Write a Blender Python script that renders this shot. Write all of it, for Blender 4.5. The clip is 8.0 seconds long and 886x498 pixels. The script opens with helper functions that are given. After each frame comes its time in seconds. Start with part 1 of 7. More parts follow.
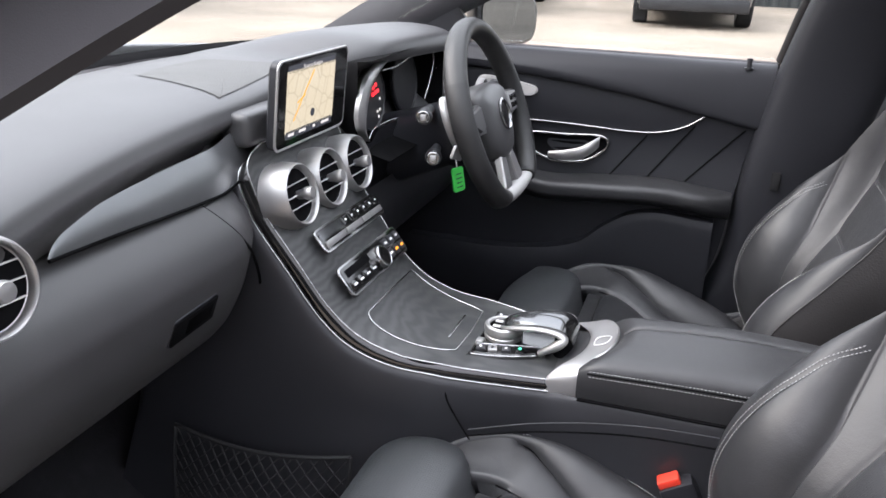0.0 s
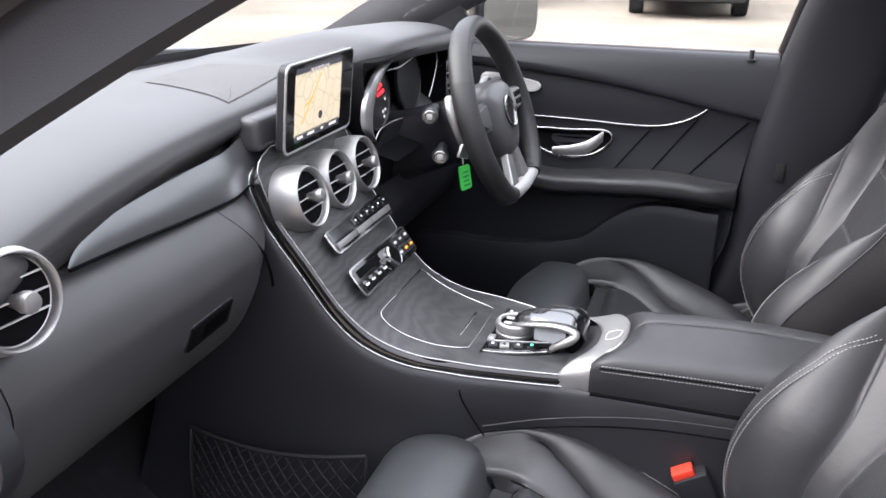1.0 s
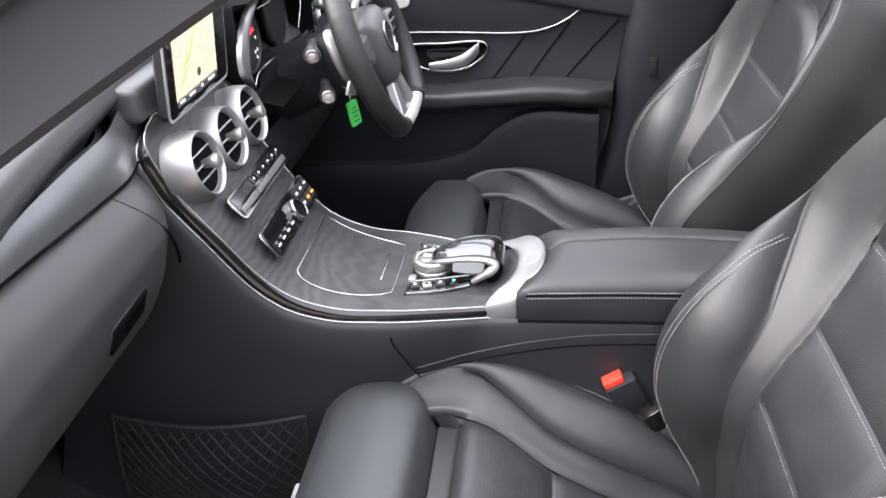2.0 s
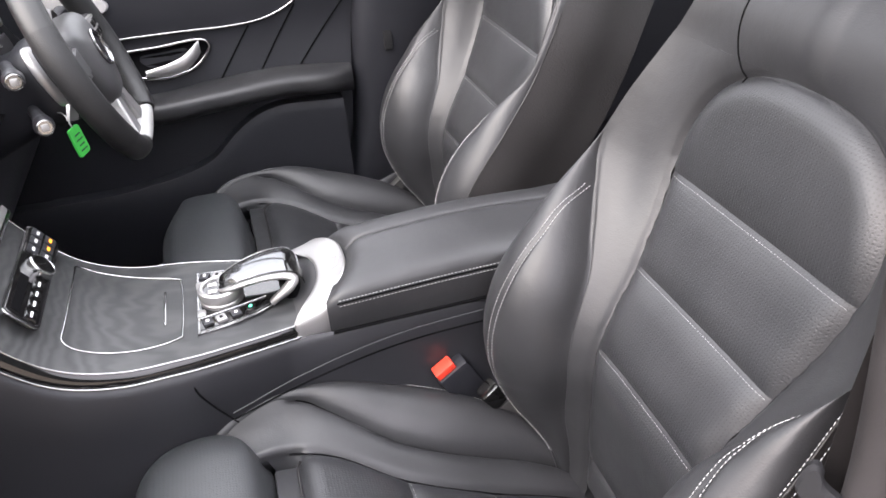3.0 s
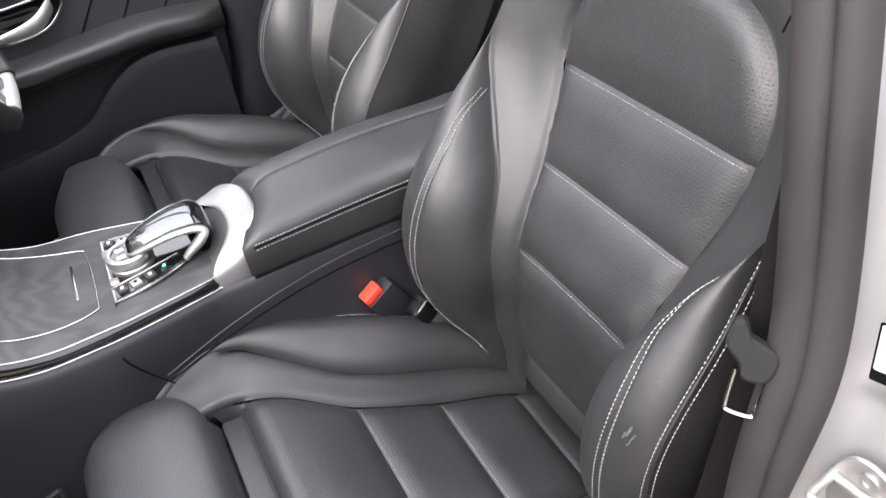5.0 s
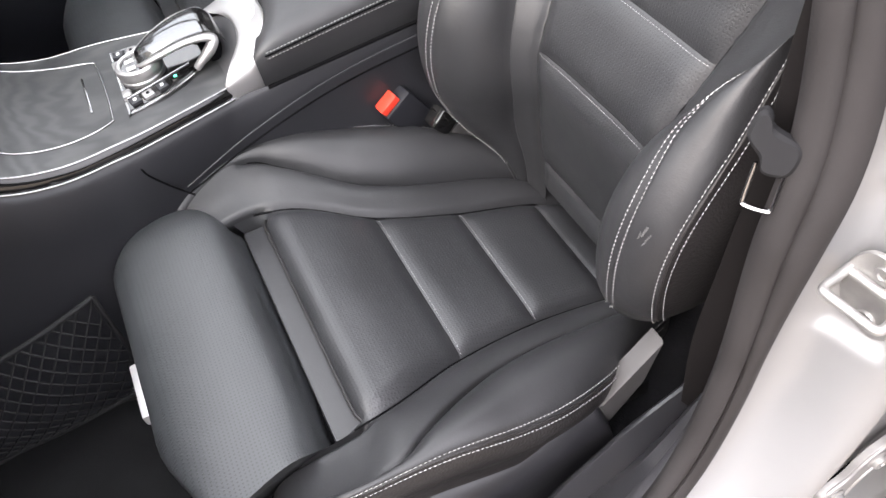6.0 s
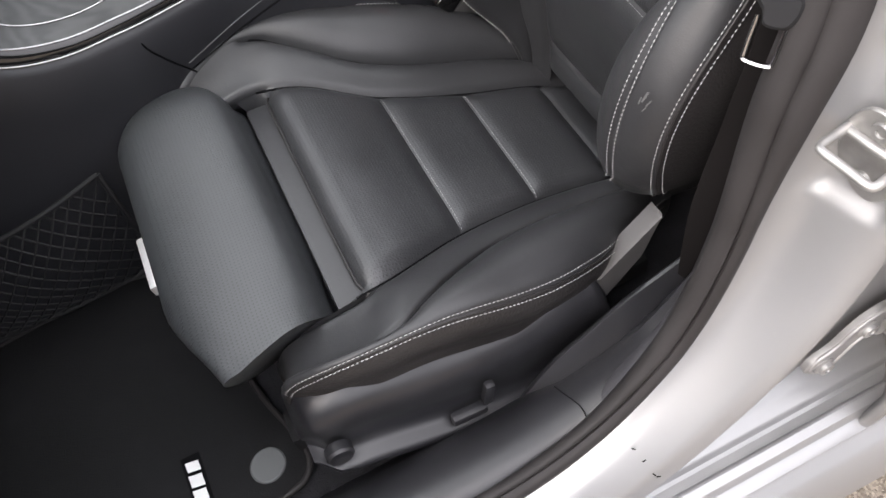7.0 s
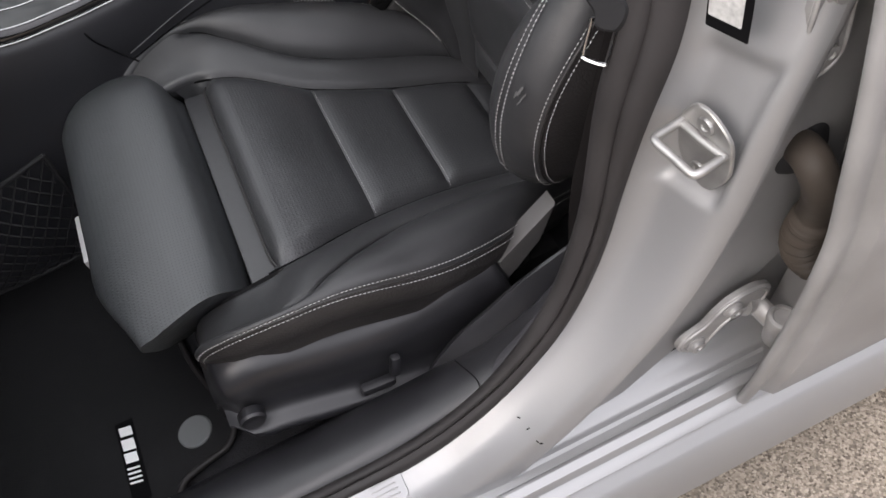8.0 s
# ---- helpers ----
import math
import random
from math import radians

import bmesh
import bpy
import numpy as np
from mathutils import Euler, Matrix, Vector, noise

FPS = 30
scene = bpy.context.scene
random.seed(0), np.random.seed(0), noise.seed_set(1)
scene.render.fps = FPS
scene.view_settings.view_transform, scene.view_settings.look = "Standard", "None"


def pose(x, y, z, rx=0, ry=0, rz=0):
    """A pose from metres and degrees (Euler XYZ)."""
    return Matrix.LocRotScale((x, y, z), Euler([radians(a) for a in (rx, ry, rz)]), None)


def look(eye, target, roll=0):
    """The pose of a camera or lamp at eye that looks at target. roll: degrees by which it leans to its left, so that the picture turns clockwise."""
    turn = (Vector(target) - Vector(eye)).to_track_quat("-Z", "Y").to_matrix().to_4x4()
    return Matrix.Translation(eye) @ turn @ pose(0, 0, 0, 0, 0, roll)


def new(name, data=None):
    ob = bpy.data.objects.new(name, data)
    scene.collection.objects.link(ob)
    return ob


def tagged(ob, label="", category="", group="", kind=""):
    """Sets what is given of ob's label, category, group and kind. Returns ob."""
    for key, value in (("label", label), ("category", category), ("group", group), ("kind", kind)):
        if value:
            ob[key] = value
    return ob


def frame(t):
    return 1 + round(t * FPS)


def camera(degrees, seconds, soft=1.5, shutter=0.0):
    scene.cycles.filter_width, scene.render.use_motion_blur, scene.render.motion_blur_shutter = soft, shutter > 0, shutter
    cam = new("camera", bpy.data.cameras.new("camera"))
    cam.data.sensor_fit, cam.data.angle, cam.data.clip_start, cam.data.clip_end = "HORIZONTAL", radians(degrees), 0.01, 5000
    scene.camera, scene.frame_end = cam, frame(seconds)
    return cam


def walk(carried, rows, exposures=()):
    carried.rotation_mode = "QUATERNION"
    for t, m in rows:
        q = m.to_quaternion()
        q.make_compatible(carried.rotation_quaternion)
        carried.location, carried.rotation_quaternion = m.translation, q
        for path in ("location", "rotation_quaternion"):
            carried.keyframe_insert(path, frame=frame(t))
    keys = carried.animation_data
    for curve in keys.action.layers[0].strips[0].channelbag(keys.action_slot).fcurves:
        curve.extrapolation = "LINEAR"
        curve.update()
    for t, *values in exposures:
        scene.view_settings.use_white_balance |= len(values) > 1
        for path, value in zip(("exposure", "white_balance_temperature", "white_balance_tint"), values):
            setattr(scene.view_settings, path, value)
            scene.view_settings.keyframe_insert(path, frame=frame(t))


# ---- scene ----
cam = camera(56.13, 8.0, soft=1.6)
PATH = [
    (0, (-1.151, -0.181, 1.224), (0.628, 0.399, 0.519), 1.9),
    (0.5, (-1.149, -0.185, 1.221), (0.63, 0.419, 0.534), 1.1),
    (1, (-1.162, -0.169, 1.232), (0.613, 0.411, 0.516), 0.6),
    (1.2, (-1.181, -0.154, 1.252), (0.58, 0.368, 0.461), -0.4),
    (2.3, (-1.097, -0.052, 1.294), (0.637, 0.052, 0.303), -4.6),
    (2.5, (-1.072, -0.035, 1.284), (0.659, -0.068, 0.284), -4.9),
    (3, (-1.025, 0.012, 1.262), (0.65, -0.389, 0.246), -5.2),
    (3.5, (-1.012, 0.05, 1.283), (0.585, -0.559, 0.244), -8.0),
    (4, (-1.015, 0.05, 1.292), (0.556, -0.61, 0.244), -8.2),
    (4.2, (-1.017, 0.051, 1.29), (0.542, -0.64, 0.244), -7.3),
    (5.3, (-1.021, 0.02, 1.255), (0.438, -0.463, -0.025), -12.6),
    (5.5, (-1.022, 0.02, 1.251), (0.399, -0.427, -0.083), -13.1),
    (6, (-1.027, 0.021, 1.238), (0.264, -0.309, -0.253), -15.5),
    (6.5, (-1.035, 0.028, 1.227), (0.166, -0.215, -0.353), -17.7),
    (7, (-1.061, 0.032, 1.217), (0.096, -0.184, -0.4), -18.0),
    (7.5, (-1.11, 0.005, 1.218), (0.029, -0.223, -0.41), -17.1),
    (8, (-1.157, -0.046, 1.243), (-0.003, -0.261, -0.376), -16.8),
]
walk(cam, [(t, look(eye, target, roll)) for t, eye, target, roll in PATH],
     exposures=[(0.0, 1.85, 6600, 18), (2.5, 2.37, 6750, 21), (3.5, 2.39, 6900, 20), (4.0, 2.18, 6880, 20), (5.5, 2.34, 6850, 19), (6.5, 2.26, 6980, 17.5), (7.0, 1.75, 6950, 17), (8.0, 1.2, 6900, 17)])

# ---- light ----
world = bpy.data.worlds.new("overcast_sky")
scene.world = world
world.use_nodes = True
wn = world.node_tree
sky = wn.nodes.new("ShaderNodeTexSky")
sky.sky_type = "NISHITA"
sky.sun_disc = False
sky.sun_elevation = radians(41)
sky.sun_rotation = radians(-21)
sky.air_density, sky.dust_density = 1.6, 4.0
wn.nodes["Background"].inputs["Strength"].default_value = 0.145
haze = wn.nodes.new("ShaderNodeMix")
haze.data_type = "RGBA"
haze.inputs["Factor"].default_value = 0.8
# cloud cover: about four times as bright overhead as at the horizon
where = wn.nodes.new("ShaderNodeTexCoord")
axes = wn.nodes.new("ShaderNodeSeparateXYZ")
cloud = wn.nodes.new("ShaderNodeMapRange")
cloud.inputs["From Min"].default_value, cloud.inputs["From Max"].default_value = 0.0, 1.0
cloud.inputs["To Min"].default_value, cloud.inputs["To Max"].default_value = 0.42, 1.65
grey = wn.nodes.new("ShaderNodeVectorMath")
grey.operation = "SCALE"
grey.inputs[0].default_value = (7.2, 7.6, 8.2)
wn.links.new(where.outputs["Generated"], axes.inputs["Vector"])
wn.links.new(axes.outputs["Z"], cloud.inputs["Value"])
wn.links.new(cloud.outputs["Result"], grey.inputs["Scale"])
wn.links.new(grey.outputs["Vector"], haze.inputs["B"])
wn.links.new(sky.outputs["Color"], haze.inputs["A"])
wn.links.new(haze.outputs["Result"], wn.nodes["Background"].inputs["Color"])
sun = new("sun", bpy.data.lights.new("sun", "SUN"))
sun.data.energy, sun.data.angle, sun.data.color = 1.4, radians(60), (0.97, 0.99, 1.0)
sun.matrix_basis = look((-1.3, 3.4, 3.7), (0, 0, 0.5))


# ---- materials ----
def mat(name, color, rough=0.5, metal=0.0, spec=0.5, coat=0.0, grain=0.0, grain_scale=600.0, voronoi=False, stain=0.0, stain_scale=6.0,
        bump=0.0, bump_scale=40.0, emit=None, sheen=0.0):
    """A surface with colour stains at a large scale and a grain at a small one, both of which touch relief and gloss."""
    m = bpy.data.materials.new(name)
    m.use_nodes = True
    nt = m.node_tree
    b = nt.nodes["Principled BSDF"]
    b.inputs["Base Color"].default_value = (*color, 1)
    b.inputs["Roughness"].default_value, b.inputs["Metallic"].default_value = rough, metal
    b.inputs["Specular IOR Level"].default_value, b.inputs["Coat Weight"].default_value = spec, coat
    b.inputs["Coat Roughness"].default_value = 0.06
    b.inputs["Sheen Weight"].default_value = sheen
    co = nt.nodes.new("ShaderNodeTexCoord")
    if stain > 0:
        n = nt.nodes.new("ShaderNodeTexNoise")
        n.inputs["Scale"].default_value, n.inputs["Detail"].default_value = stain_scale, 6
        nt.links.new(co.outputs["Object"], n.inputs["Vector"])
        r = nt.nodes.new("ShaderNodeMapRange")
        r.inputs["From Min"].default_value, r.inputs["From Max"].default_value = 0.3, 0.7
        r.inputs["To Min"].default_value, r.inputs["To Max"].default_value = 1 - stain, 1 + stain
        nt.links.new(n.outputs["Fac"], r.inputs["Value"])
        mul = nt.nodes.new("ShaderNodeVectorMath")
        mul.operation = "SCALE"
        mul.inputs[0].default_value = color
        nt.links.new(r.outputs["Result"], mul.inputs["Scale"])
        nt.links.new(mul.outputs["Vector"], b.inputs["Base Color"])
        rr = nt.nodes.new("ShaderNodeMath")
        rr.operation = "MULTIPLY"
        rr.inputs[1].default_value = rough
        nt.links.new(r.outputs["Result"], rr.inputs[0])
        nt.links.new(rr.outputs["Value"], b.inputs["Roughness"])
    last = None
    for amount, scale, cell in ((bump, bump_scale, False), (grain, grain_scale, voronoi)):
        if amount <= 0:
            continue
        if cell:
            n = nt.nodes.new("ShaderNodeTexVoronoi")
            n.feature = "SMOOTH_F1"
            out = n.outputs["Distance"]
        else:
            n = nt.nodes.new("ShaderNodeTexNoise")
            n.inputs["Detail"].default_value = 3
            out = n.outputs["Fac"]
        n.inputs["Scale"].default_value = scale
        nt.links.new(co.outputs["Object"], n.inputs["Vector"])
        bp = nt.nodes.new("ShaderNodeBump")
        bp.inputs["Strength"].default_value, bp.inputs["Distance"].default_value = amount, 0.6 / scale
        nt.links.new(out, bp.inputs["Height"])
        if last:
            nt.links.new(last.outputs["Normal"], bp.inputs["Normal"])
        last = bp
    if last:
        nt.links.new(last.outputs["Normal"], b.inputs["Normal"])
    if emit:
        b.inputs["Emission Color"].default_value, b.inputs["Emission Strength"].default_value = (*emit[:3], 1), emit[3]
    return m


LEATHER = mat("black_leather", (0.0228, 0.0231, 0.0246), 0.43, spec=0.50, grain=0.13, grain_scale=620, voronoi=True, stain=0.14, stain_scale=9, bump=0.05, bump_scale=18)
LEATHER_SIDE = mat("black_leather_side", (0.0165, 0.0152, 0.0152), 0.48, spec=0.42, grain=0.3, grain_scale=420, voronoi=True, stain=0.2)
LEATHER_OLD = mat("perforated_black_leather", (0.0228, 0.0234, 0.0252), 0.39, spec=0.62, grain=0.18, grain_scale=520, voronoi=True, stain=0.12, stain_scale=9, bump=0.04, bump_scale=16)

# the perforated leather again, its colour raised for sky light on the thigh rest
LEATHER_LIT = mat("lit_perforated_leather", (0.038, 0.0405, 0.0425), 0.45, spec=0.62, grain=0.18, grain_scale=520, voronoi=True, stain=0.14, stain_scale=7, bump=0.04, bump_scale=16)


def perforate(m):
    """Punches a regular lattice of small holes into a leather."""
    nt = m.node_tree
    b = nt.nodes["Principled BSDF"]
    uv = nt.nodes.new("ShaderNodeUVMap")
    v = nt.nodes.new("ShaderNodeTexVoronoi")
    v.voronoi_dimensions = "2D"
    v.inputs["Randomness"].default_value, v.inputs["Scale"].default_value = 0.0, 235
    nt.links.new(uv.outputs["UV"], v.inputs["Vector"])
    hole = nt.nodes.new("ShaderNodeMapRange")
    hole.inputs["From Min"].default_value, hole.inputs["From Max"].default_value = 0.16, 0.27
    hole.inputs["To Min"].default_value, hole.inputs["To Max"].default_value = 0.5, 1.0
    nt.links.new(v.outputs["Distance"], hole.inputs["Value"])
    old = b.inputs["Base Color"].links[0].from_socket
    mul = nt.nodes.new("ShaderNodeVectorMath")
    mul.operation = "SCALE"
    nt.links.new(old, mul.inputs[0])
    nt.links.new(hole.outputs["Result"], mul.inputs["Scale"])
    nt.links.new(mul.outputs["Vector"], b.inputs["Base Color"])
    bp = nt.nodes.new("ShaderNodeBump")
    bp.inputs["Strength"].default_value, bp.inputs["Distance"].default_value = 0.3, 0.0008
    nt.links.new(hole.outputs["Result"], bp.inputs["Height"])
    nt.links.new(b.inputs["Normal"].links[0].from_socket, bp.inputs["Normal"])
    nt.links.new(bp.outputs["Normal"], b.inputs["Normal"])


perforate(LEATHER_OLD)
perforate(LEATHER_LIT)
STITCH = mat("grey_thread", (0.36, 0.36, 0.355), 0.7, stain=0.12, stain_scale=200)
DASH = mat("soft_black_plastic", (0.046, 0.0455, 0.047), 0.40, spec=0.55, grain=0.14, grain_scale=900, voronoi=True, stain=0.08, stain_scale=5)
PLASTIC = mat("hard_black_plastic", (0.0178, 0.0182, 0.0212), 0.44, spec=0.47, grain=0.2, grain_scale=1100, stain=0.12, stain_scale=8)
TRIMBLACK = mat("deep_black_trim_plastic", (0.0150, 0.0150, 0.0172), 0.38, spec=0.58, grain=0.2, grain_scale=1000, stain=0.15, stain_scale=9)
DOORSKIN = mat("black_door_vinyl", (0.0135, 0.014, 0.0175), 0.52, spec=0.34, grain=0.25, grain_scale=800, voronoi=True, stain=0.1)
GLOSS = mat("piano_black", (0.006, 0.006, 0.006), 0.08, coat=0.6, stain=0.05)
# near-black: real black parts, and shade coloured into vents, bowls, gaps, creases
HOLLOW = mat("black_and_cavity_shade", (0.004, 0.004, 0.0045), 0.9, spec=0.05, stain=0.2)
SATIN = mat("satin_silver", (0.42, 0.415, 0.41), 0.44, 0.9, stain=0.05, stain_scale=20, grain=0.04, grain_scale=1500)
CHROME = mat("polished_chrome", (0.41, 0.405, 0.405), 0.18, 1.0, stain=0.05)
TRIMGREY = mat("dark_brushed_metal", (0.215, 0.222, 0.228), 0.32, 0.8, stain=0.03, stain_scale=12, grain=0.02, grain_scale=1200)
PLASTICSILVER = mat("silver_painted_plastic", (0.55, 0.54, 0.53), 0.4, 0.4, stain=0.05)
RUBBER = mat("black_rubber_seal", (0.0205, 0.0185, 0.0185), 0.62, spec=0.3, stain=0.25, stain_scale=14, grain=0.2, grain_scale=700)
PAINT = mat("silver_car_paint", (0.272, 0.273, 0.276), 0.42, 0.45, coat=0.35, stain=0.05, stain_scale=4, grain=0.03, grain_scale=2500)
PAINTDULL = mat("dusty_silver_paint", (0.245, 0.242, 0.240), 0.5, 0.35, stain=0.22, stain_scale=9)
CASTING = mat("dusty_painted_casting", (0.30, 0.295, 0.29), 0.46, 0.45, stain=0.25, stain_scale=40, grain=0.06, grain_scale=900)
STEEL = mat("bare_zinc_steel", (0.36, 0.355, 0.345), 0.42, 0.75, stain=0.25, stain_scale=30)
CARPET = mat("black_carpet", (0.020, 0.020, 0.022), 0.95, spec=0.15, grain=0.9, grain_scale=500, stain=0.3, stain_scale=30, bump=0.3, bump_scale=160)
MAT = mat("black_velour_mat", (0.0125, 0.0125, 0.0130), 0.95, spec=0.12, grain=0.9, grain_scale=650, stain=0.2, stain_scale=18)
NET = mat("black_elastic_cord", (0.008, 0.008, 0.0085), 0.7, grain=0.3, grain_scale=900)
RIM_GRIP = mat("perforated_wheel_leather", (0.013, 0.013, 0.0135), 0.5, grain=0.45, grain_scale=640, voronoi=True, stain=0.15, stain_scale=20)
RIM = mat("steering_wheel_leather", (0.016, 0.016, 0.016), 0.42, grain=0.25, grain_scale=700, voronoi=True, stain=0.15, stain_scale=20)
WEBBING = mat("dark_brown_webbing", (0.0075, 0.0065, 0.0065), 0.8, spec=0.12, grain=0.6, grain_scale=900, stain=0.15)
RED = mat("red_buckle_plastic", (0.80, 0.055, 0.03), 0.35, stain=0.05)
GREEN = mat("green_key_tag_plastic", (0.03, 0.48, 0.07), 0.5, stain=0.15, stain_scale=50)
INK = mat("dark_ink", (0.02, 0.06, 0.03), 0.6)
WHITE = mat("white_print", (0.75, 0.75, 0.74), 0.5)
STICKER = mat("worn_sticker_paper", (0.42, 0.42, 0.41), 0.5, stain=0.25, stain_scale=160)
SCUFF = mat("scuffed_leather", (0.045, 0.045, 0.045), 0.6, stain=0.4, stain_scale=300)
GREYDOT = mat("grey_rubber_plug", (0.10, 0.105, 0.105), 0.7, grain=0.2, grain_scale=500)
CONDUIT = mat("dusty_brown_rubber", (0.030, 0.023, 0.017), 0.75, stain=0.3, stain_scale=25)
TYRE = mat("tyre_rubber", (0.015, 0.015, 0.016), 0.8, spec=0.2, stain=0.2)
FENCE = mat("black_painted_sheet_steel", (0.022, 0.026, 0.028), 0.55, stain=0.3, stain_scale=2)
FARPAINT = mat("graphite_car_paint", (0.10, 0.10, 0.105), 0.35, 0.5, coat=0.5, stain=0.05)
FARSILVER = mat("light_grey_car_paint", (0.33, 0.33, 0.34), 0.35, 0.5, coat=0.5, stain=0.05)
HEADLINER = mat("grey_fabric_headliner", (0.42, 0.41, 0.39), 0.9, grain=0.4, grain_scale=700, stain=0.08)
PILLARCLOTH = mat("grey_pillar_trim", (0.034, 0.033, 0.037), 0.75, grain=0.3, grain_scale=800, stain=0.1)
HOOP = mat("brushed_aluminium", (0.43, 0.425, 0.42), 0.38, 0.85, stain=0.05, stain_scale=20, grain=0.05, grain_scale=1500)
TOUCH = mat("smoked_mirror_touchpad", (0.16, 0.165, 0.17), 0.12, 0.8, stain=0.05)
BUCKLEGREY = mat("grey_plastic", (0.060, 0.058, 0.058), 0.45, grain=0.2, grain_scale=900, stain=0.1)
GRILLE = mat("perforated_speaker_grille", (0.045, 0.043, 0.040), 0.42, grain=0.6, grain_scale=420, voronoi=True, stain=0.1)


def glass_material(name, tint):
    """A thin pane: what lies behind it shows straight, with a clear reflection on top."""
    m = bpy.data.materials.new(name)
    m.use_nodes = True
    nt = m.node_tree
    nt.nodes.remove(nt.nodes["Principled BSDF"])
    clear, gloss, mix = nt.nodes.new("ShaderNodeBsdfTransparent"), nt.nodes.new("ShaderNodeBsdfGlossy"), nt.nodes.new("ShaderNodeMixShader")
    clear.inputs["Color"].default_value = (*tint, 1)
    gloss.inputs["Roughness"].default_value = 0.0
    mix.inputs["Fac"].default_value = 0.05
    nt.links.new(clear.outputs["BSDF"], mix.inputs[1])
    nt.links.new(gloss.outputs["BSDF"], mix.inputs[2])
    nt.links.new(mix.outputs["Shader"], nt.nodes["Material Output"].inputs["Surface"])
    return m


GLASS = glass_material("clear_glass", (0.95, 0.97, 0.96))
MIRROR = mat("mirror_glass", (0.20, 0.22, 0.24), 0.02, 1.0)


def wood_material():
    """Open-pored black ash: a fine wavy grain over near-black grey."""
    m = mat("black_ash_veneer", (0.05, 0.05, 0.05), 0.44, spec=0.5, grain=0.1, grain_scale=900)
    nt = m.node_tree
    b = nt.nodes["Principled BSDF"]
    co = nt.nodes.new("ShaderNodeTexCoord")
    mp = nt.nodes.new("ShaderNodeMapping")
    mp.inputs["Scale"].default_value = (1.0, 0.45, 1.0)
    w = nt.nodes.new("ShaderNodeTexWave")
    w.wave_type, w.rings_direction = "RINGS", "SPHERICAL"
    w.inputs["Scale"].default_value, w.inputs["Distortion"].default_value = 30.0, 8.0
    w.inputs["Detail"].default_value, w.inputs["Detail Scale"].default_value = 2.0, 0.9
    nt.links.new(co.outputs["Object"], mp.inputs["Vector"])
    nt.links.new(mp.outputs["Vector"], w.inputs["Vector"])
    ramp = nt.nodes.new("ShaderNodeValToRGB")
    ramp.color_ramp.elements[0].color, ramp.color_ramp.elements[1].color = (0.024, 0.025, 0.026, 1), (0.043, 0.044, 0.044, 1)
    nt.links.new(w.outputs["Fac"], ramp.inputs["Fac"])
    nt.links.new(ramp.outputs["Color"], b.inputs["Base Color"])
    return m


WOOD = wood_material()


def tarmac_material():
    """Sandy grit over worn tarmac, with pale dusty patches."""
    m = mat("gritty_tarmac", (0.3, 0.28, 0.25), 0.95, spec=0.2, grain=0.9, grain_scale=330, bump=0.5, bump_scale=140)
    nt = m.node_tree
    b = nt.nodes["Principled BSDF"]
    co = nt.nodes.new("ShaderNodeTexCoord")
    v = nt.nodes.new("ShaderNodeTexVoronoi")
    v.inputs["Scale"].default_value = 300
    nt.links.new(co.outputs["Object"], v.inputs["Vector"])
    ramp = nt.nodes.new("ShaderNodeValToRGB")
    e = ramp.color_ramp.elements
    e[0].color, e[1].color = (0.060, 0.048, 0.038, 1), (0.40, 0.345, 0.28, 1)
    nt.links.new(v.outputs["Color"], ramp.inputs["Fac"])
    n = nt.nodes.new("ShaderNodeTexNoise")
    n.inputs["Scale"].default_value, n.inputs["Detail"].default_value = 0.5, 8
    nt.links.new(co.outputs["Object"], n.inputs["Vector"])
    far = nt.nodes.new("ShaderNodeMapRange")
    far.inputs["From Min"].default_value, far.inputs["From Max"].default_value = 0.3, 0.7
    far.inputs["To Min"].default_value, far.inputs["To Max"].default_value = 0.8, 1.25
    nt.links.new(n.outputs["Fac"], far.inputs["Value"])
    mul = nt.nodes.new("ShaderNodeVectorMath")
    mul.operation = "SCALE"
    nt.links.new(ramp.outputs["Color"], mul.inputs[0])
    nt.links.new(far.outputs["Result"], mul.inputs["Scale"])
    nt.links.new(mul.outputs["Vector"], b.inputs["Base Color"])
    return m


TARMAC = tarmac_material()


# ---- building blocks ----
def thing(name, label, category, at=(0, 0, 0), group="", kind=""):
    """An empty at a thing's base that carries its parts."""
    ob = new(name)
    ob.location = at
    ob.empty_display_size = 0.05
    return tagged(ob, label, category, group, kind)


def raw(name, verts, faces, material, parent=None, label="", smooth=True, sharp=40, uvs=None):
    """One mesh object, with its points given in world metres, under a parent that may stand anywhere unturned."""
    me = bpy.data.meshes.new(name)
    base = Vector((0, 0, 0))
    up = parent
    while up is not None:
        base = base + up.location
        up = up.parent
    me.from_pydata([tuple(Vector(v) - base) for v in verts], [], faces)
    me.update()
    if uvs is not None:
        layer = me.uv_layers.new(name="UVMap")
        for loop in me.loops:
            layer.data[loop.index].uv = uvs[loop.vertex_index]
    for p in me.polygons:
        p.use_smooth = smooth
    if smooth and sharp:
        me.set_sharp_from_angle(angle=radians(sharp))
    me.materials.append(material)
    ob = new(name, me)
    ob.parent = parent
    if label:
        tagged(ob, label)
    return ob


def part(name, bm, material, parent=None, label="", smooth=True, sharp=40):
    """A bmesh, in world metres, as one mesh object under its thing or part."""
    bmesh.ops.recalc_face_normals(bm, faces=bm.faces)
    verts = [tuple(v.co) for v in bm.verts]
    bm.verts.index_update()
    faces = [[v.index for v in f.verts] for f in bm.faces]
    bm.free()
    return raw(name, verts, faces, material, parent, label, smooth, sharp)


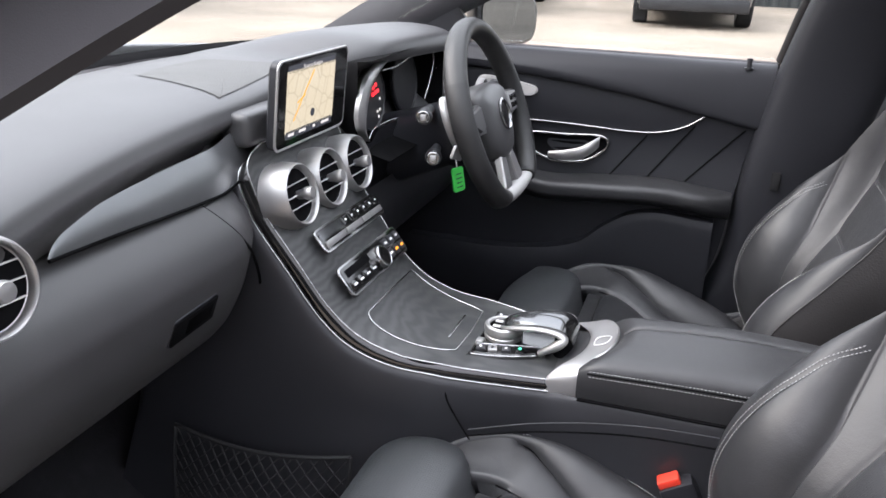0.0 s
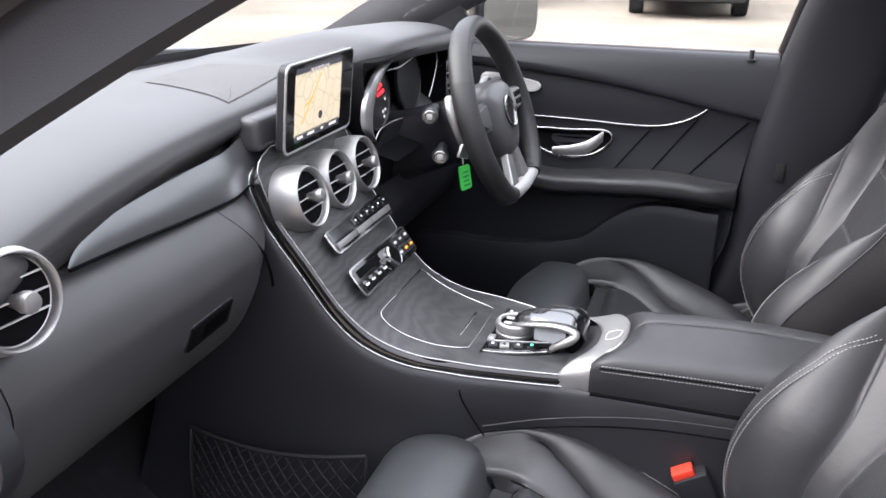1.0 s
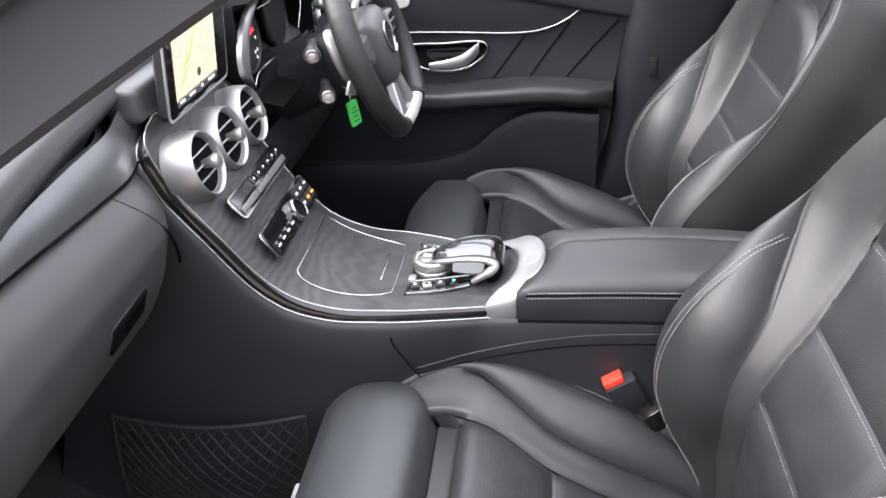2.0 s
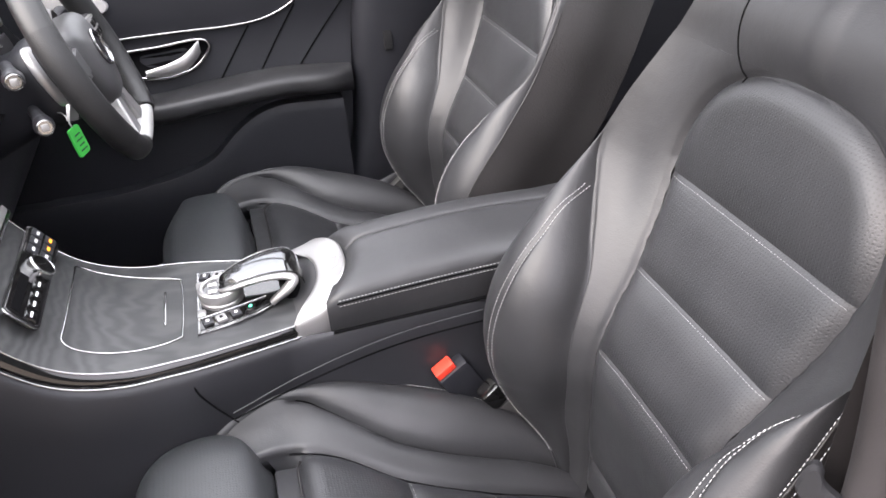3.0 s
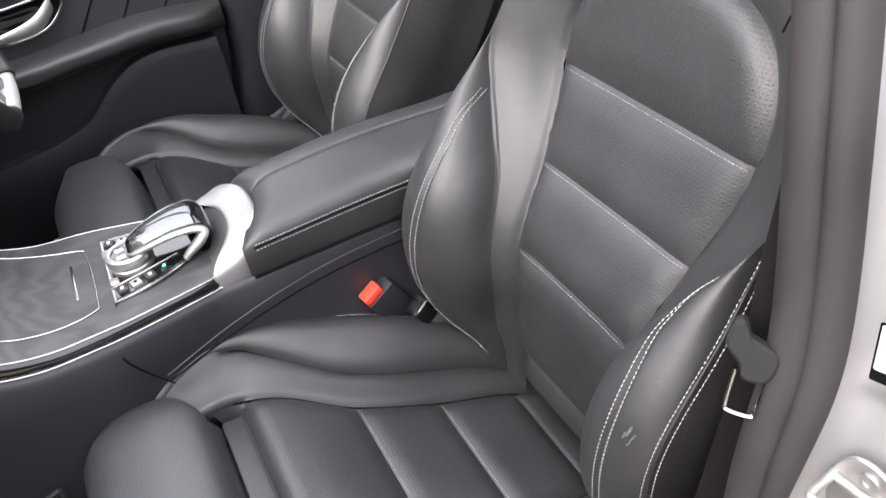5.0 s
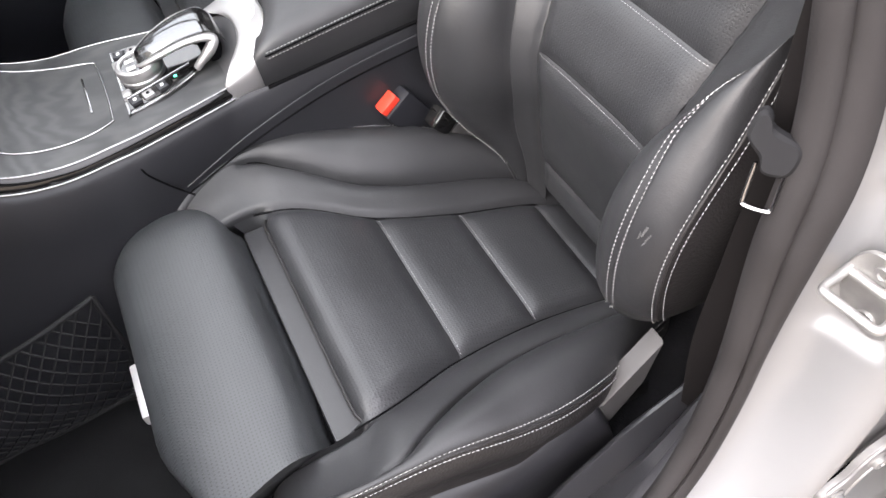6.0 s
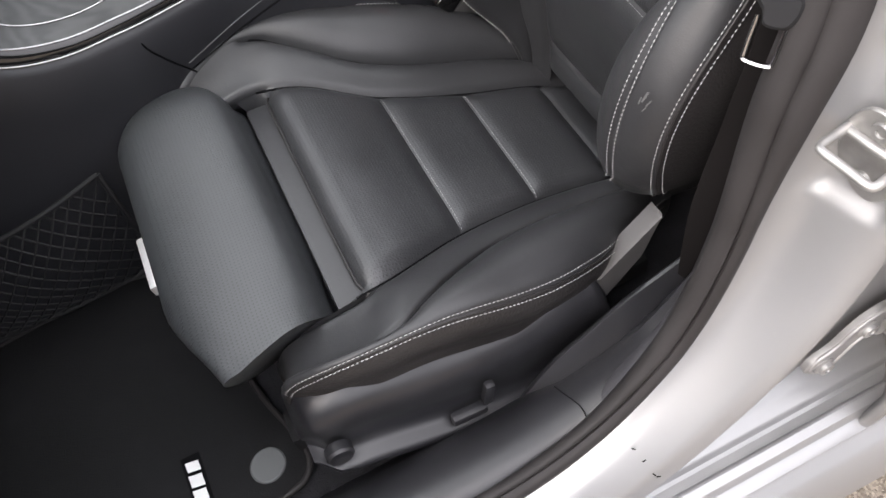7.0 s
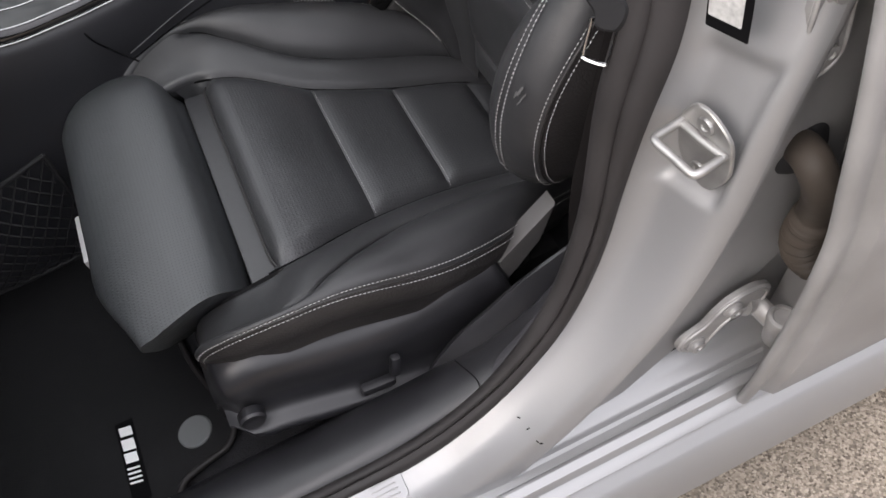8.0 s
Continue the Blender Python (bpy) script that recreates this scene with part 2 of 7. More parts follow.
def curve(points, n=8, closed=False):
    """A smooth line through the points, n steps from each to the next."""
    p = [np.array(q, float) for q in points]
    m = len(p)
    out = []
    for i in range(m if closed else m - 1):
        a, b = p[i], p[(i + 1) % m]
        before = p[i - 1] if (closed or i > 0) else 2 * a - b
        after = p[(i + 2) % m] if (closed or i + 2 < m) else 2 * b - a
        for k in range(n):
            t = k / n
            out.append(0.5 * ((2 * a) + (b - before) * t + (2 * before - 5 * a + 4 * b - after) * t * t + (3 * a - before - 3 * b + after) * t ** 3))
    if not closed:
        out.append(p[-1])
    return np.array(out)


def graph(keys):
    """A smooth function through (place, value) pairs; values may be numbers or tuples."""
    xs = np.array([k[0] for k in keys], float)
    ys = np.array([np.atleast_1d(k[1]) for k in keys], float)
    slope = np.gradient(ys, xs, axis=0) if len(xs) > 1 else ys * 0

    def at(x):
        i = int(np.clip(np.searchsorted(xs, x) - 1, 0, len(xs) - 2))
        h = xs[i + 1] - xs[i]
        t = min(max((x - xs[i]) / h, 0.0), 1.0)
        v = ((2 * t ** 3 - 3 * t * t + 1) * ys[i] + (t ** 3 - 2 * t * t + t) * h * slope[i]
             + (3 * t * t - 2 * t ** 3) * ys[i + 1] + (t ** 3 - t * t) * h * slope[i + 1])
        return v if len(v) > 1 else float(v[0])
    return at


def step(a, b, v):
    """0 below a, 1 above b, smooth between."""
    t = min(1.0, max(0.0, (v - a) / (b - a)))
    return t * t * (3 - 2 * t)


def grid(rows, closed=False):
    """Points and faces of a net of rows of points."""
    n, m = len(rows), len(rows[0])
    verts = [tuple(p) for r in rows for p in r]
    faces = []
    for i in range(n - 1):
        for j in range(m if closed else m - 1):
            k = (j + 1) % m
            faces.append((i * m + j, i * m + k, (i + 1) * m + k, (i + 1) * m + j))
    return verts, faces


def loft(name, rings, material, parent=None, label="", caps=True, sharp=40):
    """A skin over closed rings of points, closed at both ends."""
    verts, faces = grid(rings, True)
    m = len(rings[0])
    if caps:
        faces.append(tuple(range(m))[::-1])
        faces.append(tuple(range(len(verts) - m, len(verts))))
    return raw(name, verts, faces, material, parent, label, True, sharp)


def frames(path):
    """Tangents and two crosswise directions along a line."""
    path = np.array(path, float)
    tan = np.gradient(path, axis=0)
    tan /= np.linalg.norm(tan, axis=1)[:, None] + 1e-12
    side = np.cross(tan[0], (0, 0, 1) if abs(tan[0][2]) < 0.9 else (1, 0, 0))
    side /= np.linalg.norm(side)
    sides = []
    for t in tan:
        side = side - t * (side @ t)
        side /= np.linalg.norm(side) + 1e-12
        sides.append(side.copy())
    sides = np.array(sides)
    return path, tan, sides, np.cross(sides, tan)


def tube(name, path, radius, material, parent=None, label="", n=10, closed=False, flat=1.0):
    """A round (or flattened) rod along a line; radius may be a list."""
    path, tan, s, u = frames(path)
    r = np.broadcast_to(radius, (len(path),))
    rings = [[path[i] + r[i] * (math.cos(a) * s[i] + flat * math.sin(a) * u[i]) for a in np.linspace(0, 2 * math.pi, n, endpoint=False)] for i in range(len(path))]
    if closed:
        rings.append(rings[0])
    return loft(name, rings, material, parent, label, caps=not closed, sharp=60)


def ribbon(name, path, section, outward, material, parent=None, label="", closed=False, sharp=40):
    """Sweeps a closed section of (across, out) pairs along a line; outward gives the out direction at each step."""
    path = np.array(path, float)
    tan = np.gradient(path, axis=0)
    rings = []
    for i, p in enumerate(path):
        t = tan[i] / (np.linalg.norm(tan[i]) + 1e-12)
        o = np.array(outward(i) if callable(outward) else outward, float)
        o = o - t * (o @ t)
        o /= np.linalg.norm(o) + 1e-12
        a = np.cross(t, o)
        rings.append([p + a * x + o * y for x, y in (section(i) if callable(section) else section)])
    if closed:
        rings.append(rings[0])
    return loft(name, rings, material, parent, label, caps=not closed, sharp=sharp)


def box(name, size, m, material, parent=None, label="", bevel=0.003, seg=2, shape=None):
    """A box of that size with rounded edges at the pose m; shape may bend its points."""
    bm = bmesh.new()
    bmesh.ops.create_cube(bm, size=1.0, matrix=Matrix.Diagonal((*size, 1)))
    if bevel > 0:
        bmesh.ops.bevel(bm, geom=bm.edges[:], offset=min(bevel, min(size) * 0.49), segments=seg, profile=0.6, affect="EDGES")
    if shape:
        for v in bm.verts:
            v.co = Vector(shape(v.co))
    bmesh.ops.transform(bm, matrix=m, verts=bm.verts)
    return part(name, bm, material, parent, label)


def turned(name, profile, m, material, parent=None, label="", n=32, sharp=35):
    """A body of revolution: (radius, height) pairs about the local z of the pose m."""
    rings = []
    for r, h in profile:
        rings.append([tuple(m @ Vector((r * math.cos(a), r * math.sin(a), h))) for a in np.linspace(0, 2 * math.pi, n, endpoint=False)])
    return loft(name, rings, material, parent, label, caps=True, sharp=sharp)


def plate(name, outline, thick, m, material, parent=None, label="", bevel=0.001):
    """A flat plate: an outline of (x, y) pairs, raised by thick along the local z of the pose m, with a small edge bevel."""
    n = len(outline)
    o = np.array(outline, float)
    mid = o.mean(0)
    ins = o + (mid - o) / (np.linalg.norm(mid - o, axis=1)[:, None] + 1e-9) * bevel
    rings = [[tuple(m @ Vector((x, y, 0))) for x, y in o], [tuple(m @ Vector((x, y, thick - bevel))) for x, y in o], [tuple(m @ Vector((x, y, thick))) for x, y in ins]]
    return loft(name, rings, material, parent, label, sharp=25)


def rounded(w, h, r, n=5):
    """The outline of a rectangle with round corners."""
    out = []
    for cx, cy, a0 in ((w / 2 - r, h / 2 - r, 0), (-w / 2 + r, h / 2 - r, 90), (-w / 2 + r, -h / 2 + r, 180), (w / 2 - r, -h / 2 + r, 270)):
        for k in range(n + 1):
            a = radians(a0 + 90 * k / n)
            out.append((cx + r * math.cos(a), cy + r * math.sin(a)))
    return out


def glass_sheet(rows, thick, material, parent, name="pane", label=""):
    """A curved pane with two faces and a closed rim, which lets the daylight's shadows pass."""
    verts, faces = grid(rows)
    n, w = len(verts), len(rows[0])
    p = np.array(verts, float).reshape(len(rows), w, 3)
    nrm = np.cross(np.gradient(p, axis=0), np.gradient(p, axis=1))
    nrm /= np.linalg.norm(nrm, axis=2, keepdims=True)
    verts = [tuple(v) for v in p.reshape(-1, 3)] + [tuple(v) for v in (p + nrm * thick).reshape(-1, 3)]
    rim = [*range(w)] + [i * w + w - 1 for i in range(1, len(rows))] + [n - 1 - i for i in range(1, w)] + [i * w for i in range(len(rows) - 2, 0, -1)]
    bm = bmesh.new()
    vs = [bm.verts.new(v) for v in verts]
    for f in faces:
        bm.faces.new([vs[i] for i in f])
        bm.faces.new([vs[i + n] for i in f[::-1]])
    for a, b in zip(rim, rim[1:] + rim[:1]):
        bm.faces.new((vs[a], vs[b], vs[b + n], vs[a + n]))
    ob = part(name, bm, material, parent, label, sharp=40)
    ob.visible_shadow = False
    return ob


def stitches(name, path, parent, pitch=0.0050, length=0.0044, radius=0.00066, material=None):
    """A dashed seam of thread along a line, as one mesh."""
    path = np.array(path, float)
    d = np.r_[0, np.cumsum(np.linalg.norm(np.diff(path, axis=0), axis=1))]
    verts, faces = [], []
    for s in np.arange(0, d[-1] - length, pitch):
        a = np.array([np.interp(s, d, path[:, k]) for k in range(3)])
        b = np.array([np.interp(s + length, d, path[:, k]) for k in range(3)])
        t = (b - a) / (np.linalg.norm(b - a) + 1e-12)
        x = np.cross(t, (0.3, 0.5, 0.8))
        x /= np.linalg.norm(x) + 1e-12
        y = np.cross(t, x)
        k = len(verts)
        mid = (a + b) / 2
        verts += [tuple(a)] + [tuple(mid + radius * (math.cos(q) * x + math.sin(q) * y)) for q in (0, 1.57, 3.14, 4.71)] + [tuple(b)]
        for j in range(4):
            n = (j + 1) % 4
            faces += [(k, k + 1 + n, k + 1 + j), (k + 5, k + 1 + j, k + 1 + n)]
    ob = raw(name, verts, faces, material or STITCH, parent, smooth=False)
    return tagged(ob, kind="stuff")


# ---- ground and surroundings ----
def flat(name, outline, z, material, parent=None, label=""):
    return raw(name, [(x, y, z) for x, y in outline], [tuple(range(len(outline)))], material, parent, label, smooth=False)


tagged(flat("ground", [(-600, -600), (600, -600), (600, 600), (-600, 600)], 0.0, TARMAC), "pale dusty tarmac yard strewn with grit", "ground", kind="structure")


def fence():
    f = thing("fence", "tall black corrugated sheet steel fence behind the yard", "fence", (18.5, 0, 0), kind="structure")
    n = 500
    for k in range(6):
        y0, y1 = -16 + k * 8.0, -8.02 + k * 8.0
        pts = []
        for i in range(int((y1 - y0) / 0.05)):
            y = y0 + i * 0.05
            pts.append((18.5 + (0.0, 0.03, 0.03, 0.0)[i % 4], y))
        verts = [(x, y, 0.02) for x, y in pts] + [(x, y, 2.4) for x, y in pts]
        m = len(pts)
        raw("panel", verts, [(i, i + 1, i + 1 + m, i + m) for i in range(m - 1)], FENCE, f, smooth=False)
    for k in range(7):
        box("post", (0.1, 0.1, 2.5), pose(18.62, -16 + k * 8.0, 1.25), FENCE, f, bevel=0.01)


fence()
# out of view: added to hold back low skylight on the passenger side
unseen_fence = thing("fence", "unseen black corrugated sheet steel fence added to block low skylight", "fence", (-9.0, 0, 0), kind="structure")
for k in range(4):
    pts = [(-9.0 - (0.0, 0.03, 0.03, 0.0)[i % 4], -16 + k * 8.0 + i * 0.1) for i in range(80)]
    raw("panel", [(x, y, 0.02) for x, y in pts] + [(x, y, 2.4) for x, y in pts], [(i, i + 1, i + 81, i + 80) for i in range(79)], FENCE, unseen_fence, smooth=False)


def parked_car(label, x, y, turn, paint, pipes=False):
    """A plain saloon: lofted body, glasshouse, wheels, bumpers."""
    c = thing("parked_car", label, "car", (x, y, 0), group="parked cars")
    m = pose(x, y, 0, 0, 0, turn)
    prof = [(-2.25, 0.45, 0.75, 0.70), (-2.15, 0.30, 0.95, 0.84), (-1.7, 0.24, 1.02, 0.89), (-0.8, 0.22, 1.0, 0.91), (0.4, 0.22, 0.98, 0.91), (1.4, 0.24, 0.92, 0.89), (2.05, 0.28, 0.80, 0.84), (2.25, 0.42, 0.66, 0.70)]
    rings = []
    for px, lo, hi, w in curve(prof, 3):
        rings.append([tuple(m @ Vector((px, sx * w, lo + (hi - lo) * f))) for sx, f in ((-0.86, 0), (-0.97, 0.12), (-1, 0.4), (-0.98, 0.75), (-0.9, 0.97), (-0.5, 1.0), (0.5, 1.0), (0.9, 0.97), (0.98, 0.75), (1, 0.4), (0.97, 0.12), (0.86, 0))])
    loft("body", rings, paint, c, sharp=30)
    rings = []
    for px, hi, w in curve([(-1.75, 1.0, 0.72), (-1.1, 1.36, 0.62), (-0.3, 1.46, 0.60), (0.3, 1.42, 0.60), (1.15, 0.98, 0.72)], 4):
        rings.append([tuple(m @ Vector((px, sx * w * k, 0.93 + (hi - 0.93) * f))) for sx, f, k in ((-1, 0, 1.2), (-1, 0.6, 1.1), (-0.9, 0.95, 1), (-0.4, 1, 1), (0.4, 1, 1), (0.9, 0.95, 1), (1, 0.6, 1.1), (1, 0, 1.2))])
    loft("glasshouse", rings, GLOSS, c, sharp=30)
    for wx in (-1.38, 1.38):
        for wy in (-0.80, 0.80):
            mw = m @ pose(wx, wy, 0.32, 90, 0, 0)
            w = turned("tyre", [(0.20, -0.11), (0.30, -0.115), (0.32, -0.09), (0.32, 0.09), (0.30, 0.115), (0.20, 0.11)], mw, TYRE, c, n=28)
            turned("rim", [(0.06, -0.119), (0.19, -0.112), (0.205, -0.116), (0.205, 0.116), (0.19, 0.112), (0.06, 0.119)], mw, SATIN, w, n=24)
    for sx in (-2.2, 2.2):
        box("bumper", (0.16, 1.62, 0.20), m @ pose(sx, 0, 0.36), PLASTIC, c, bevel=0.05)
        for wy in (-0.66, 0.66):
            box("lamp", (0.12, 0.30, 0.12), m @ pose(sx * 0.985, wy, 0.72), CHROME, c, bevel=0.03)
    if pipes:
        for wy in (-0.50, -0.38):
            turned("tailpipe", [(0.03, 0), (0.05, 0), (0.05, 0.16), (0.042, 0.16), (0.04, 0.02)], m @ pose(-2.22, wy, 0.30, 0, -90, 0), CHROME, c, n=18)
    return c


parked_car("dark grey car parked nose out across the yard", 14.7, 0.55, 4, FARPAINT)
parked_car("light grey car with twin tailpipes parked across the yard", 15.2, 4.35, 6, FARSILVER, True)
parked_car("dark car parked beyond the windscreen", 11.0, 9.6, 20, FARPAINT)
parked_car("silver car parked far beyond the windscreen", 8.0, 14.0, 35, FARSILVER)

# ---- the car's shell ----
shell = thing("car_body", "silver saloon car body with its front passenger door open", "car", (0, 0, 0))


def both(fn):
    for side in (-1, 1):
        fn(side)


def sill(side):
    """Door sill: inner cover, rubber seal, painted step and outer skin."""
    ys = np.linspace(0.80, -0.36, 50)
    rows = []
    for y in ys:
        rise = graph([(-0.40, 0.30), (-0.30, 0.16), (-0.22, 0.070), (-0.15, 0.026), (-0.08, 0.006), (0.0, 0.0), (0.9, 0.0)])(y)
        rows.append([(side * x, y, z + rise * k) for x, z, k in ((0.630, 0.27, 0), (0.650, 0.300, 0.1), (0.672, 0.342, 0.5), (0.70, 0.362, 1), (0.735, 0.366, 1), (0.752, 0.360, 1), (0.760, 0.340, 1))])
    verts, faces = grid(rows)
    raw("sill_cover", verts, [f[::-1] for f in faces] if side > 0 else faces, TRIMBLACK, shell, "black plastic sill cover", sharp=50)


both(sill)
for side in (-1, 1):
    tube("sill_joint", curve([(side * 0.690, -0.108, 0.372), (side * 0.704, -0.112, 0.3765), (side * 0.728, -0.119, 0.3812), (side * 0.752, -0.116, 0.388)], 5), 0.0007, HOLLOW, shell, n=6)
box("pillar_foot", (0.02, 0.50, 0.70), pose(-0.776, -0.68, 0.66), PAINTDULL, shell, "dusty silver panel behind the rear door's edge", bevel=0.003)
box("pillar_foot", (0.02, 0.50, 0.70), pose(0.776, -0.56, 0.66), PAINTDULL, shell, bevel=0.003)
SILL_LIP = curve([(-0.050, 0.300), (-0.070, 0.324), (-0.092, 0.352), (-0.127, 0.384), (-0.167, 0.406), (-0.21, 0.430), (-0.252, 0.446), (-0.30, 0.462), (-0.36, 0.480)], 5)
for side in (-1, 1):
    lip = []
    for y, z in SILL_LIP:
        lip.append([(side * x, y + dy, max(z + dz, 0.27)) for x, dy, dz in ((0.652, 0.0, -0.12), (0.657, 0.0, -0.03), (0.661, 0.0, -0.006), (0.665, 0.0, 0.0), (0.669, 0.001, 0.0), (0.674, 0.002, -0.008), (0.684, 0.004, -0.030), (0.710, 0.006, -0.07))])
    verts, faces = grid(lip)
    raw("pillar_trim", verts, faces if side > 0 else [f[::-1] for f in faces], TRIMBLACK, shell, "black plastic trim at the pillar's foot", sharp=50)
SEAL_LINE = curve([(-0.759, 0.80, 0.352), (-0.759, 0.40, 0.350), (-0.760, 0.10, 0.350), (-0.761, -0.02, 0.358), (-0.761, -0.10, 0.388), (-0.758, -0.165, 0.432), (-0.754, -0.221, 0.495), (-0.747, -0.268, 0.595), (-0.743, -0.295, 0.730),
                   (-0.733, -0.328, 0.830), (-0.705, -0.352, 0.97), (-0.670, -0.380, 1.08), (-0.620, -0.410, 1.21), (-0.570, -0.440, 1.35)], 8)


def away(z):
    """0 on the sill, 1 up the pillar."""
    return graph([(0.30, 0.0), (0.37, 0.0), (0.45, 0.4), (0.55, 0.85), (0.62, 1.0), (1.5, 1.0)])(z)


def seal():
    ring = [(-0.020, -0.006), (-0.0175, 0.003), (-0.012, 0.0075), (-0.005, 0.0092), (0.0005, 0.0088), (0.0022, 0.0052), (0.0040, 0.0085), (0.009, 0.0085), (0.013, 0.006), (0.016, -0.004), (0.010, -0.012), (-0.012, -0.014)]
    for mirror in (1, -1):
        line = SEAL_LINE * np.array((mirror, 1, 1))

        def out(i):
            k = away(line[i][2])
            return np.array((-0.62 * mirror * k - 0.25 * mirror * (1 - k), 0.70 * k, 0.9 * (1 - k) + 0.1))
        ribbon("door_seal", line, lambda i: [(a * mirror * ((1 + 0.9 * step(0.60, 0.80, line[i][2])) if a > 0 else 0.6 + 0.4 * away(line[i][2])), o) for a, o in ring], out, RUBBER, shell, "grey-black rubber door seal", sharp=60)


seal()


def body_side(side):
    """Painted sill step and pillar face outside the seal, the recess behind it, then the outer sill skin."""
    sill_x = (-0.010, 0.010, 0.026, 0.040, 0.054, 0.062, 0.065, 0.065, 0.060, 0.052, 0.044, 0.04)
    sill_z = (0.012, 0.006, 0.012, 0.020, 0.036, 0.050, 0.075, 0.085, 0.10, 0.12, 0.14, 0.16)
    post_x = (-0.006, 0.004, 0.011, 0.022, 0.046, 0.068, 0.081, 0.086, 0.080, 0.066, 0.058, 0.050)
    post_y = (0.002, 0.014, 0.034, 0.046, 0.052, 0.058, 0.066, 0.080, 0.094, 0.112, 0.15, 0.30)
    rows = []
    for p in np.array([SEAL_LINE[i] + (SEAL_LINE[i + 1] - SEAL_LINE[i]) * f for i in range(len(SEAL_LINE) - 1) for f in (0, 0.25, 0.5, 0.75)] + [SEAL_LINE[-1]]):
        x, y, z = abs(p[0]), p[1], p[2]
        k = away(z)
        line = curve([(x + sx * (1 - k) + px * k, y - py * k, z - sz * (1 - k)) for sx, sz, px, py in zip(sill_x, sill_z, post_x, post_y)], 4)
        # shallow pressing round the striker
        sunk = step(0.640, 0.658, z) * (1 - step(0.765, 0.785, z))
        rows.append([(side * q[0], q[1] - 0.009 * sunk * step(0.742, 0.766, q[0]) * (1 - step(0.812, 0.824, q[0])), q[2]) for q in line])
    for name, a, b, material, label in (("pillar_skin", 0, 29, PAINT, "silver painted sill and pillar"), ("hinge_recess", 28, 45, PAINTDULL, "dusty silver hinge recess")):
        verts, faces = grid([r[a:b] for r in rows])
        raw(name, verts, faces if side > 0 else [f[::-1] for f in faces], material, shell, label, sharp=0)
    # outer sill, ribbed towards the rear door
    ys = np.linspace(0.9, -1.3, 60)
    rows = []
    for y in ys:
        rows.append([(side * x, y, z) for x, z in ((0.786, 0.336), (0.797, 0.332), (0.801, 0.328), (0.806, 0.325), (0.817, 0.322), (0.820, 0.319), (0.822, 0.311), (0.826, 0.308), (0.836, 0.308), (0.838, 0.310), (0.840, 0.316), (0.843, 0.317), (0.852, 0.313), (0.854, 0.310),
                                                   (0.856, 0.302), (0.860, 0.299), (0.869, 0.298), (0.871, 0.295), (0.882, 0.288), (0.889, 0.278), (0.897, 0.258), (0.902, 0.235), (0.902, 0.20), (0.88, 0.17), (0.80, 0.165))])
    verts, faces = grid(rows)
    raw("outer_sill", verts, [f[::-1] for f in faces] if side > 0 else faces, PAINT, shell, "silver ribbed outer sill", sharp=32)


body_side(-1)
for x, y, z, turn in ((-0.799, -0.139, 0.3945, 30), (-0.812, -0.143, 0.3865, 80), (-0.829, -0.149, 0.3745, 55), (-0.826, -0.146, 0.3770, 10)):
    box("paint_chip", (0.0045, 0.0010, 0.0012), pose(x, y, z, 0, 35, turn), HOLLOW, shell, bevel=0)
body_side(1)
tread = plate("tread_plate", rounded(0.034, 0.42, 0.008), 0.0022, pose(-0.784, 0.214, 0.3430, 0, -24), PAINT, shell, "thin silver tread plate on the sill", bevel=0.0006)
for k in range(4):
    box("tread_rib", (0.0016, 0.030, 0.0010), pose(-0.7925 + k * 0.0055, 0.028, 0.3422 + 0.00245 * k, 0, -24), PAINTDULL, tread, bevel=0.0004)


def floor_pan():
    rows = [[(x, y, z) for x in np.linspace(-0.64, 0.64, 9)] for y, z in curve([(-1.5, 0.27), (-0.9, 0.265), (-0.4, 0.262), (0.35, 0.262), (0.60, 0.28), (0.75, 0.36), (0.86, 0.50), (0.90, 0.75)], 5)]
    verts, faces = grid(rows)
    raw("floor_carpet", verts, faces, CARPET, shell, "black floor carpet", sharp=0)
    for side in (-1, 1):
        rows = [[(side * x, y, z) for y in np.linspace(0.42, 0.92, 8)] for x, z in curve([(0.63, 0.262), (0.66, 0.34), (0.69, 0.50), (0.71, 0.72), (0.72, 0.86)], 4)]
        verts, faces = grid(rows)
        raw("kick_panel", verts, faces, DOORSKIN, shell, "black footwell side lining", sharp=0)
    rows = [[(x, y, z) for x in np.linspace(-0.72, 0.72, 5)] for y, z in ((0.90, 0.70), (0.92, 0.84), (0.90, 0.93))]
    verts, faces = grid(rows)
    raw("bulkhead", verts, faces, CARPET, shell)
    flat("underfloor", [(-0.88, -2.4), (0.88, -2.4), (0.88, 0.95), (-0.88, 0.95)], 0.16, HOLLOW, shell)


floor_pan()


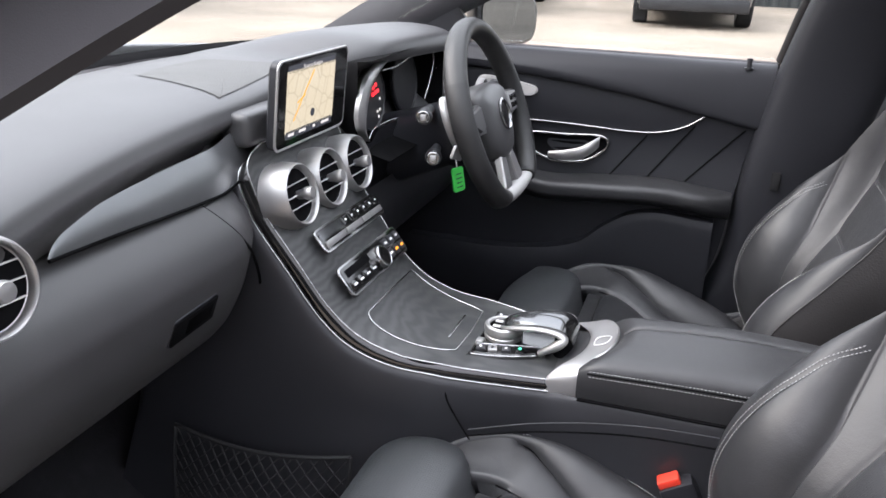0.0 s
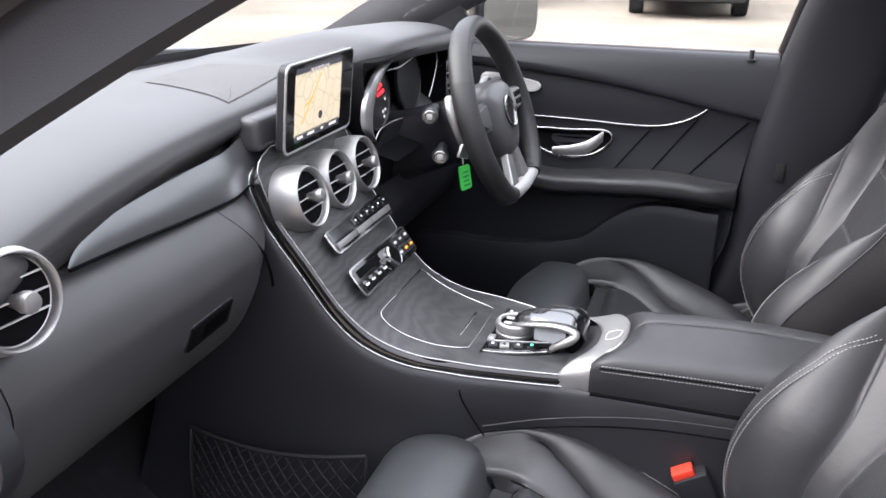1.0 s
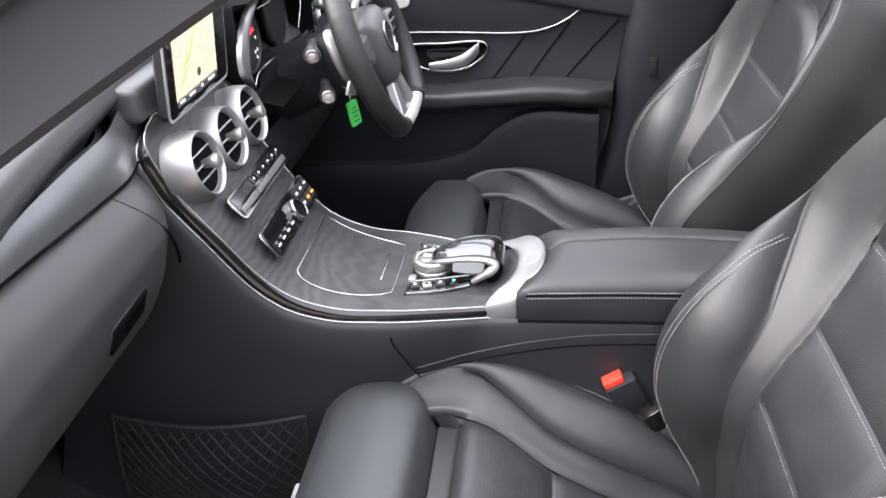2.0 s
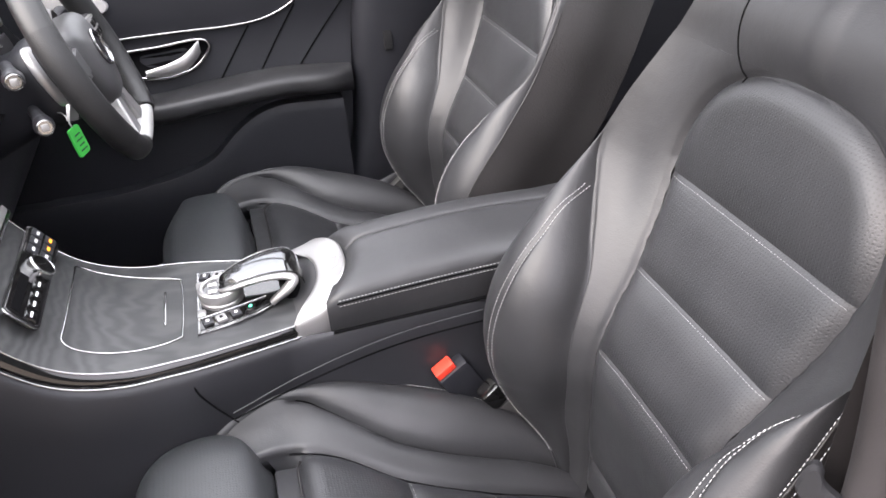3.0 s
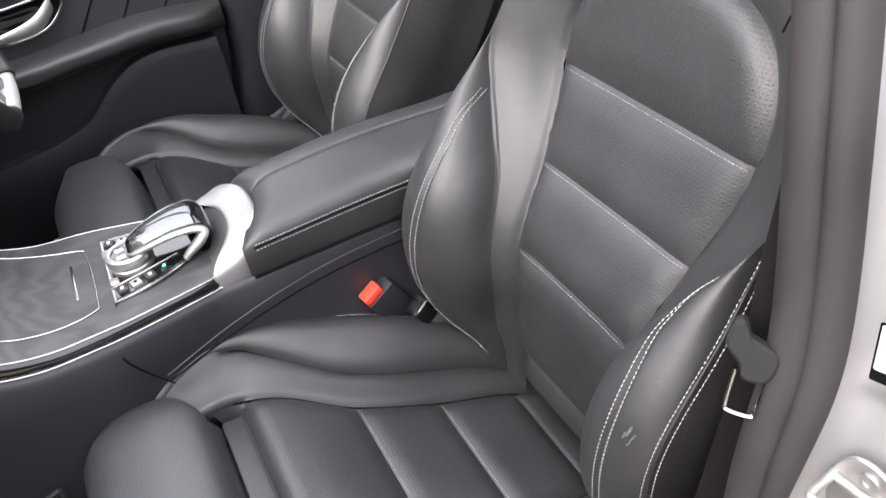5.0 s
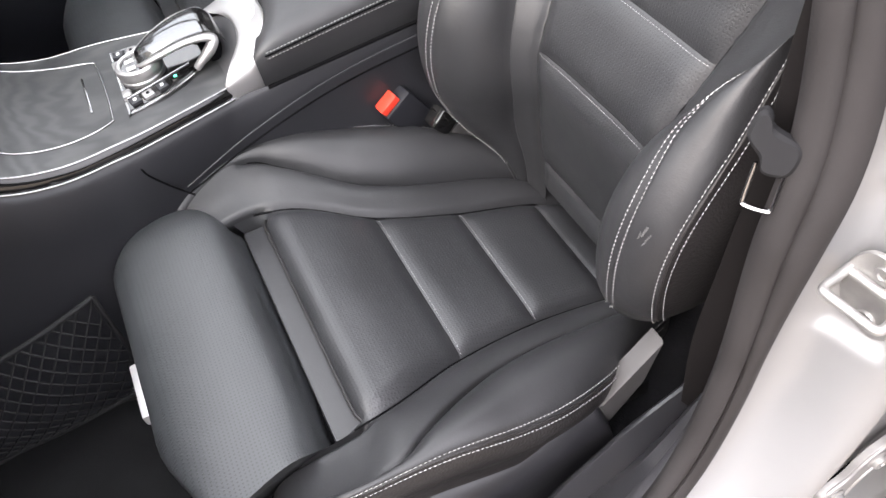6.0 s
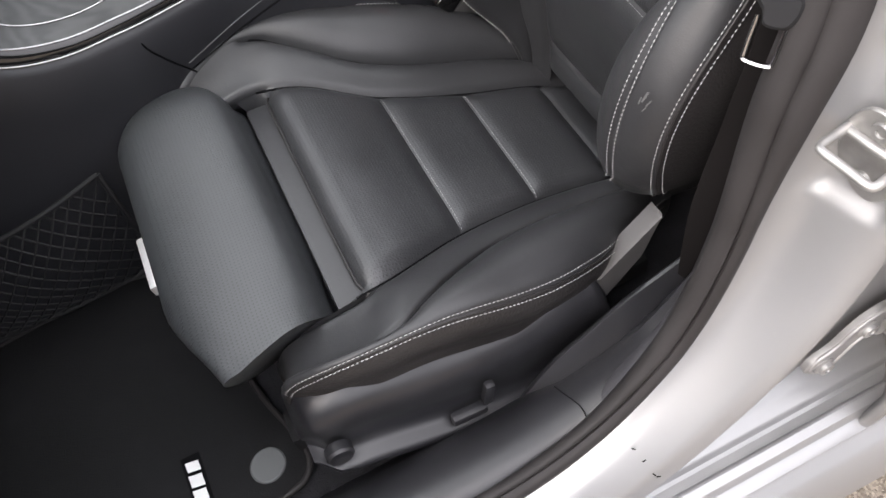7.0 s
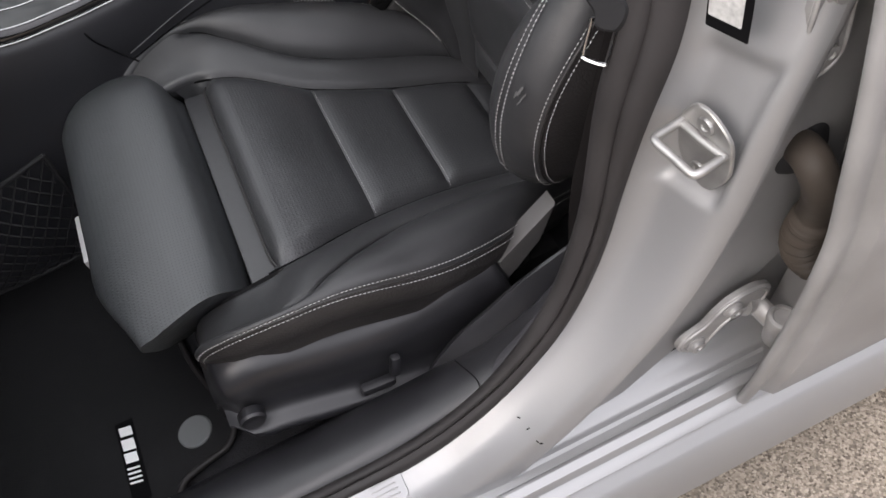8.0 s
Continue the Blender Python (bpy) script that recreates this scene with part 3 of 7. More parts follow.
def pillars_roof():
    for side in (-1, 1):
        foot = [(0.75, 0.82, 0.89), (0.745, 0.70, 0.960), (0.738, 0.58, 1.030), (0.722, 0.40, 1.125)] if side > 0 else [(-0.785, 0.52, 1.005), (-0.762, 0.40, 1.086), (-0.726, 0.26, 1.180)]
        ln = curve(foot + [(side * 0.664, 0.08, 1.288), (side * 0.585, -0.12, 1.382), (side * 0.545, -0.30, 1.405)], 6)
        ribbon("a_pillar_trim", ln, [(-0.070, -0.034), (0.050, -0.036), (0.058, -0.014), (0.040, 0.010), (0.0, 0.022), (-0.040, 0.014), (-0.072, -0.010)], (-side, -0.55, 0.25), PILLARCLOTH, shell, "grey-black windscreen pillar trim")
        ln2 = ln + np.array((side * 0.050, 0.004, 0.020))
        ribbon("a_pillar_seal", ln2, [(-0.030, -0.014), (0.030, -0.014), (0.032, 0.010), (0.0, 0.018), (-0.030, 0.010)], (side * 0.6, -0.8, 0.25), RUBBER, shell, "grey rubber seal on the windscreen pillar", sharp=60)
        ln3 = ln + np.array((side * 0.095, 0.03, 0.030))
        ribbon("a_pillar_skin", ln3, [(-0.030, -0.016), (0.030, -0.016), (0.034, 0.004), (0.0, 0.016), (-0.034, 0.004)], (side * 0.9, -0.4, 0.25), PAINT, shell, "silver windscreen pillar", sharp=60)
        # inner lining of the middle pillar
        rows = []
        if side > 0:
            for z in np.linspace(0.30, 1.38, 30):
                y0 = graph([(0.30, -0.10), (0.42, -0.17), (0.55, -0.225), (0.73, -0.242), (0.90, -0.268), (1.01, -0.292), (1.13, -0.322), (1.38, -0.40)])(z)
                xi = graph([(0.30, 0.690), (0.50, 0.676), (0.75, 0.668), (1.0, 0.645), (1.2, 0.60), (1.38, 0.55)])(z)
                rows.append([(xi + 0.098, y0 - 0.004, z), (xi + 0.050, y0, z), (xi + 0.015, y0 - 0.012, z), (xi, y0 - 0.045, z), (xi - 0.002, y0 - 0.12, z), (xi + 0.012, y0 - 0.20, z), (xi + 0.07, y0 - 0.215, z)])
        else:
            for x, y, z in SEAL_LINE[36:]:
                rows.append([(x + dx, y + dy, z) for dx, dy in ((0.002, -0.002), (0.020, -0.004), (0.034, -0.022), (0.046, -0.06), (0.054, -0.12), (0.050, -0.20), (0.01, -0.24))])
        verts, faces = grid([curve(r, 3) for r in rows])
        raw("b_pillar_lining", verts, faces if side > 0 else [f[::-1] for f in faces], DOORSKIN if side > 0 else PILLARCLOTH, shell, "lining of the middle pillar", sharp=0)
        # roof rail and rear quarter
        tube("roof_rail", curve([(side * 0.545, -0.30, 1.405), (side * 0.55, -0.8, 1.42), (side * 0.56, -1.3, 1.38), (side * 0.62, -1.75, 1.15), (side * 0.66, -2.0, 1.0)], 6), 0.035, PAINT, shell, n=8)
        rows = [[(side * x, y, z) for y in np.linspace(-0.50, -2.0, 6)] for x, z in ((0.80, 0.30), (0.80, 0.6), (0.78, 0.95))] if side > 0 else None
        if rows:
            verts, faces = grid(rows)
            raw("rear_quarter", verts, faces, DOORSKIN, shell, sharp=0)
    # roof, with an unseen glazed panel added so skylight reaches the cabin
    def roof_at(x, y, dz):
        z = graph([(-1.7, 1.26), (-1.4, 1.37), (-0.8, 1.425), (-0.28, 1.405)])(y)
        return (x, y, z + dz + 0.03 * (1 - (x / 0.56) ** 2))
    for name, dz, material in (("roof_skin", 0.03, PAINT), ("headliner", 0.0, HEADLINER)):
        for x0, x1, y0, y1 in ((-0.56, 0.56, -0.28, -0.38), (-0.56, -0.43, -0.38, -1.25), (0.43, 0.56, -0.38, -1.25), (-0.56, 0.56, -1.25, -1.7)):
            verts, faces = grid([[roof_at(x, y, dz) for x in np.linspace(x0, x1, 7)] for y in np.linspace(y0, y1, 9)])
            raw(name, verts, faces, material, shell, sharp=0)
    glass_sheet([[roof_at(x, y, 0.028) for x in np.linspace(-0.43, 0.43, 7)] for y in np.linspace(-0.38, -1.25, 9)], 0.004, GLASS, shell, "added_roof_glass", "unseen glazed roof panel added to let skylight in")
    # rear bulkhead
    rows = [[(x, y, z) for x in np.linspace(-0.70, 0.70, 5)] for y, z in ((-1.55, 0.3), (-1.60, 0.95), (-2.0, 1.0))]
    verts, faces = grid(rows)
    raw("parcel_shelf", verts, faces, DOORSKIN, shell, sharp=0)


pillars_roof()


def glass():
    rows = []
    for u in np.linspace(-1, 1, 13):
        b = np.array((u * 0.735, 0.86 - 0.20 * u * u, 1.0 - 0.02 * u * u))
        t = np.array((u * 0.545, -0.20 - 0.09 * u * u, 1.43 - 0.025 * u * u))
        rows.append([b + (t - b) * v + np.array((0, 0.04, 0.02)) * math.sin(math.pi * v) for v in np.linspace(0, 1, 9)])
    w = thing("windscreen", "clear curved windscreen", "windscreen", (0, 0.86, 1.0), kind="structure")
    glass_sheet(rows, 0.005, GLASS, w)
    # black ceramic border, coloured darker still for the shadow at the screen's foot
    band = []
    for u in np.linspace(-1, 1, 25):
        band.append([np.array((u * 0.735, 0.86 - 0.20 * u * u, 1.0 - 0.02 * u * u)) + d for d in (np.array((0, -0.012, -0.006)), np.array((0, -0.05, 0.016)), np.array((0, -0.07, 0.005)))])
    verts, faces = grid(band)
    raw("black_border", verts, faces, HOLLOW, w, "black ceramic border of the windscreen", sharp=0)
    # scuttle and bonnet
    rows = [[(u * 0.80, y - k * u * u, z - 0.03 * u * u) for u in np.linspace(-1, 1, 17)] for y, z, k in ((0.885, 0.975, 0.20), (0.99, 0.970, 0.30), (1.09, 0.975, 0.45))]
    verts, faces = grid(rows)
    raw("scuttle", verts, faces, TYRE, shell, "black plastic scuttle panel", sharp=0)
    rows = [[(u * 0.82, y - k * u * u, z - 0.05 * u * u) for u in np.linspace(-1, 1, 21)] for y, z, k in curve([(1.085, 0.975, 0.45), (1.09, 1.000, 0.45), (1.3, 0.935, 0.45), (1.65, 0.80, 0.45), (2.0, 0.65, 0.45), (2.15, 0.5, 0.45)], 4)]
    verts, faces = grid(rows)
    raw("bonnet", verts, faces, PAINT, shell, "silver bonnet", sharp=0)


glass()


# ---- centre console ----
FACE_MID = curve([(0.452, 0.925), (0.412, 0.870), (0.378, 0.818), (0.346, 0.782), (0.313, 0.733), (0.279, 0.692), (0.245, 0.664), (0.200, 0.647), (0.145, 0.637), (0.070, 0.634), (-0.020, 0.632)], 6)
FACE_EDGE = curve([(0.460, 0.915, 0.104), (0.4585, 0.909, 0.130), (0.457, 0.899, 0.148), (0.453, 0.883, 0.157), (0.44, 0.846, 0.156), (0.427, 0.818, 0.154), (0.385, 0.758, 0.150), (0.335, 0.690, 0.147), (0.287, 0.648, 0.142), (0.225, 0.626, 0.136), (0.160, 0.621, 0.130), (0.122, 0.618, 0.124), (0.05, 0.613, 0.107), (-0.005, 0.610, 0.094)], 6)


def at_run(line, s):
    d = np.r_[0, np.cumsum(np.linalg.norm(np.diff(line[:, :2], axis=0), axis=1))]
    return np.array([np.interp(s * d[-1], d, line[:, k]) for k in range(line.shape[1])])


def face(s, x):
    """A point of the console's face, s from the dash down to the armrest, and its normal."""
    def p(s, x):
        c, e = at_run(FACE_MID, s), at_run(FACE_EDGE, s)
        up = np.array((-0.6, 0.8)) * 0.020
        e2 = e[:2] + up
        w = e[2] - 0.006
        f = abs(x) / w
        q = c * (1 - f ** 2.6) + e2 * f ** 2.6
        return np.array((x, q[0], q[1]))
    a = p(s, x)
    ds = p(min(s + 0.01, 1), x) - p(max(s - 0.01, 0), x)
    dx = p(s, x + 0.002) - p(s, x - 0.002)
    n = np.cross(ds, dx)
    n /= np.linalg.norm(n)
    return a, (n if n[2] > 0 else -n)


def face_pose(s, x):
    a, n = face(s, x)
    b, _ = face(min(s + 0.02, 1), x)
    down = b - a
    down /= np.linalg.norm(down)
    n = n - down * (n @ down)
    n /= np.linalg.norm(n)
    right = np.cross(-down, n)
    m = Matrix.Identity(4)
    for i in range(3):
        m[i][0], m[i][1], m[i][2], m[i][3] = right[i], -down[i], n[i], a[i]
    return m


def run_of(z):
    return min(np.linspace(0, 1, 400), key=lambda s: abs(at_run(FACE_MID, s)[1] - z) + (1 if at_run(FACE_MID, s)[0] < 0.14 and z > 0.637 else 0))


def console():
    c = thing("centre_console", "dark ash-veneered centre console with chrome edging", "console", (0, 0.2, 0.28))
    rows = []
    for s in np.linspace(0, 1, 50):
        w = at_run(FACE_EDGE, s)[2] - 0.006
        rows.append([face(s, w * f)[0] for f in np.concatenate([[-1, -0.97, -0.93], np.linspace(-0.88, 0.88, 17), [0.93, 0.97, 1]])])
    verts, faces = grid(rows)
    raw("console_face", verts, [f[::-1] for f in faces], WOOD, c, "black ash veneer", sharp=0)
    for side in (-1, 1):
        upper = [face(s, side * (at_run(FACE_EDGE, s)[2] - 0.006))[0] for s in np.linspace(0.0, 1, 76)]
        lower = [np.array((side * e[2], e[0], e[1])) for e in (at_run(FACE_EDGE, s) for s in np.linspace(0.0, 1, 76))]
        rows = [[u * (1 - t) + l * t + np.array((side * 0.0025 * math.sin(math.pi * t), 0, 0)) for t in np.linspace(0, 1, 6)] for u, l in zip(upper, lower)]
        verts, faces = grid(rows)
        raw("edge_band", verts, faces, GLOSS, c, "piano black edge band", sharp=0)
        tube("chrome_line", [u + np.array((side * 0.001, 0, 0.0006)) for u in upper], 0.0012, CHROME, c, n=8)
        tube("chrome_line", [l + np.array((side * 0.0015, 0, 0)) for l in lower], 0.0015, CHROME, c, n=8)
        # side wall down to the floor
        rows = []
        for s in np.linspace(0, 1, 40):
            e = at_run(FACE_EDGE, s)
            y, z, w = e
            deep = max(0.0, y - 0.25)
            rows.append([(side * w, y, z), (side * (w + 0.008), y + 0.004, z - 0.012), (side * (w + 0.014), y + 0.02 + deep * 0.3, z - 0.05),
                         (side * (w + 0.016), y + 0.03 + deep * 0.6, z * 0.65 + 0.3 * 0.35), (side * 0.165, y + 0.04 + deep * 0.9, 0.40), (side * 0.185, y + 0.05 + deep, 0.27)])
        for y in np.linspace(-0.05, -0.48, 12):
            rows.append([(side * 0.102, y, 0.612), (side * 0.106, y, 0.604), (side * 0.112, y, 0.57), (side * 0.118, y, 0.50), (side * 0.135, y, 0.40), (side * 0.16, y, 0.27)])
        verts, faces = grid([curve(r, 4) for r in rows])
        raw("console_side", verts, faces, PLASTIC, c, "smooth black plastic console side", sharp=0)
        # joint and creases of the side
        tube("panel_joint", curve([(side * 0.1310, 0.141, 0.609), (side * 0.1375, 0.136, 0.588), (side * 0.1405, 0.118, 0.560), (side * 0.1425, 0.097, 0.532)], 6), 0.0014, HOLLOW, c, n=6)
        tube("side_crease", curve([(side * 0.1415, 0.10, 0.548), (side * 0.130, 0.0, 0.575), (side * 0.1165, -0.12, 0.592), (side * 0.1155, -0.24, 0.600), (side * 0.1155, -0.44, 0.602)], 8), 0.0012, PLASTIC, c, n=8)
        tube("side_joint", curve([(side * 0.1415, 0.10, 0.538), (side * 0.1315, 0.0, 0.562), (side * 0.1185, -0.12, 0.577), (side * 0.1178, -0.24, 0.584), (side * 0.1178, -0.44, 0.585)], 8), 0.0013, HOLLOW, c, n=6)
    # head of the face, behind the vents
    wide = at_run(FACE_EDGE, 0)[2] - 0.006
    tube("chrome_line", [face(0, x)[0] + np.array((0, -0.001, 0.0006)) for x in np.linspace(-wide, wide, 40)], 0.0015, CHROME, c, n=8)
    # storage lid with its frame
    def oval(k):
        s0, s1, w = run_of(0.689), run_of(0.6385) + 0.024, 0.096
        pts = []
        for u, v in ((-0.72, 0.0), (0.0, -0.01), (0.72, 0.0), (1.0, 0.04), (1.03, 0.3), (0.93, 0.7), (0.80, 0.97), (0.6, 1.0), (-0.6, 1.0), (-0.80, 0.97), (-0.95, 0.7), (-1.03, 0.3), (-1.0, 0.04)):
            pts.append((s0 + (s1 - s0) * (0.5 + (v - 0.5) * k), u * w * k))
        return pts
    ring = []
    for s, x in curve([(a * 10, b) for a, b in oval(1.0)], 8, True):
        p, n = face(s / 10, x)
        ring.append(p + n * 0.0006)
    tube("lid_frame", ring + [ring[0]], 0.0013, CHROME, c, "thin chrome frame of the lid", n=8)
    m = face_pose(run_of(0.6385) - 0.015, 0)
    box("lid_pull", (0.086, 0.0030, 0.002), m @ pose(0, 0, 0.001), CHROME, c, bevel=0.0008)
    return c


console()


def vent(x, y, z, r, name_label, tilt=15, yaw=0, deep=0.06):
    """A round air vent: satin sleeve, dark throat, slats and a knob."""
    v = thing("air_vent", name_label, "air vent", (x, y + deep, z), group="round dashboard air vents")
    m = pose(x, y, z, 90 - tilt, 0, yaw)
    turned("vent_ring", [(r * 0.9, -deep), (r * 1.04, -deep * 0.9), (r * 1.05, -deep * 0.5), (r * 1.01, -0.014), (r * 0.965, -0.004), (r * 0.93, 0.0), (r * 0.90, 0.0005), (r * 0.875, -0.001), (r * 0.85, -0.004), (r * 0.84, -0.010), (r * 0.80, -0.011), (r * 0.79, -0.030), (r * 0.5, -0.032)], m, SATIN, v, "satin silver ring", n=48)
    # shallow near-black dish: the throat's shade is in its colour
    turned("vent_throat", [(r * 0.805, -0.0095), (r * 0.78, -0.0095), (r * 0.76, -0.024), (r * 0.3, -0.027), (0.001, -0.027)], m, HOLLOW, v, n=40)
    for k in (-0.36, 0.0, 0.36):
        w = r * 1.54 * math.sqrt(1 - (k * 1.25) ** 2)
        box("slat", (w, 0.010, 0.0014), m @ pose(0, k * r, -0.010, 84), PLASTICSILVER, v, bevel=0.0008)
    turned("vent_knob", [(0.0055, -0.012), (0.0075, 0.0), (0.0098, 0.006), (0.0102, 0.013), (0.0085, 0.017), (0.001, 0.018)], m, SATIN, v, n=20)
    return v


for vx in (-0.102, 0.0, 0.102):
    vent(vx, 0.380, 0.862, 0.049, "round satin silver air vent above the console", deep=0.050)


def controls():
    """The two control strips below the vents."""
    upper = thing("media_control_strip", "chrome-framed button strip on the console", "button panel", tuple(face(run_of(0.79), 0)[0]))
    m = face_pose(run_of(0.79), 0)
    plate("strip_frame", rounded(0.222, 0.040, 0.008), 0.004, m, CHROME, upper)
    plate("strip_inlay", rounded(0.214, 0.0335, 0.006), 0.0052, m, GLOSS, upper)
    plate("strip_pane", rounded(0.074, 0.0145, 0.003), 0.0060, m @ pose(-0.068, 0.0075, 0), TOUCH, upper, "smoked reflecting pane")
    for i in range(6):
        box("button", (0.0215, 0.0135, 0.003), m @ pose(-0.0165 + i * 0.0232, 0.0080, 0.0052), GLOSS, upper, bevel=0.0009)
        box("symbol", (0.0050, 0.0032, 0.0005), m @ pose(-0.0165 + i * 0.0232, 0.0080, 0.0068), WHITE, upper, bevel=0)
    for x, w, dz in ((-0.070, 0.066, 0.0), (-0.022, 0.026, 0.0012), (0.008, 0.030, 0.0), (0.040, 0.030, 0.0012), (0.080, 0.044, 0.0)):
        box("toggle", (w, 0.0100, 0.004), m @ pose(x, -0.0085, 0.0062 + dz, 10), SATIN, upper, bevel=0.0014)
    lower = thing("climate_control_panel", "chrome-framed black climate panel with round knob", "button panel", tuple(face(run_of(0.731), 0)[0]))
    m = face_pose(run_of(0.731), 0)
    plate("panel_frame", rounded(0.224, 0.050, 0.010), 0.004, m, CHROME, lower)
    plate("panel_inlay", rounded(0.216, 0.043, 0.008), 0.0052, m, GLOSS, lower)
    for i in range(4):
        box("button", (0.0215, 0.015, 0.004), m @ pose(-0.0925 + i * 0.0235, -0.010, 0.0050), GLOSS, lower, bevel=0.0012)
        box("symbol", (0.011, 0.003, 0.0006), m @ pose(-0.0925 + i * 0.0235, -0.010, 0.0072), WHITE, lower, bevel=0)
    box("display", (0.082, 0.012, 0.001), m @ pose(-0.058, 0.010, 0.0055), HOLLOW, lower, bevel=0)
    for i in range(3):
        for j in range(2):
            box("button", (0.0195, 0.016, 0.004), m @ pose(0.050 + i * 0.0225, -0.0095 + j * 0.019, 0.0058), PLASTIC, lower, bevel=0.0012)
            warn = j == 0 and i > 0
            box("symbol", (0.009, 0.004, 0.0006), m @ pose(0.050 + i * 0.0225, -0.0095 + j * 0.019, 0.0080), AMBER if warn else WHITE, lower, bevel=0)
    kn = turned("rotary_knob", [(0.0195, 0.004), (0.0195, 0.008), (0.0185, 0.015), (0.0165, 0.017), (0.0155, 0.016), (0.001, 0.016)], m @ pose(0.012, -0.004, 0), CHROME, lower, n=32)
    turned("knob_cap", [(0.0150, 0.0161), (0.0148, 0.0169), (0.001, 0.0171)], m @ pose(0.012, -0.004, 0), GLOSS, kn, n=32)


AMBER = mat("amber_lit_symbol", (0.8, 0.25, 0.02), 0.5, emit=(1.0, 0.32, 0.02, 0.45))
GREENLED = mat("green_lit_symbol", (0.05, 0.5, 0.3), 0.5, emit=(0.05, 0.8, 0.45, 0.8))
controls()


def controller():
    """The rotary controller with its hand rest."""
    h = thing("rotary_controller", "silver rotary controller under a touchpad hand rest", "controller", (0, 0.05, 0.634))
    base = pose(0, 0, 0.6345)
    rim = curve([(-0.076, 0.121), (-0.070, 0.124), (0.074, 0.122), (0.080, 0.117), (0.076, 0.080), (0.062, 0.043), (0.040, 0.014), (0.0, 0.003), (-0.036, 0.014), (-0.056, 0.043), (-0.071, 0.085)], 5, True)
    c = rim.mean(0)
    plate("controller_frame", [tuple(p) for p in rim[::-1]], 0.004, base, CHROME, h)
    plate("controller_plate", [tuple(c + (p - c) * 0.94) for p in rim[::-1]], 0.0050, base, GLOSS, h)
    tube("divider", [(-0.045, 0.119, 0.6400), (-0.036, 0.080, 0.6400), (-0.022, 0.030, 0.6400)], 0.0016, CHROME, h, n=8)
    m = base @ pose(-0.004, 0.088, 0)
    kn = turned("dial", [(0.0300, 0.004), (0.0305, 0.010), (0.0290, 0.0115), (0.0305, 0.0145), (0.0315, 0.020), (0.0300, 0.0255), (0.0265, 0.0275), (0.0235, 0.0265), (0.0225, 0.0235)], m, SATIN, h, n=44)
    turned("dial_cap", [(0.0230, 0.0235), (0.0225, 0.0240), (0.001, 0.0245)], m, GLOSS, kn, n=32)
    for sx in (-0.009, 0.009):
        box("cap_mark", (0.009, 0.012, 0.0008), m @ pose(sx, 0.010, 0.0248), PLASTICSILVER, kn, bevel=0.0003)
    # a row of keys along each edge, and two before the dial
    for side in (-1, 1):
        for i, (u, y) in enumerate(((0.0600, 0.110), (0.0575, 0.092), (0.0530, 0.072), (0.0470, 0.052))):
            key = box("key", (0.016, 0.014, 0.006), base @ pose(side * u + 0.002, y, 0.006, 0, 0, side * -14), (PLASTIC, SATIN, PLASTIC, GLOSS)[i], h, bevel=0.002)
            box("symbol", (0.005, 0.004, 0.0006), base @ pose(side * u + 0.002, y, 0.0094), GREENLED if i == 3 else WHITE if i != 1 else HOLLOW, key, bevel=0)
    for sx in (-0.036, 0.038):
        box("key", (0.018, 0.012, 0.007), base @ pose(sx, 0.117, 0.006), SATIN, h, bevel=0.003)
    # hand rest: a domed pad that narrows over the dial
    line = [(0.089, 0.663, 0.011), (0.084, 0.671, 0.0165), (0.062, 0.681, 0.0235), (0.030, 0.688, 0.0290), (0.002, 0.689, 0.0325), (-0.012, 0.685, 0.0335), (-0.022, 0.675, 0.0310), (-0.026, 0.662, 0.0270)]
    fine = curve(line, 6)

    def slab(name, pts, material, label, over=0.0):
        rows = [[(u * w, y, z + over - 0.008 * abs(u) ** 2.2) for u in np.linspace(-1, 1, 17)] for y, z, w in pts]
        top, faces = grid(rows)
        n, k = len(top), len(rows[0])
        verts = top + [(x * 0.95, y, z - 0.006) for x, y, z in top]
        faces = faces + [tuple(i + n for i in f[::-1]) for f in faces]
        ring = [*range(k)] + [i * k + k - 1 for i in range(1, len(rows))] + [n - 1 - i for i in range(1, k)] + [i * k for i in range(len(rows) - 2, 0, -1)]
        faces += [(a, b, b + n, a + n) for a, b in zip(ring, ring[1:] + ring[:1])]
        return raw(name, verts, faces, material, h, label, sharp=50)
    slab("touchpad", fine[:27], TOUCH, "smoked mirror-like touchpad")
    slab("rest_heel", fine[26:], GLOSS, "glossy black heel")
    slab("tip_band", fine[3:8], GLOSS, "black band at the tip", 0.0005)
    for side in (-1, 1):
        arm = curve([(side * 0.010, 0.089, 0.657), (side * 0.0195, 0.080, 0.661), (side * 0.027, 0.058, 0.668), (side * 0.0325, 0.028, 0.674), (side * 0.035, 0.0, 0.673), (side * 0.037, -0.012, 0.667), (side * 0.039, -0.006, 0.659), (side * 0.041, 0.004, 0.652), (side * 0.042, 0.014, 0.646), (side * 0.042, 0.022, 0.640)], 6)
        k = len(arm)
        size = graph([(0.0, 0.004), (0.12, 0.006), (0.4, 0.0075), (0.55, 0.0100), (0.68, 0.0125), (0.85, 0.0100), (1.0, 0.0080)])
        tube("hand_rest_arm", arm, [size(i / (k - 1)) for i in range(k)], SATIN, h, n=12, flat=0.62)
    # stem coloured near-black so the arm's opening reads as a shaded void
    loft("hand_rest_stem", [[(0.030 * math.cos(a) * f, -0.006 + 0.014 * math.sin(a) * f, z) for a in np.linspace(0, 2 * math.pi, 20, endpoint=False)] for z, f in ((0.634, 1.15), (0.645, 1.0), (0.660, 0.95), (0.676, 0.9))], HOLLOW, h)


controller()


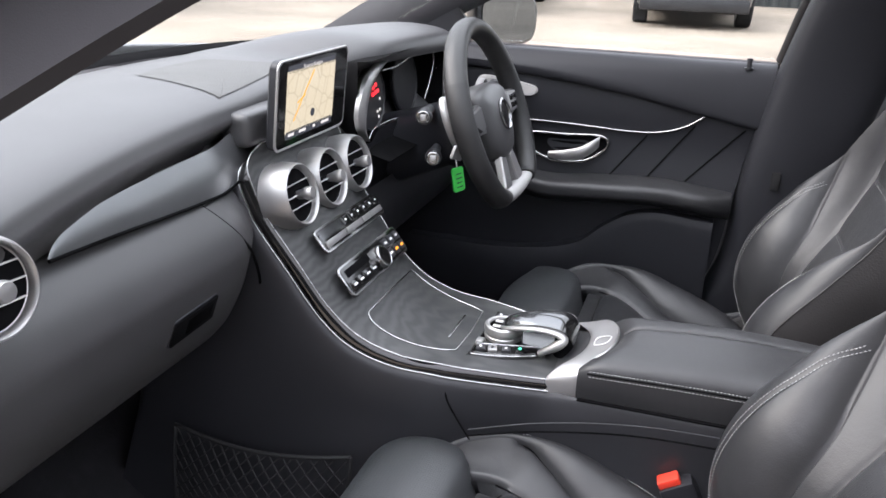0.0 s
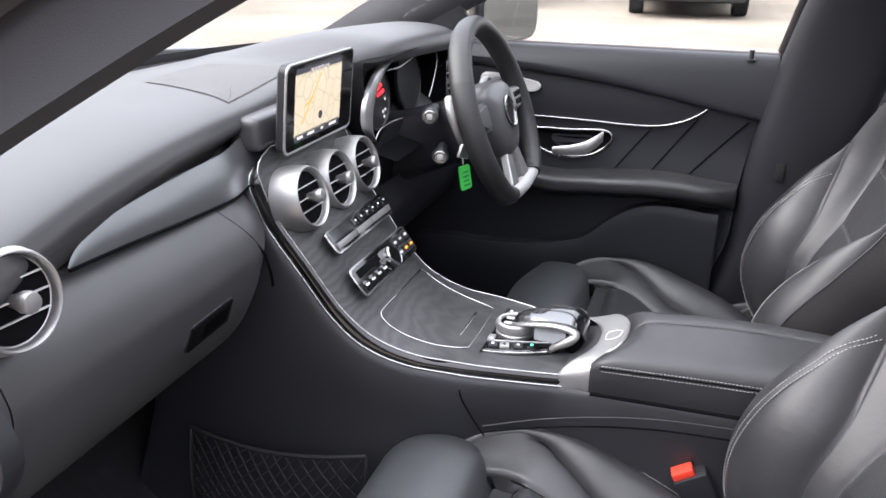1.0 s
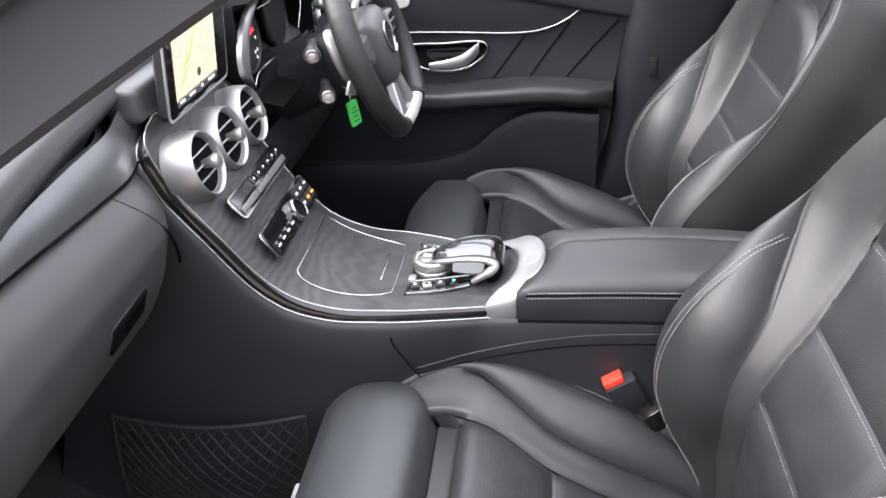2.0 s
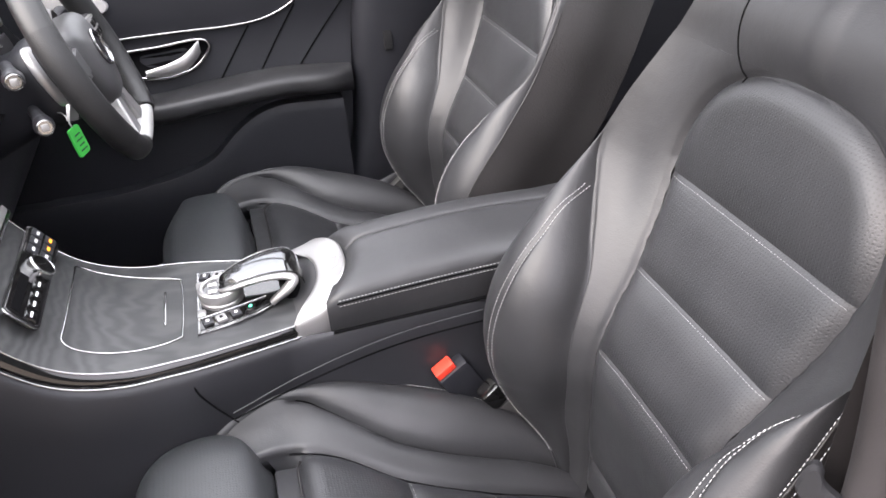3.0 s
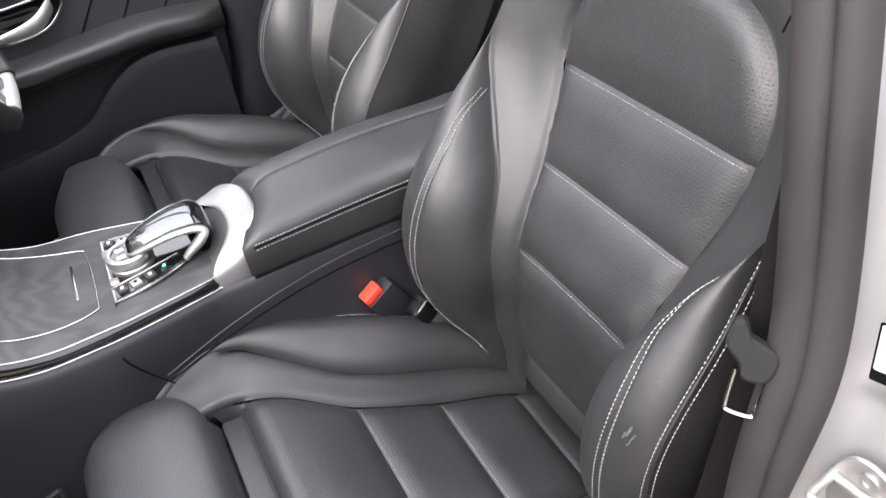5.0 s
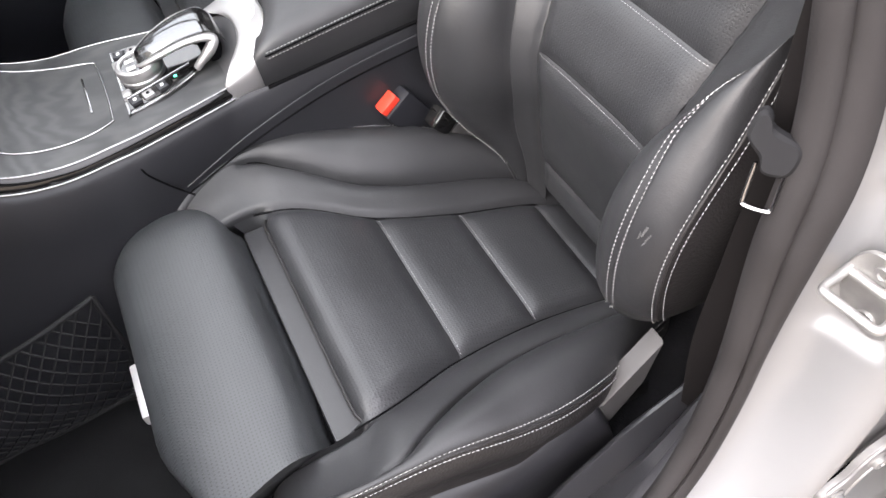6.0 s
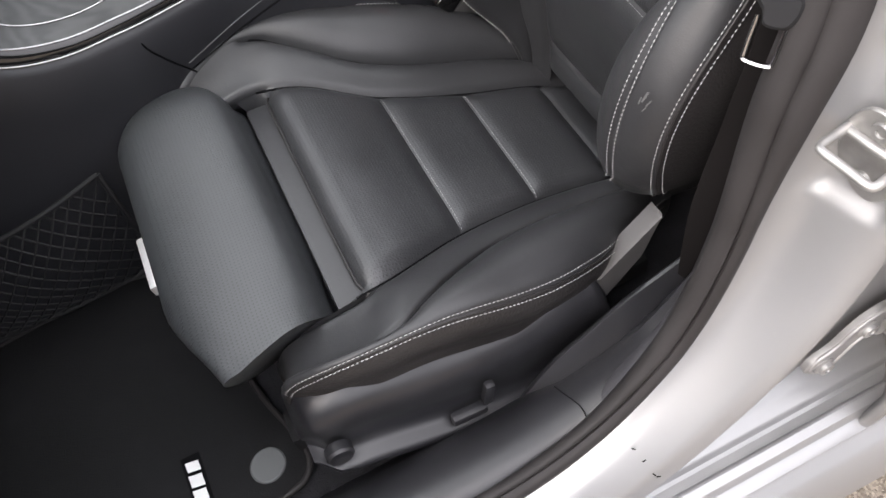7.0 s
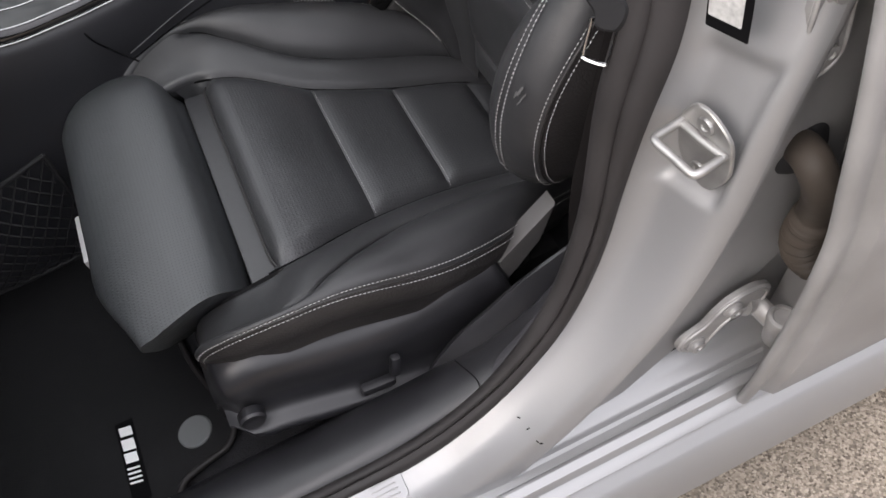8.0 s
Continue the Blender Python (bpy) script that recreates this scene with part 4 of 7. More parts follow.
def bracket():
    b = thing("console_bracket", "satin silver hoop in front of the armrest", "trim", (0, -0.04, 0.632))
    half_out = [(0.0, -0.087, 0.672), (-0.032, -0.084, 0.671), (-0.066, -0.070, 0.664), (-0.089, -0.054, 0.651), (-0.0955, -0.046, 0.636), (-0.0965, -0.045, 0.606)]
    half_in = [(0.0, -0.046, 0.656), (-0.028, -0.044, 0.655), (-0.054, -0.034, 0.651), (-0.080, -0.016, 0.644), (-0.0935, -0.002, 0.630), (-0.0960, 0.004, 0.608)]

    def whole(half):
        return curve([(-x, y, z) for x, y, z in half[:0:-1]] + half, 8)
    outer, inner = whole(half_out), whole(half_in)
    rows = []
    for o, i in zip(outer, inner):
        flat = abs(o[0]) / 0.0965
        drop = np.array((0, -0.002, -0.012)) * (1 - flat) + np.array((-math.copysign(0.004, o[0]), -0.002, 0)) * flat
        inset = np.array((0, 0.002, -0.006)) * (1 - flat) + np.array((-math.copysign(0.004, o[0]), 0.002, 0)) * flat
        rows.append([o + drop, o + drop * 0.2, o + (i - o) * 0.06 + (0, 0, 0.0006), o + (i - o) * 0.3 - np.array((0, 0, 0.0012)) * (1 - flat), o + (i - o) * 0.7 - np.array((0, 0, 0.0016)) * (1 - flat), o + (i - o) * 0.95, i + inset * 0.2, i + inset])
    verts, faces = grid(rows)
    raw("hoop", verts, faces, HOOP, b, sharp=45)
    rows = [[(u * w, y, z - 0.004 * u * u) for u in np.linspace(-1, 1, 13)] for y, z, w in curve([(0.004, 0.629, 0.074), (-0.008, 0.634, 0.074), (-0.024, 0.641, 0.066), (-0.036, 0.648, 0.054), (-0.046, 0.655, 0.034)], 5)]
    verts, faces = grid(rows)
    raw("dish", verts, [f[::-1] for f in faces], DASH, b, "dark dish inside the hoop", sharp=0)
    mark = curve([(-0.024, -0.056), (-0.006, -0.055), (0.002, -0.060), (0.001, -0.072), (-0.006, -0.078), (-0.022, -0.074), (-0.026, -0.066)], 5, True)
    mark = [(x, y, 0.6573 + 0.016 * (-0.045 - y) / 0.042) for x, y in mark]
    tube("outline_mark", mark + [mark[0]], 0.0006, WHITE, b, n=5)


bracket()


def armrest():
    a = thing("armrest", "black leather centre armrest lid with double stitching", "armrest", (0, -0.25, 0.612))
    y0, y1 = -0.095, -0.455
    sec = curve([(-0.1045, 0.612), (-0.1065, 0.635), (-0.1045, 0.655), (-0.0965, 0.668), (-0.074, 0.6755), (-0.034, 0.680), (0.004, 0.6835), (0.0095, 0.6765), (0.015, 0.6835), (0.044, 0.681), (0.064, 0.672), (0.078, 0.650), (0.084, 0.612)], 4)
    rings = []
    for u in np.linspace(0, 1, 34):
        y = y0 + (y1 - y0) * u
        f = 1 - 0.03 * math.exp(-(u / 0.02) ** 2)
        crown = 0.008 * math.sin(math.pi * min(u * 1.2, 1)) + 0.004 * u - 0.012 * math.exp(-(u / 0.03) ** 2)
        rings.append([(x * f, y + 0.050 * min(1.0, abs(x) / 0.1) ** 1.8 * (1 - u) ** 3, z + crown * (z - 0.612) / 0.070) for x, z in sec])
    loft("armrest_pad", rings, LEATHER, a, sharp=60)
    for x, z in ((-0.1066, 0.6525), (-0.1050, 0.660)):
        stitches("armrest_stitching", [(x - 0.0004, y, z + 0.004 * math.sin(math.pi * (y - y0) / (y1 - y0))) for y in np.linspace(y0 + 0.034, y1, 40)], a)
    tube("armrest_seam", [(-0.1060, y, 0.6565 + 0.004 * math.sin(math.pi * (y - y0) / (y1 - y0))) for y in np.linspace(y0 + 0.036, y1, 24)], 0.0011, HOLLOW, a, n=6)
    tube("lid_gap", [(-0.1055, -0.048, 0.612), (-0.1060, -0.2, 0.6135), (-0.1060, -0.455, 0.615)], 0.0026, HOLLOW, a, n=6)
    # near-black tube draws the shade along the lid's crease
    tube("armrest_crease_shade", [(0.0095, y, 0.6775 + (0.008 * math.sin(math.pi * min(u * 1.2, 1)) + 0.004 * u) * 0.94) for u, y in ((u, y0 + (y1 - y0) * u) for u in np.linspace(0.03, 1, 30))], 0.0013, HOLLOW, a, n=6)
    box("armrest_box", (0.188, 0.40, 0.05), pose(-0.006, -0.28, 0.590), PLASTIC, a, bevel=0.006)


armrest()


# ---- seats ----
SEAM_V = (0.045, 0.412, 0.598, 0.760)
BACK_LINE = graph([(-0.1, (-0.335, 0.36)), (0.0, (-0.343, 0.42)), (0.2, (-0.346, 0.53)), (0.41, (-0.357, 0.622)), (0.585, (-0.408, 0.712)),
                   (0.745, (-0.460, 0.813)), (0.91, (-0.507, 0.962)), (1.0, (-0.528, 1.03)), (1.06, (-0.57, 1.07)), (1.12, (-0.64, 1.06))])
BACK_CTRL = graph([  # crease x, d | crest d | rim x, d
    (-0.1, (0.128, 0.008, 0.020, 0.150, -0.010)),
    (0.03, (0.132, 0.016, 0.050, 0.186, 0.012)),
    (0.12, (0.136, 0.022, 0.084, 0.226, 0.048)),
    (0.2, (0.135, 0.025, 0.106, 0.252, 0.072)),
    (0.3, (0.135, 0.028, 0.116, 0.265, 0.084)),
    (0.41, (0.141, 0.030, 0.117, 0.270, 0.088)),
    (0.53, (0.164, 0.034, 0.109, 0.268, 0.080)),
    (0.61, (0.196, 0.041, 0.099, 0.263, 0.070)),
    (0.68, (0.226, 0.048, 0.082, 0.256, 0.060)),
    (0.745, (0.246, 0.052, 0.060, 0.251, 0.051)),
    (0.80, (0.240, 0.044, 0.046, 0.245, 0.040)),
    (0.91, (0.210, 0.020, 0.020, 0.217, 0.010)),
    (1.0, (0.183, 0.010, 0.008, 0.192, -0.008)),
    (1.06, (0.170, 0.004, 0.000, 0.180, -0.02)),
    (1.12, (0.152, 0.0, -0.006, 0.162, -0.02))])
BACK_HALF = graph([(-0.1, 0.100), (0.0, 0.102), (0.2, 0.106), (0.41, 0.114), (0.585, 0.131), (0.745, 0.154), (0.8, 0.160), (1.2, 0.16)])
STITCH_K = graph([(-0.06, 2.6), (0.0, 2.75), (0.08, 2.92), (0.2, 3.02), (0.41, 3.0), (0.55, 2.85), (0.63, 2.55), (0.68, 2.12), (0.70, 2.02), (0.80, 2.0)])


def stitch_k(cx, side, v):
    """Column of the double stitching; on the passenger's door side it runs further out."""
    return STITCH_K(v) + (0.28 * step(0.08, 0.25, v) * (1 - step(0.40, 0.66, v)) if cx < 0 and side < 0 else 0.0)


CUSH_SEAMS = (0.10, 0.38, 0.645)
CUSH_LINE = graph([(0.0, (-0.36, 0.352)), (0.10, (-0.315, 0.374)), (0.38, (-0.205, 0.416)), (0.645, (-0.099, 0.455)), (0.89, (-0.004, 0.497)), (0.96, (0.020, 0.499)),
                   (1.01, (0.034, 0.480)), (1.06, (0.046, 0.448)), (1.14, (0.09, 0.432)), (1.22, (0.132, 0.430))])
CUSH_CTRL = graph([
    (0.0, (0.132, 0.010, 0.030, 0.158, 0.010)),
    (0.10, (0.142, 0.014, 0.046, 0.184, 0.024)),
    (0.25, (0.154, 0.017, 0.066, 0.218, 0.036)),
    (0.40, (0.160, 0.018, 0.074, 0.247, 0.042)),
    (0.55, (0.171, 0.018, 0.074, 0.264, 0.043)),
    (0.69, (0.190, 0.019, 0.068, 0.270, 0.043)),
    (0.80, (0.214, 0.021, 0.059, 0.272, 0.041)),
    (0.88, (0.237, 0.024, 0.048, 0.271, 0.037)),
    (0.925, (0.252, 0.027, 0.040, 0.270, 0.034)),
    (0.97, (0.258, 0.027, 0.034, 0.268, 0.029)),
    (1.07, (0.252, 0.022, 0.030, 0.263, 0.026)),
    (1.15, (0.240, 0.016, 0.026, 0.253, 0.021)),
    (1.22, (0.226, 0.008, 0.017, 0.240, 0.012)),
    (1.27, (0.214, -0.004, 0.004, 0.227, -0.002))])
CUSH_SIDE = graph([(0.0, (-0.36, 0.352)), (0.10, (-0.315, 0.374)), (0.38, (-0.205, 0.416)), (0.645, (-0.099, 0.455)), (0.89, (-0.004, 0.497)), (0.96, (0.028, 0.504)),
                   (1.01, (0.050, 0.506)), (1.06, (0.071, 0.505)), (1.14, (0.105, 0.499)), (1.22, (0.136, 0.484)), (1.27, (0.150, 0.462))])
CUSH_HALF = graph([(0.0, 0.095), (0.10, 0.100), (0.38, 0.109), (0.645, 0.132), (0.92, 0.176), (1.0, 0.182), (1.22, 0.18)])


def arch(v):
    """Half the width of the backrest's middle field, which closes in a round arch."""
    if v <= 0.775:
        return BACK_HALF(v)
    return max(BACK_HALF(0.775) * max(0.0, 1 - ((v - 0.775) / 0.138) ** 2.4) ** (1 / 2.4), 0.0015)


RUN_V = np.linspace(-0.12, 1.14, 253)
RUN_S = np.r_[0, np.cumsum(np.linalg.norm(np.diff([BACK_LINE(v) for v in RUN_V], axis=0), axis=1))]
CROWN_V = 0.775 + 0.138 * np.sin(np.linspace(0, math.pi / 2, 60)) ** (2 / 2.4)
ARCH_RIM = np.array([(arch(v), np.interp(v, RUN_V, RUN_S)) for v in np.concatenate([np.linspace(-0.1, 0.77, 80), CROWN_V])] + [(x, np.interp(0.913, RUN_V, RUN_S)) for x in np.linspace(0, 0.03, 16)])


def upholstery(cx, line, ctrl, half, seams, up, shift, lean, twist):
    """The outer skin of a cushion (up 1) or a backrest (up -1): columns 0 to 1 the middle, to 2 the strip beside it, to 4 the padded wing, to 5 its flank."""
    hinge = np.array((cx, -0.33 + shift, 0.40))

    def at(side, k, v, lift=0.0):
        run = CUSH_SIDE if up > 0 and k >= 1 else line
        c = run(v)
        e = 0.004
        tan = np.array(run(v + e)) - np.array(run(v - e))
        tan /= np.linalg.norm(tan) + 1e-12
        nrm = np.array((-tan[1], tan[0])) * up
        xc, dc, dm, xr, dr = ctrl(v)
        xb = half(v)
        xc = max(xc, xb + 0.012)
        xr = max(xr, xc + 0.003)
        seam = min(abs(v - q) for q in seams)
        panel = 0.0045 * (1 - math.exp(-(seam / 0.028) ** 2)) - 0.003 * math.exp(-(seam / 0.006) ** 2)
        if k <= 2:
            x = xb * k if k <= 1 else xb + (xc - xb) * (k - 1)
            if up < 0:
                d = dc * (x / xc) ** 5
                gap = np.min(np.hypot(ARCH_RIM[:, 0] - x, ARCH_RIM[:, 1] - np.interp(v, RUN_V, RUN_S)))
                d += 0.0055 * (1 - math.exp(-(gap / 0.018) ** 2)) - 0.0060 * math.exp(-(gap / 0.0050) ** 2)
                if k <= 1:
                    d += panel * min(1.0, gap / 0.02)
            elif k <= 1:
                gap = xb - x
                d = 0.004 * (1 - math.exp(-(gap / 0.016) ** 2)) - 0.005 * math.exp(-(gap / 0.0045) ** 2) + panel * min(1.0, gap / 0.02)
            else:
                t = k - 1
                d = dc * t ** 1.5 + 0.010 * math.sin(math.pi * t) ** 0.8 * (1 - step(0.9, 1.0, v)) - 0.005 * math.exp(-((x - xb) / 0.0045) ** 2)
                d -= 0.050 * max(0.0, 1 - t / 0.16) ** 2 * step(0.94, 1.0, v)
        elif k <= 4:
            t = (k - 2) / 2
            w = xr - xc
            p0, p3 = (xc, dc), (xr, dr)
            p1, p2 = ((xc + 0.18 * w, dc + 1.02 * (dm - dc)), (xr - 0.15 * w, dr + 1.28 * (dm - dr))) if up > 0 else ((xc + 0.12 * w, dc + 1.12 * (dm - dc)), (xr - 0.22 * w, dr + 1.25 * (dm - dr)))
            x, d = [(1 - t) ** 3 * p0[i] + 3 * t * (1 - t) ** 2 * p1[i] + 3 * t * t * (1 - t) * p2[i] + t ** 3 * p3[i] for i in (0, 1)]
        else:
            t = k - 4
            deep = 0.076 if up > 0 else 0.15
            x = xr + (0.008 * math.sin(math.pi * min(1.0, t * 1.4)) - 0.006 * t)
            d = dr - deep * t
        if 1.5 < k < 3:
            d -= 0.0060 * math.exp(-((k - 2) / (0.10 if k > 2 else 0.07)) ** 2) * (1 - (step(0.74, 0.78, v) if up < 0 else step(0.955, 0.99, v)))
        if up < 0 and k > 2:
            d -= 0.0025 * math.exp(-((k - stitch_k(cx, side, v)) / 0.035) ** 2) * (v < 0.70)
        if k > 3.8:
            d -= 0.0016 * math.exp(-((k - 4) / 0.05) ** 2)
        d += lift
        if k > 2:
            x += lift * 0.9 * (k - 3)
        skew = twist * step(0.05, 0.35, v) if up < 0 else 0.0
        if cx < 0 and side < 0:
            skew *= 1 - min(max((k - 2) / 2, 0.0), 1.0)
        out = np.array((cx + side * x + skew, c[0] + nrm[0] * d + shift, c[1] + nrm[1] * d))
        if lean:
            a = radians(lean)
            y, z = out[1] - hinge[1], out[2] - hinge[2]
            out[1], out[2] = hinge[1] + y * math.cos(a) - z * math.sin(a), hinge[2] + y * math.sin(a) + z * math.cos(a)
        return out
    return at


def skin(name, at, side, ks, vs, material, parent, label=""):
    rows = [[at(side, k, v) for k in ks] for v in vs]
    verts, faces = grid(rows)
    if side > 0:
        faces = [f[::-1] for f in faces]
    run = np.r_[0, np.cumsum([np.linalg.norm(rows[i + 1][0] - rows[i][0]) for i in range(len(rows) - 1)])]
    uvs = [(side * k * 0.13, run[i] + vs[0]) for i in range(len(vs)) for k in ks]
    return raw(name, verts, faces, material, parent, label, sharp=0, uvs=uvs)


def middle(name, at, vs, material, parent, n=14):
    ks = [(-1, k) for k in np.linspace(1, 0, n)][:-1] + [(1, k) for k in np.linspace(0, 1, n)]
    rows = [[at(s, k, v) for s, k in ks] for v in vs]
    verts, faces = grid(rows)
    run = np.r_[0, np.cumsum([np.linalg.norm(rows[i + 1][n] - rows[i][n]) for i in range(len(rows) - 1)])]
    uvs = [(p[0], run[i] + vs[0]) for i, r in enumerate(rows) for p in r]
    return raw(name, verts, [f[::-1] for f in faces], material, parent, sharp=0, uvs=uvs)


def seat(label, cx, door, shift, lean, twist):
    """A sports seat: backrest, cushion, thigh rest, base and switches. door is the side, -1 or 1, on which its door lies."""
    s = thing("front_seat", label, "car seat", (cx, -0.1 + shift, 0.28), group="front seats")
    back = upholstery(cx, BACK_LINE, BACK_CTRL, arch, SEAM_V, -1, shift, lean, twist)
    edges = (-0.02, *SEAM_V, 0.9125)
    for a, b in zip(edges[:-1], edges[1:]):
        middle("backrest_panel", back, np.linspace(a, b, 16) if b < 0.9 else np.concatenate([[a, a + 0.007], CROWN_V[:-1:2], [0.9125]]), LEATHER_OLD, s, n=18)
    near_seam = np.concatenate([np.linspace(1, 1.2, 7), np.linspace(1.28, 1.8, 9), np.linspace(1.85, 2, 6)])
    for side in (-1, 1):
        vs = np.concatenate([np.linspace(-0.1, 0.770, 56), CROWN_V[:-1:2], [0.9129]])
        skin("backrest_strip", back, side, near_seam, vs, LEATHER, s)
        ks = np.concatenate([np.linspace(2, 2.3, 8), np.linspace(2.38, 3.0, 16), np.linspace(3.03, 3.6, 20), np.linspace(3.68, 4, 5)])
        skin("backrest_bolster", back, side, ks, np.linspace(-0.1, 1.12, 84), LEATHER, s)
        skin("backrest_flank", back, side, np.linspace(4, 5, 9), np.linspace(-0.1, 1.12, 60), LEATHER_SIDE, s)
        for dk in (-0.06, 0.06):
            stitches("bolster_stitching", [back(side, stitch_k(cx, side, v) + dk, v, 0.0013) for v in np.linspace(0.0, 0.675, 90)], s)
        if side == door:
            for dk in (-0.05, 0.05):
                stitches("rim_stitching", [back(side, 4.0 + dk, v, 0.0016) for v in np.linspace(0.02, 0.80, 90)], s)
        tube("rim_welt", [back(side, 4.0, v, 0.0) for v in np.linspace(0.0, 0.85, 50)], 0.0014, LEATHER_SIDE, s, n=6)
    for v in SEAM_V[1:]:
        stitches("panel_stitching", [back(sd, k, v - 0.006, 0.0010) for sd, k in [(-1, q) for q in np.linspace(0.97, 0, 12)] + [(1, q) for q in np.linspace(0.08, 0.97, 12)]], s, pitch=0.005, radius=0.0004)
    # shoulder piece above the arch, in one, with its two short seams
    ks = [(-1, k) for k in np.linspace(2, 1, 16)] + [(1, k) for k in np.linspace(1.06, 2, 15)]
    verts, faces = grid([[back(sd, k, v) for sd, k in ks] for v in np.linspace(0.9129, 1.12, 26)])
    raw("backrest_shoulder", verts, [f[::-1] for f in faces], LEATHER, s, sharp=0)

    def shoulder(x, v):
        xb = arch(v) if v < 0.9129 else 0.0
        return back(1 if x > 0 else -1, 1 + (abs(x) - xb) / (BACK_CTRL(v)[0] - xb), v, 0.0002)
    for keys in (((0.094, 0.888), (0.108, 0.915), (0.117, 0.945), (0.118, 0.98), (0.112, 1.03)), ((-0.142, 0.885), (-0.146, 0.90), (-0.154, 0.925), (-0.164, 0.96), (-0.172, 0.985))):
        tube("shoulder_seam", [shoulder(x, v) for x, v in curve(keys, 5)], 0.0011, HOLLOW, s, n=6)
    # rear shell of the backrest
    rows = []
    for v in np.linspace(-0.1, 1.12, 24):
        l, r = back(-1, 5, v), back(1, 5, v)
        mid = (l + r) / 2
        out = (mid - back(1, 0, v))
        out = out / (np.linalg.norm(out) + 1e-9)
        rows.append([l + (r - l) * u + out * 0.035 * math.sin(math.pi * u) for u in np.linspace(0, 1, 14)])
    verts, faces = grid(rows)
    raw("backrest_shell", verts, faces, PLASTIC, s, sharp=0)
    # head restraint
    top = back(1, 0, 1.04)
    box("head_restraint", (0.27, 0.10, 0.19), pose(cx, top[1] - 0.015, top[2] + 0.125, -10), LEATHER, s, bevel=0.04, seg=4,
        shape=lambda c: (c.x, c.y + 0.25 * c.x * c.x, c.z))
    # cushion
    cush = upholstery(cx, CUSH_LINE, CUSH_CTRL, CUSH_HALF, CUSH_SEAMS, 1, shift, 0, 0.0)
    edges = (0.0, *CUSH_SEAMS, 1.06)
    for a, b in zip(edges[:-1], edges[1:]):
        middle("cushion_panel", cush, np.linspace(a, b, 18), LEATHER_OLD, s, n=18)
    for side in (-1, 1):
        vs = np.linspace(0, 1.27, 90)
        skin("cushion_strip", cush, -side, near_seam, vs, LEATHER, s)
        skin("cushion_bolster", cush, -side, np.concatenate([np.linspace(2, 2.3, 8), np.linspace(2.4, 4, 24)]), vs, LEATHER, s)
        skin("cushion_side", cush, -side, np.linspace(4, 5, 9), vs, LEATHER_SIDE, s)
        for k, up in ((3.90, 0.0012), (4.07, 0.0018)) if side == door else ((3.66, 0.0012),):
            stitches("cushion_stitching", [cush(side, k, v, up) for v in np.linspace(0.06, 1.24, 90)], s)
        tube("welt", [cush(side, 4.0, v, 0.0) for v in np.linspace(0.04, 1.27, 60)], 0.0016, LEATHER_SIDE, s, n=6)
        tube("panel_seam", [cush(side, 1.0, v, 0.0012) for v in np.linspace(0.08, 0.99, 60)], 0.0013, HOLLOW, s, n=6)
        # near-black cord puts shade into the fold beside the wing
        tube("wing_seam", [cush(side, 2.0, v, 0.0012) for v in np.linspace(0.12, 0.95, 60)], 0.0013, HOLLOW, s, n=6)
        nose = [[cush(side, k, 1.27) + np.array((0, dy, -0.075 * t)) for k in np.linspace(1.2, 4.9, 22)] for t, dy in ((0, 0), (0.12, 0.003), (0.5, 0.003), (1, -0.004))]
        verts, faces = grid(nose)
        raw("cushion_nose", verts, faces if side > 0 else [f[::-1] for f in faces], LEATHER_SIDE, s, sharp=60)
    for v in CUSH_SEAMS[1:]:
        stitches("panel_stitching", [cush(sd, k, v - 0.005, 0.0010) for sd, k in [(-1, q) for q in np.linspace(0.97, 0, 12)] + [(1, q) for q in np.linspace(0.08, 0.97, 12)]], s, pitch=0.005, radius=0.0004)
    tube("cushion_piping", [cush(sd, k, 0.985, 0.001) for sd, k in [(-1, q) for q in np.linspace(0.95, 0, 16)] + [(1, q) for q in np.linspace(0.06, 0.95, 16)]], 0.0017, LEATHER_SIDE, s, "piping along the cushion's front edge", n=6)
    # sliding thigh rest: rounded at the console end, cut off with a sharp corner at the door end
    rings = []
    for a in np.concatenate([np.linspace(0, 0.16, 12), np.linspace(0.2, 0.85, 14), np.linspace(0.88, 1.0, 7)]):
        x = 0.236 - 0.454 * a
        round_in = math.sqrt(max(0.0, 1 - (1 - min(1.0, (a + 0.004) / 0.14)) ** 2))
        yf = 0.236 - 0.040 * step(0.70, 1.08, a) * 1.1
        yr = 0.076 - 0.004 * math.sin(math.pi * a)
        sink = step(0.60, 1.0, a)
        full = curve([(yr - 0.002, 0.463), (yr + 0.002, 0.492), (yr + 0.009, 0.514), (yr + 0.022, 0.530), (yr + 0.36 * (yf - yr), 0.5375), (yr + 0.62 * (yf - yr), 0.534 + 0.002 * sink), (yf - 0.026, 0.524 + 0.009 * sink), (yf - 0.004, 0.505 + 0.021 * sink), (yf, 0.488 + 0.014 * sink), (yf - 0.014, 0.468), (yf - 0.07, 0.459)], 4, True)
        mid = np.array((0.158, 0.500))
        ring = []
        for q in full:
            y, z = mid + (q - mid) * np.array((0.30 + 0.70 * round_in, 0.30 + 0.70 * round_in))
            cut = 0.026 * min(max((0.175 - y) / 0.10, 0.0), 1.0) * step(0.70, 1.0, a)
            ring.append((cx + (-door) * (x + cut + 0.55 * 0.007 * math.log(1 + math.exp((0.524 - z) / 0.007)) * sink), y + shift, z - 0.004 * sink))
        rings.append(ring)
    ring0 = [tuple(q) for ring in rings for q in ring]
    m = len(rings[0])
    _, faces = grid(rings, True)
    faces += [tuple(range(m))[::-1], tuple(range(len(ring0) - m, len(ring0)))]
